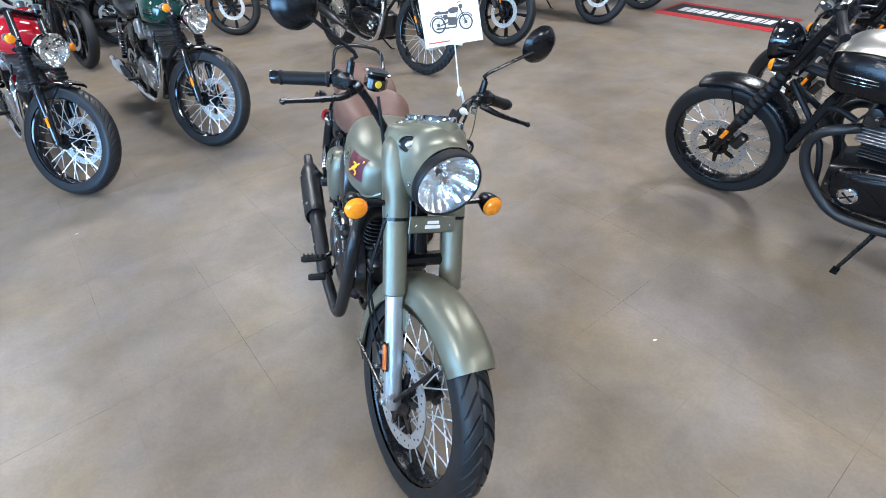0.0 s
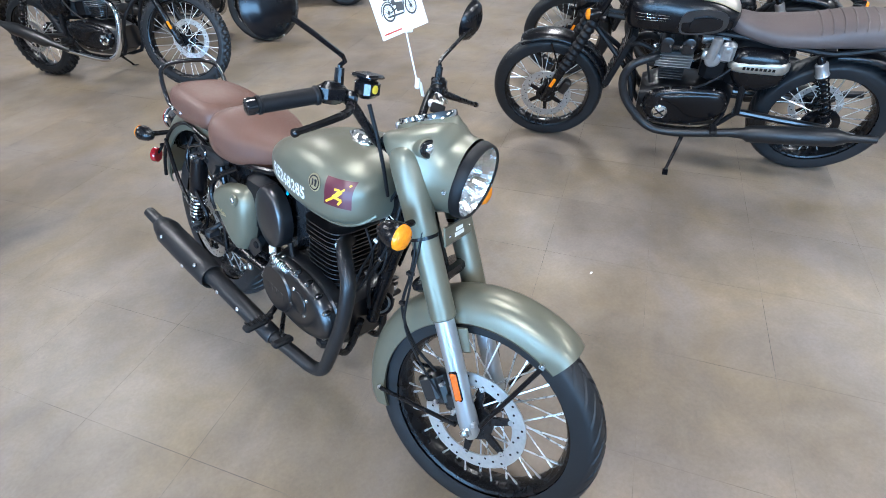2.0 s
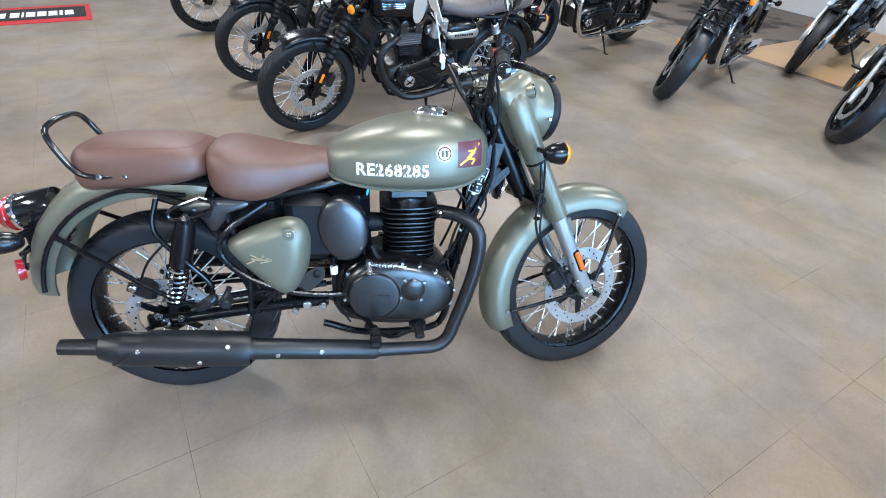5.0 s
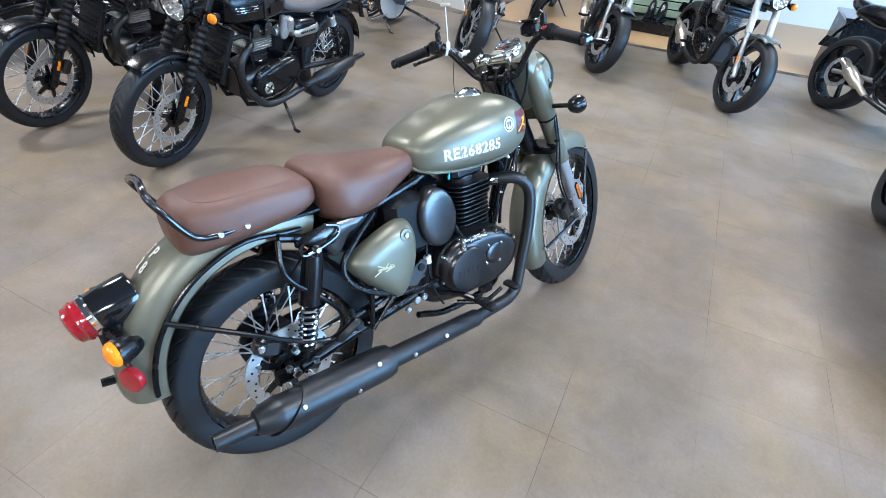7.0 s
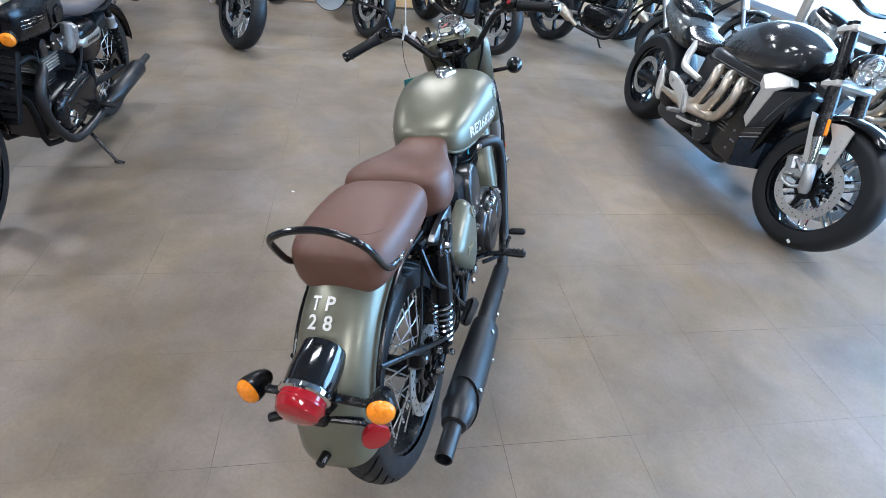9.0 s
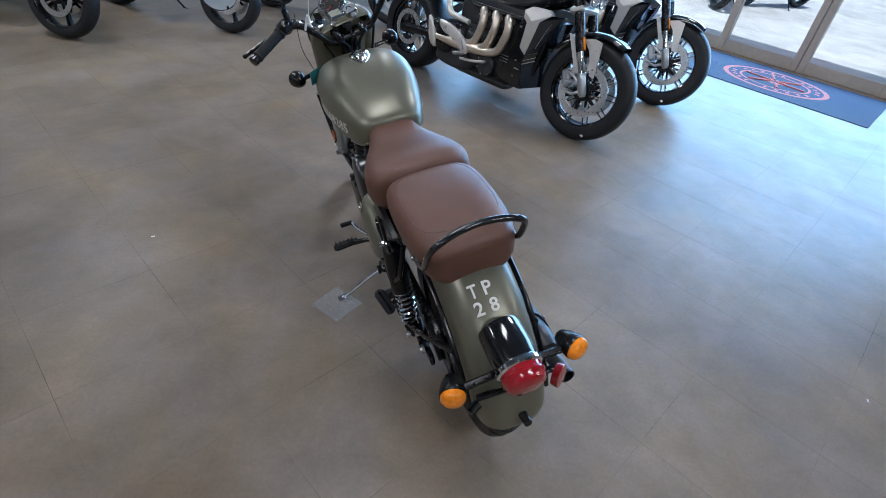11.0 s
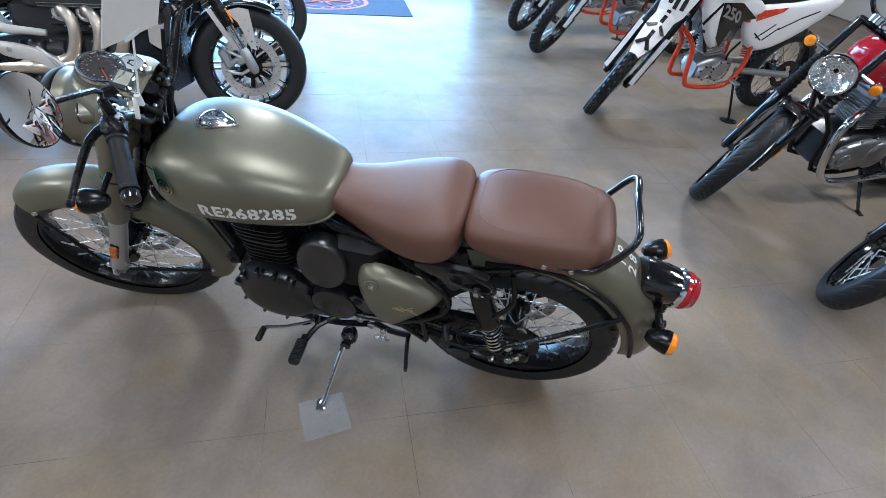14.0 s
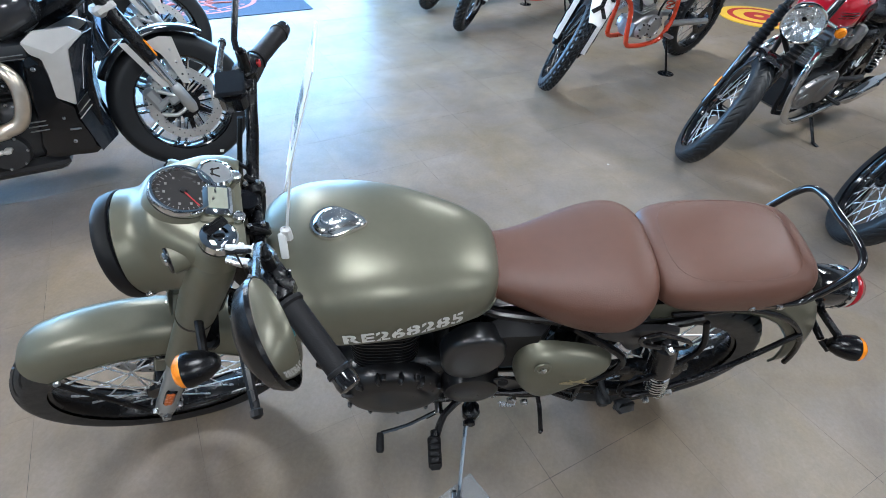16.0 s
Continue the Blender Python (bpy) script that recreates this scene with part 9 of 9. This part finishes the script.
        for q in range(3):
            box(bm, (1.04 + 0.03 * q, s * 0.1585, 0.87 - 0.045 * q), (0.022, 0.004, 0.06), Matrix.Rotation(radians(-35), 4, "Y"))
        part("shroud_graphics", bm, SATIN, sh)
        bm = bm_new()
        pillow(bm, [(-0.14, 0.93), (0.30, 0.885), (0.66, 0.85), (0.70, 0.72), (0.60, 0.60), (0.46, 0.54), (0.26, 0.60), (0.04, 0.74)], s * 0.09, s * 0.138, 4, 3, 0.25)
        sd = part("side_panel", bm, DIRTWHITE, bike, "white side panel with an orange flash", sharp=40)
        bm = bm_new()
        for x0, z0, w, a_ in ((0.50, 0.70, 0.16, 38), (0.44, 0.68, 0.14, 40), (0.30, 0.755, 0.20, 26), (0.55, 0.66, 0.10, -30), (0.16, 0.815, 0.16, 20)):
            box(bm, (x0, s * 0.137, z0), (w, 0.006, 0.010), Matrix.Rotation(radians(a_), 4, "Y"), 0.001)
        part("shroud_graphics", bm, SATIN, sd)
        bm = bm_new()
        rings_to_faces(bm, [[V(x, s * y, z) for x, z in ((0.66, 0.84), (0.40, 0.865), (0.44, 0.83), (0.64, 0.77))] for y in (0.136, 0.1405)])
        part("panel_flash", bm, DIRTRED, sd)
        bm = bm_new()
        tube(bm, [V(0.52, s * 0.09, 0.38), V(0.25, s * 0.10, 0.36), V(-0.02, s * 0.105, 0.335)], 0.024, 10, 2)
        part("swing_arm", bm, ALLOY, bike)
        bm = bm_new()
        box(bm, (0.56, s * 0.17, 0.32), (0.04, 0.08, 0.02), None, 0.005)
        part("rider_peg", bm, ALLOY, bike)
    bm = bm_new()
    hull(bm, [(-0.12, 0.04, 0.96, 0.90, 0.92), (-0.08, 0.07, 0.97, 0.88, 0.92), (0.2, 0.085, 0.945, 0.85, 0.89), (0.6, 0.08, 0.93, 0.82, 0.88), (0.85, 0.06, 0.97, 0.86, 0.91), (0.92, 0.03, 0.98, 0.9, 0.93)], 3, 3, 22, 3)
    part("seat", bm, GRIP, bike, sharp=60)
    bm = bm_new()
    hull(bm, [(0.62, 0.06, 0.90, 0.76, 0.82), (0.75, 0.10, 0.95, 0.72, 0.82), (0.95, 0.10, 1.0, 0.74, 0.86), (1.02, 0.05, 0.98, 0.82, 0.90)], 3, 3, 22, 3)
    part("fuel_tank", bm, DIRTWHITE, bike, sharp=60)
    bm = bm_new()
    rings_to_faces(bm, [[V(x, y * w, z + o_ - 0.02 * abs(y) ** 2) for o_, ys in ((0.004, (-1, 0, 1)), (0, (1, 0, -1))) for y in ys] for x, w, z in ((-0.48, 0.03, 0.97), (-0.35, 0.065, 0.965), (-0.10, 0.075, 0.91), (0.12, 0.07, 0.86))])
    part("rear_mudguard", bm, DIRTWHITE, bike)
    bm = bm_new()
    hull(bm, [(0.56, 0.06, 0.43, 0.31, 0.37), (0.61, 0.085, 0.47, 0.295, 0.38), (0.78, 0.09, 0.48, 0.295, 0.38), (0.90, 0.07, 0.43, 0.31, 0.37)], 4, 4, 20, 3)
    en = part("engine", bm, ALLOYDARK, bike, "grey alloy single-cylinder engine")
    bm = bm_new()
    box(bm, (0.80, 0, 0.60), (0.105, 0.105, 0.22), Matrix.Rotation(radians(12), 4, "Y"), 0.02)
    part("cylinder", bm, FRAMEBLACK, en)
    for q in range(9):
        bm = bm_new()
        box(bm, (0.785 + 0.005 * q, 0, 0.505 + 0.021 * q), (0.15, 0.15, 0.006), Matrix.Rotation(radians(12), 4, "Y"), 0.002)
        part("cooling_fin", bm, ALLOY, en)
    bm = bm_new()
    box(bm, (0.845, 0, 0.715), (0.13, 0.135, 0.05), Matrix.Rotation(radians(12), 4, "Y"), 0.015)
    part("cylinder_head", bm, ALLOYDARK, en)
    for s in (-1, 1):
        for cx, cz, r_ in ((0.70, 0.385, 0.078), (0.83, 0.375, 0.055)):
            bm = bm_new()
            lathe(bm, [(0.075, r_ * 1.06), (0.100, r_ * 1.04), (0.112, r_ * 0.94), (0.116, r_ * 0.74), (0.112, r_ * 0.70), (0.113, 0.008)], (cx, 0, cz), (0, s, 0), 28)
            cv = part("crankcase_cover", bm, ALLOY, en)
            bm = bm_new()
            for q in range(7):
                a_ = 2 * math.pi * q / 7 + 0.3
                bolt(bm, V(cx + r_ * 0.95 * math.cos(a_), s * 0.104, cz + r_ * 0.95 * math.sin(a_)), (0, s, 0), 0.006, 0.014)
            part("cover_bolts", bm, SATIN, cv)
        bm = bm_new()  # radiator behind the shroud
        box(bm, (1.01, s * 0.095, 0.80), (0.035, 0.07, 0.24), Matrix.Rotation(radians(-12), 4, "Y"), 0.006)
        part("radiator", bm, GRIP, bike)
        bm = bm_new()
        tube(bm, [V(0.99, s * 0.09, 0.68), V(0.95, s * 0.085, 0.60), V(0.88, s * 0.06, 0.52)], 0.012, 8, 3)
        tube(bm, [V(0.62, s * 0.085, 0.60), V(0.68, s * 0.09, 0.52), V(0.66, s * 0.08, 0.45)], 0.008, 8, 3)
        part("hoses", bm, GRIP, en)
    bm = bm_new()
    lathe(bm, [(0, 0.026), (0.05, 0.034), (0.10, 0.034), (0.13, 0.026)], (0.76, 0, 0.66), (-1, 0, 0.08), 16)
    box(bm, (0.665, 0, 0.625), (0.06, 0.07, 0.10), None, 0.014)
    part("airbox", bm, ALLOYDARK, en)
    bm = bm_new()
    tube(bm, [V(0.66, -0.115, 0.42), V(0.62, -0.135, 0.50), V(0.60, -0.14, 0.60)], 0.009, 8, 2)
    part("kick_lever", bm, ALLOYDARK, bike)
    bm = bm_new()
    tube(bm, [V(0.62, 0.12, 0.31), V(0.72, 0.135, 0.305), V(0.80, 0.14, 0.325)], 0.006, 8, 2)
    part("shift_lever", bm, ALLOY, bike)
    bm = bm_new()
    box(bm, (0.42, 0, 0.72), (0.30, 0.13, 0.20), None, 0.04)
    part("airbox", bm, FRAMEBLACK, bike)
    bm = bm_new()
    tube(bm, [V(0.88, 0, 0.66), V(0.98, -0.03, 0.62), V(0.97, -0.09, 0.50), V(0.80, -0.13, 0.50), V(0.45, -0.13, 0.66)], 0.019, 10, 4)
    part("exhaust_header", bm, STEEL, bike)
    bm = bm_new()
    lathe(bm, [(0, 0.02), (0.04, 0.045), (0.36, 0.047), (0.40, 0.03)], (0.32, -0.14, 0.70), (-1, 0, 0.35), 16)
    part("silencer", bm, ALLOY, bike)
    bm = bm_new()
    coil(bm, V(0.50, 0, 0.74), V(0.40, 0, 0.45), 0.035, 8, 0.006, 10)
    part("spring", bm, DIRTRED, bike)
    # pole stand with a round foot
    st = thing("pole_stand", "thin black pole stand with a round foot beside an off-road motorcycle", "stand", m, "pole stands")
    bm = bm_new()
    z0 = 0.34 - 0.16 * math.sin(radians(7))
    tube(bm, [V(0.54, 0.17, z0), V(0.50, 0.25, 0.01)], 0.009, 8, 1)
    part("pole", bm, SATIN, st)
    bm = bm_new()
    lathe(bm, [(0, 0.065), (0.004, 0.065), (0.009, 0.03), (0.012, 0.012)], (0.50, 0.25, 0), (0, 0, 1), 24)
    part("foot", bm, SATIN, st)
    return bike


hero()

# ---- row that faces the olive machine ----
BLACK_TWIN = dict(wb=1.45, tank=SATIN, seat=BROWN_GREY, engine=ENGINE, panel=PEWTER, wr=0.145, rr=0.33, rf=0.33, tread="fine", disc_side=1, cooled=True, nose=-27)
street("matt black twin-cylinder roadster with pewter tank top and long taupe seat", at((1.575, 2.775), 132.5, 1.45), tank2=PEWTER, steer=4, **BLACK_TWIN)
street("gloss black twin-cylinder roadster with rubber fork gaiters", at((2.31, 3.52), 132.5, 1.45), steer=6, **{**BLACK_TWIN, "tank": GLOSS, "panel": SATIN})
street("black twin-cylinder scrambler with steel header pipes", at((3.40, 4.66), 132.5, 1.46), steer=8, wb=1.46, tank=SATIN, pipe=STEEL, muffler=STEEL, rf=0.335, upswept=0.12)
street("black low cruiser with polished steel exhaust and cast wheels", at((3.84, 1.48), 137, 1.5), wb=1.50, style="cast", spokes=7, rim=SATIN, tank=GLOSS, seat=SATIN, pipe=CHROME, muffler=CHROME, gaiter=False, steer=-8, low_seat=0.08, twin_pipe=True, engine=ENGINE, mirrors=False, pillion=False)
street("black cruiser with fork gaiters and chrome pegs", at((3.17, 0.18), 150, 1.55), wb=1.55, style="spoke", tank=GLOSS, seat=SATIN, pipe=CHROME, muffler=CHROME, rake=30, steer=22, wf=0.13, low_seat=0.08, pillion=False)
street("black naked roadster with cast wheels", at((4.45, -1.28), 140, 1.42), wb=1.42, style="cast", spokes=6, tank=GLOSS, seat=SATIN, gaiter=False, inv=True, fork=SILVER, discs=2, twin_pipe=False, tail=False, mirrors=False, steer=12, badge=False)
NAKED = dict(wb=1.40, style="cast", spokes=5, tank=GLOSS, seat=SATIN, gaiter=False, inv=True, fork=SILVER, discs=2, twin_pipe=False, muffler=HEADER, tail=False, wr=0.17, wf=0.12, rf=0.305, rr=0.315, badge=False, upswept=0.10, rake=24, lamp=0.075, engine=ENGINE, guard=TANKGREY, stub=True)
street("black naked sports roadster with silver fork and cast wheels", at((2.70, -1.05), 148, 1.40), steer=20, **NAKED)
street("dark grey naked sports roadster with red-striped wheel rims", at((1.55, -1.65), 156, 1.40), steer=8, **{**NAKED, "tank": TANKGREY})
street("black naked sports roadster with a dark red frame", at((0.05, -2.46), 168, 1.40), steer=14, trellis=FRAMERED, **{**NAKED, "lamp": 0.085})
street("black naked sports roadster with a dark red frame parked behind", at((-0.55, -3.25), 168, 1.40), steer=10, trellis=FRAMERED, **NAKED)
RK = 134.0
rocket(at((-1.36, -0.03), RK, 1.68), "huge black and silver three-cylinder motorcycle with bronze headers", 8)
rocket(at((-2.28, -0.90), RK, 1.68), "huge black and silver three-cylinder motorcycle parked by the doors", 12)

# ---- row along the other side ----
CLASSIC = dict(wb=1.40, rf=0.335, rr=0.325, engine=ALLOYDARK, pipe=CHROME, muffler=CHROME, lamp=0.096, lamp_shell=CHROME, lamp_ring=CHROME, sig_chrome=True, fork=GLOSS, guard=GLOSS, seat=SATIN, rim=GLOSS, tread="fine", upswept=0.06, mirrors=True, nose=-8, lamp_up=0.76, lamp_fwd=0.128, disc_side=1)
street("red twin-cylinder roadster with chrome headlamp and polished engine", at((-2.41, 2.75), -43, 1.40), tank=RED, steer=36, **CLASSIC)
street("dark green twin-cylinder roadster with chrome headlamp and polished engine", at((-1.82, 3.43), -43, 1.40), tank=RACING, steer=31, **CLASSIC)
street("black adventure motorcycle with steel header and spoked wheels", at((-0.38, 4.92), -43, 1.46), wb=1.46, rf=0.36, rr=0.33, wf=0.095, tank=SATIN, pipe=CHROME, gaiter=True, fork=SATIN, high_guard=True, disc_side=1, tank_h=0.06, twin_pipe=False, upswept=0.16, tread="knob", steer=12, seat=SATIN, rim=SATIN, badge=False)
street("black cruiser with cast wheels and steel header", at((0.39, 5.78), -43, 1.45), wb=1.45, style="cast", spokes=9, tank=GLOSS, pipe=CHROME, gaiter=False, steer=15, seat=SATIN, low_seat=0.05, badge=False)
street("black roadster with cast wheels", at((1.50, 6.56), -43, 1.44), style="cast", spokes=7, tank=GLOSS, gaiter=False, steer=8, seat=SATIN, badge=False)
street("black roadster with cast wheels at the end of the row", at((2.15, 7.2), -43, 1.44), style="cast", spokes=7, tank=SATIN, gaiter=False, steer=8, seat=SATIN, badge=False)
street("black roadster with pale cast wheels behind the green one", at((-2.90, 6.56), 10, 1.44), style="cast", spokes=8, rim=SATIN, tank=SATIN, gaiter=False, steer=6, seat=SATIN, badge=False)
street("black touring roadster behind the red one", at((-4.15, 5.40), -43, 1.44), style="cast", spokes=7, tank=GLOSS, gaiter=False, steer=10, seat=SATIN, badge=False)
YARD = Matrix.Translation((0, 0, -0.07))
street("red adventure motorcycle with wide tyres parked on the sunlit forecourt", YARD @ at((-5.42, -6.08), 62, 1.46), wb=1.46, rf=0.35, rr=0.335, wf=0.12, tank=RED, gaiter=True, tank_h=0.05, twin_pipe=False, upswept=0.14, tread="knob", steer=24, seat=SATIN, badge=False, mirrors=False)
street("red and black scooter-sized roadster parked further out on the forecourt", YARD @ at((-6.35, -6.80), 20, 1.36), wb=1.36, rf=0.30, rr=0.30, tank=RED, gaiter=False, twin_pipe=False, guard=RED, steer=10, seat=SATIN, badge=False, mirrors=False)
dirt(at((-3.17, 1.83), -40.5, 1.54), "white and red-orange motocross bike with knobbly tyres on a pole stand", 45)
dirt(at((-4.27, 0.91), -42, 1.54), "white and red-orange motocross bike in the middle of its row", 38)
dirt(at((-4.84, 0.41), -42, 1.54), "white and red-orange motocross bike by the wall", 36)

# ---- along the walls ----
bm = bm_new()
box(bm, (-0.4, -5.52, 0.001), (7.0, 2.96, 0.006))
struct("floor_wood", bm, WOOD, "pale wood laminate strip along the wall", "floor")
gon = thing("shoe_rack", "black gondola shelf with grey slats and boots", "shelf", ROOM)
bm = bm_new()
box(bm, (0.85, -5.0, 0.075), (1.30, 0.62, 0.13), None, 0.008)
part("plinth", bm, SATIN, gon)
for k in range(7):
    bm = bm_new()
    box(bm, (0.85, -5.12 - 0.02 * k, 0.20 + 0.095 * k), (1.28, 0.03, 0.082), None, 0.004)
    part("slat", bm, POSTER, gon)
bm = bm_new()
box(bm, (0.85, -5.32, 0.65), (1.30, 0.06, 1.05), None, 0.004)
part("back_panel", bm, SATIN, gon)


def boot(x, y, a, label):
    b = thing("boot", label, "boot", ROOM @ pose(x, y, 0.14, 0, 0, a), "boots on the rack")
    bm = bm_new()
    hull(bm, [(-0.13, 0.03, 0.10, 0.0, 0.03), (-0.10, 0.042, 0.22, 0.0, 0.05), (-0.03, 0.045, 0.21, 0.0, 0.05), (0.03, 0.042, 0.12, 0.0, 0.04), (0.10, 0.045, 0.075, 0.0, 0.03), (0.145, 0.025, 0.05, 0.0, 0.02)], 3, 4, 18, 3)
    part("upper", bm, SATIN, b)
    bm = bm_new()
    box(bm, (0.005, 0, 0.008), (0.30, 0.095, 0.018), None, 0.007)
    part("sole", bm, GRIP, b)


for x, a in ((0.45, 80), (0.58, 86), (0.95, 75), (1.08, 82)):
    boot(x, -4.88, a, "black leather riding boot on the rack plinth")
bx_ = thing("cabinet", "low black cabinet on the wood floor", "cabinet", ROOM)
bm = bm_new()
box(bm, (-1.18, -4.30, 0.30), (0.60, 0.66, 0.585), None, 0.006)
part("body", bm, SATIN, bx_)
bm = bm_new()
box(bm, (-1.18, -4.30, 0.605), (0.64, 0.70, 0.025), None, 0.004)
part("top", bm, GLOSS, bx_)


def carton(x, y, z, s, a, material, label):
    b = thing("carton", label, "box", ROOM @ pose(x, y, z, 0, 0, a), "stacked cartons")
    bm = bm_new()
    box(bm, (0, 0, s[2] / 2), s, None, 0.004)
    part("body", bm, material, b)
    bm = bm_new()
    box(bm, (0, 0, s[2] + 0.001), (s[0] * 0.98, 0.05, 0.002))
    part("tape", bm, CARD, b)
    bm = bm_new()
    box(bm, (0, -s[1] / 2 - 0.001, s[2] * 0.55), (s[0] * 0.5, 0.002, s[2] * 0.3))
    part("box_label", bm, SATIN if material is CARD else CARD, b)


for x, y, z, s, a, mt, lb in ((3.0, 8.85, 0, (0.55, 0.4, 0.3), 4, CARTON, "brown cardboard carton against the wall"), (3.0, 8.88, 0.3, (0.5, 0.36, 0.26), -3, CARD, "white carton on a brown one"), (3.65, 8.8, 0, (0.6, 0.4, 0.36), 2, MATBLACK, "black carton against the wall"), (3.62, 8.82, 0.36, (0.5, 0.36, 0.3), 6, CARD, "white carton on a black one"), (2.35, 8.86, 0, (0.5, 0.4, 0.4), -5, CARTON, "brown cardboard carton by the row's end")):
    carton(x, y, z, s, a, mt, lb)
# red and white rack
rk = thing("display_rack", "red and white wire display rack by the wall", "rack", ROOM)
for px in (4.35, 5.05):
    for py in (8.35, 8.75):
        bm = bm_new()
        tube(bm, [V(px, py, 0), V(px, py, 1.2)], 0.014, 8, 1)
        part("upright", bm, SIGNRED, rk)
for z in (0.10, 0.45, 0.80, 1.15):
    bm = bm_new()
    box(bm, (4.70, 8.55, z), (0.72, 0.42, 0.02), None, 0.004)
    part("shelf", bm, CARD, rk)
# angled black display board
bd = thing("display_board", "black leaning display board with pale edge", "board", ROOM @ pose(1.35, 8.6, 0, 0, 0, 20))
bm = bm_new()
box(bm, (0, 0, 0.40), (0.75, 0.03, 0.80), Matrix.Rotation(radians(-14), 4, "X"), 0.004)
part("panel", bm, MATBLACK, bd)
bm = bm_new()
box(bm, (0, -0.10, 0.012), (0.80, 0.16, 0.024), None, 0.004)
part("foot", bm, CARD, bd)

# ---- floor tiles ----
PU, PV, U0, V0 = 0.464, 0.467, 0.715, -0.040
tile_mesh = None
cells = []
for i in range(-12, 21):
    for j in range(-11, 19):
        v0, u0 = V0 + PV * i, U0 + PU * j
        if v0 > FRONT - 0.3 and v0 + PV < BACK + 0.3 and u0 > SIDE_A + 2.9 and u0 + PU < SIDE_B + 0.3:
            cells.append((v0, u0))
cells.sort(key=lambda c: math.hypot(c[0] + PV / 2 - 1.3, c[1] + PU / 2 - 1.6))
bm = bm_new()
g = 0.0007
box(bm, (PV / 2, PU / 2, -0.0030), (PV - 2 * g, PU - 2 * g, 0.006))
tile_mesh = finish(bm, "tile", TILE, 30)
for v0, u0 in cells[:300]:
    part("tile", tile_mesh, None, floor, m=Matrix.Translation((v0, u0, 0)))
vs, fs = [], []
for v0, u0 in cells[300:]:
    k = len(vs)
    for z in (-0.004, 0.0):
        vs += [(v0 + g, u0 + g, z), (v0 + PV - g, u0 + g, z), (v0 + PV - g, u0 + PU - g, z), (v0 + g, u0 + PU - g, z)]
    fs += [(k + 4, k + 5, k + 6, k + 7), (k, k + 1, k + 5, k + 4), (k + 1, k + 2, k + 6, k + 5), (k + 2, k + 3, k + 7, k + 6), (k + 3, k, k + 4, k + 7)]
me = bpy.data.meshes.new("far_tiles")
me.from_pydata(vs, [], fs)
me.materials.append(TILE)
ft = part("far_tiles", me, None, floor)
ft["kind"] = "stuff"
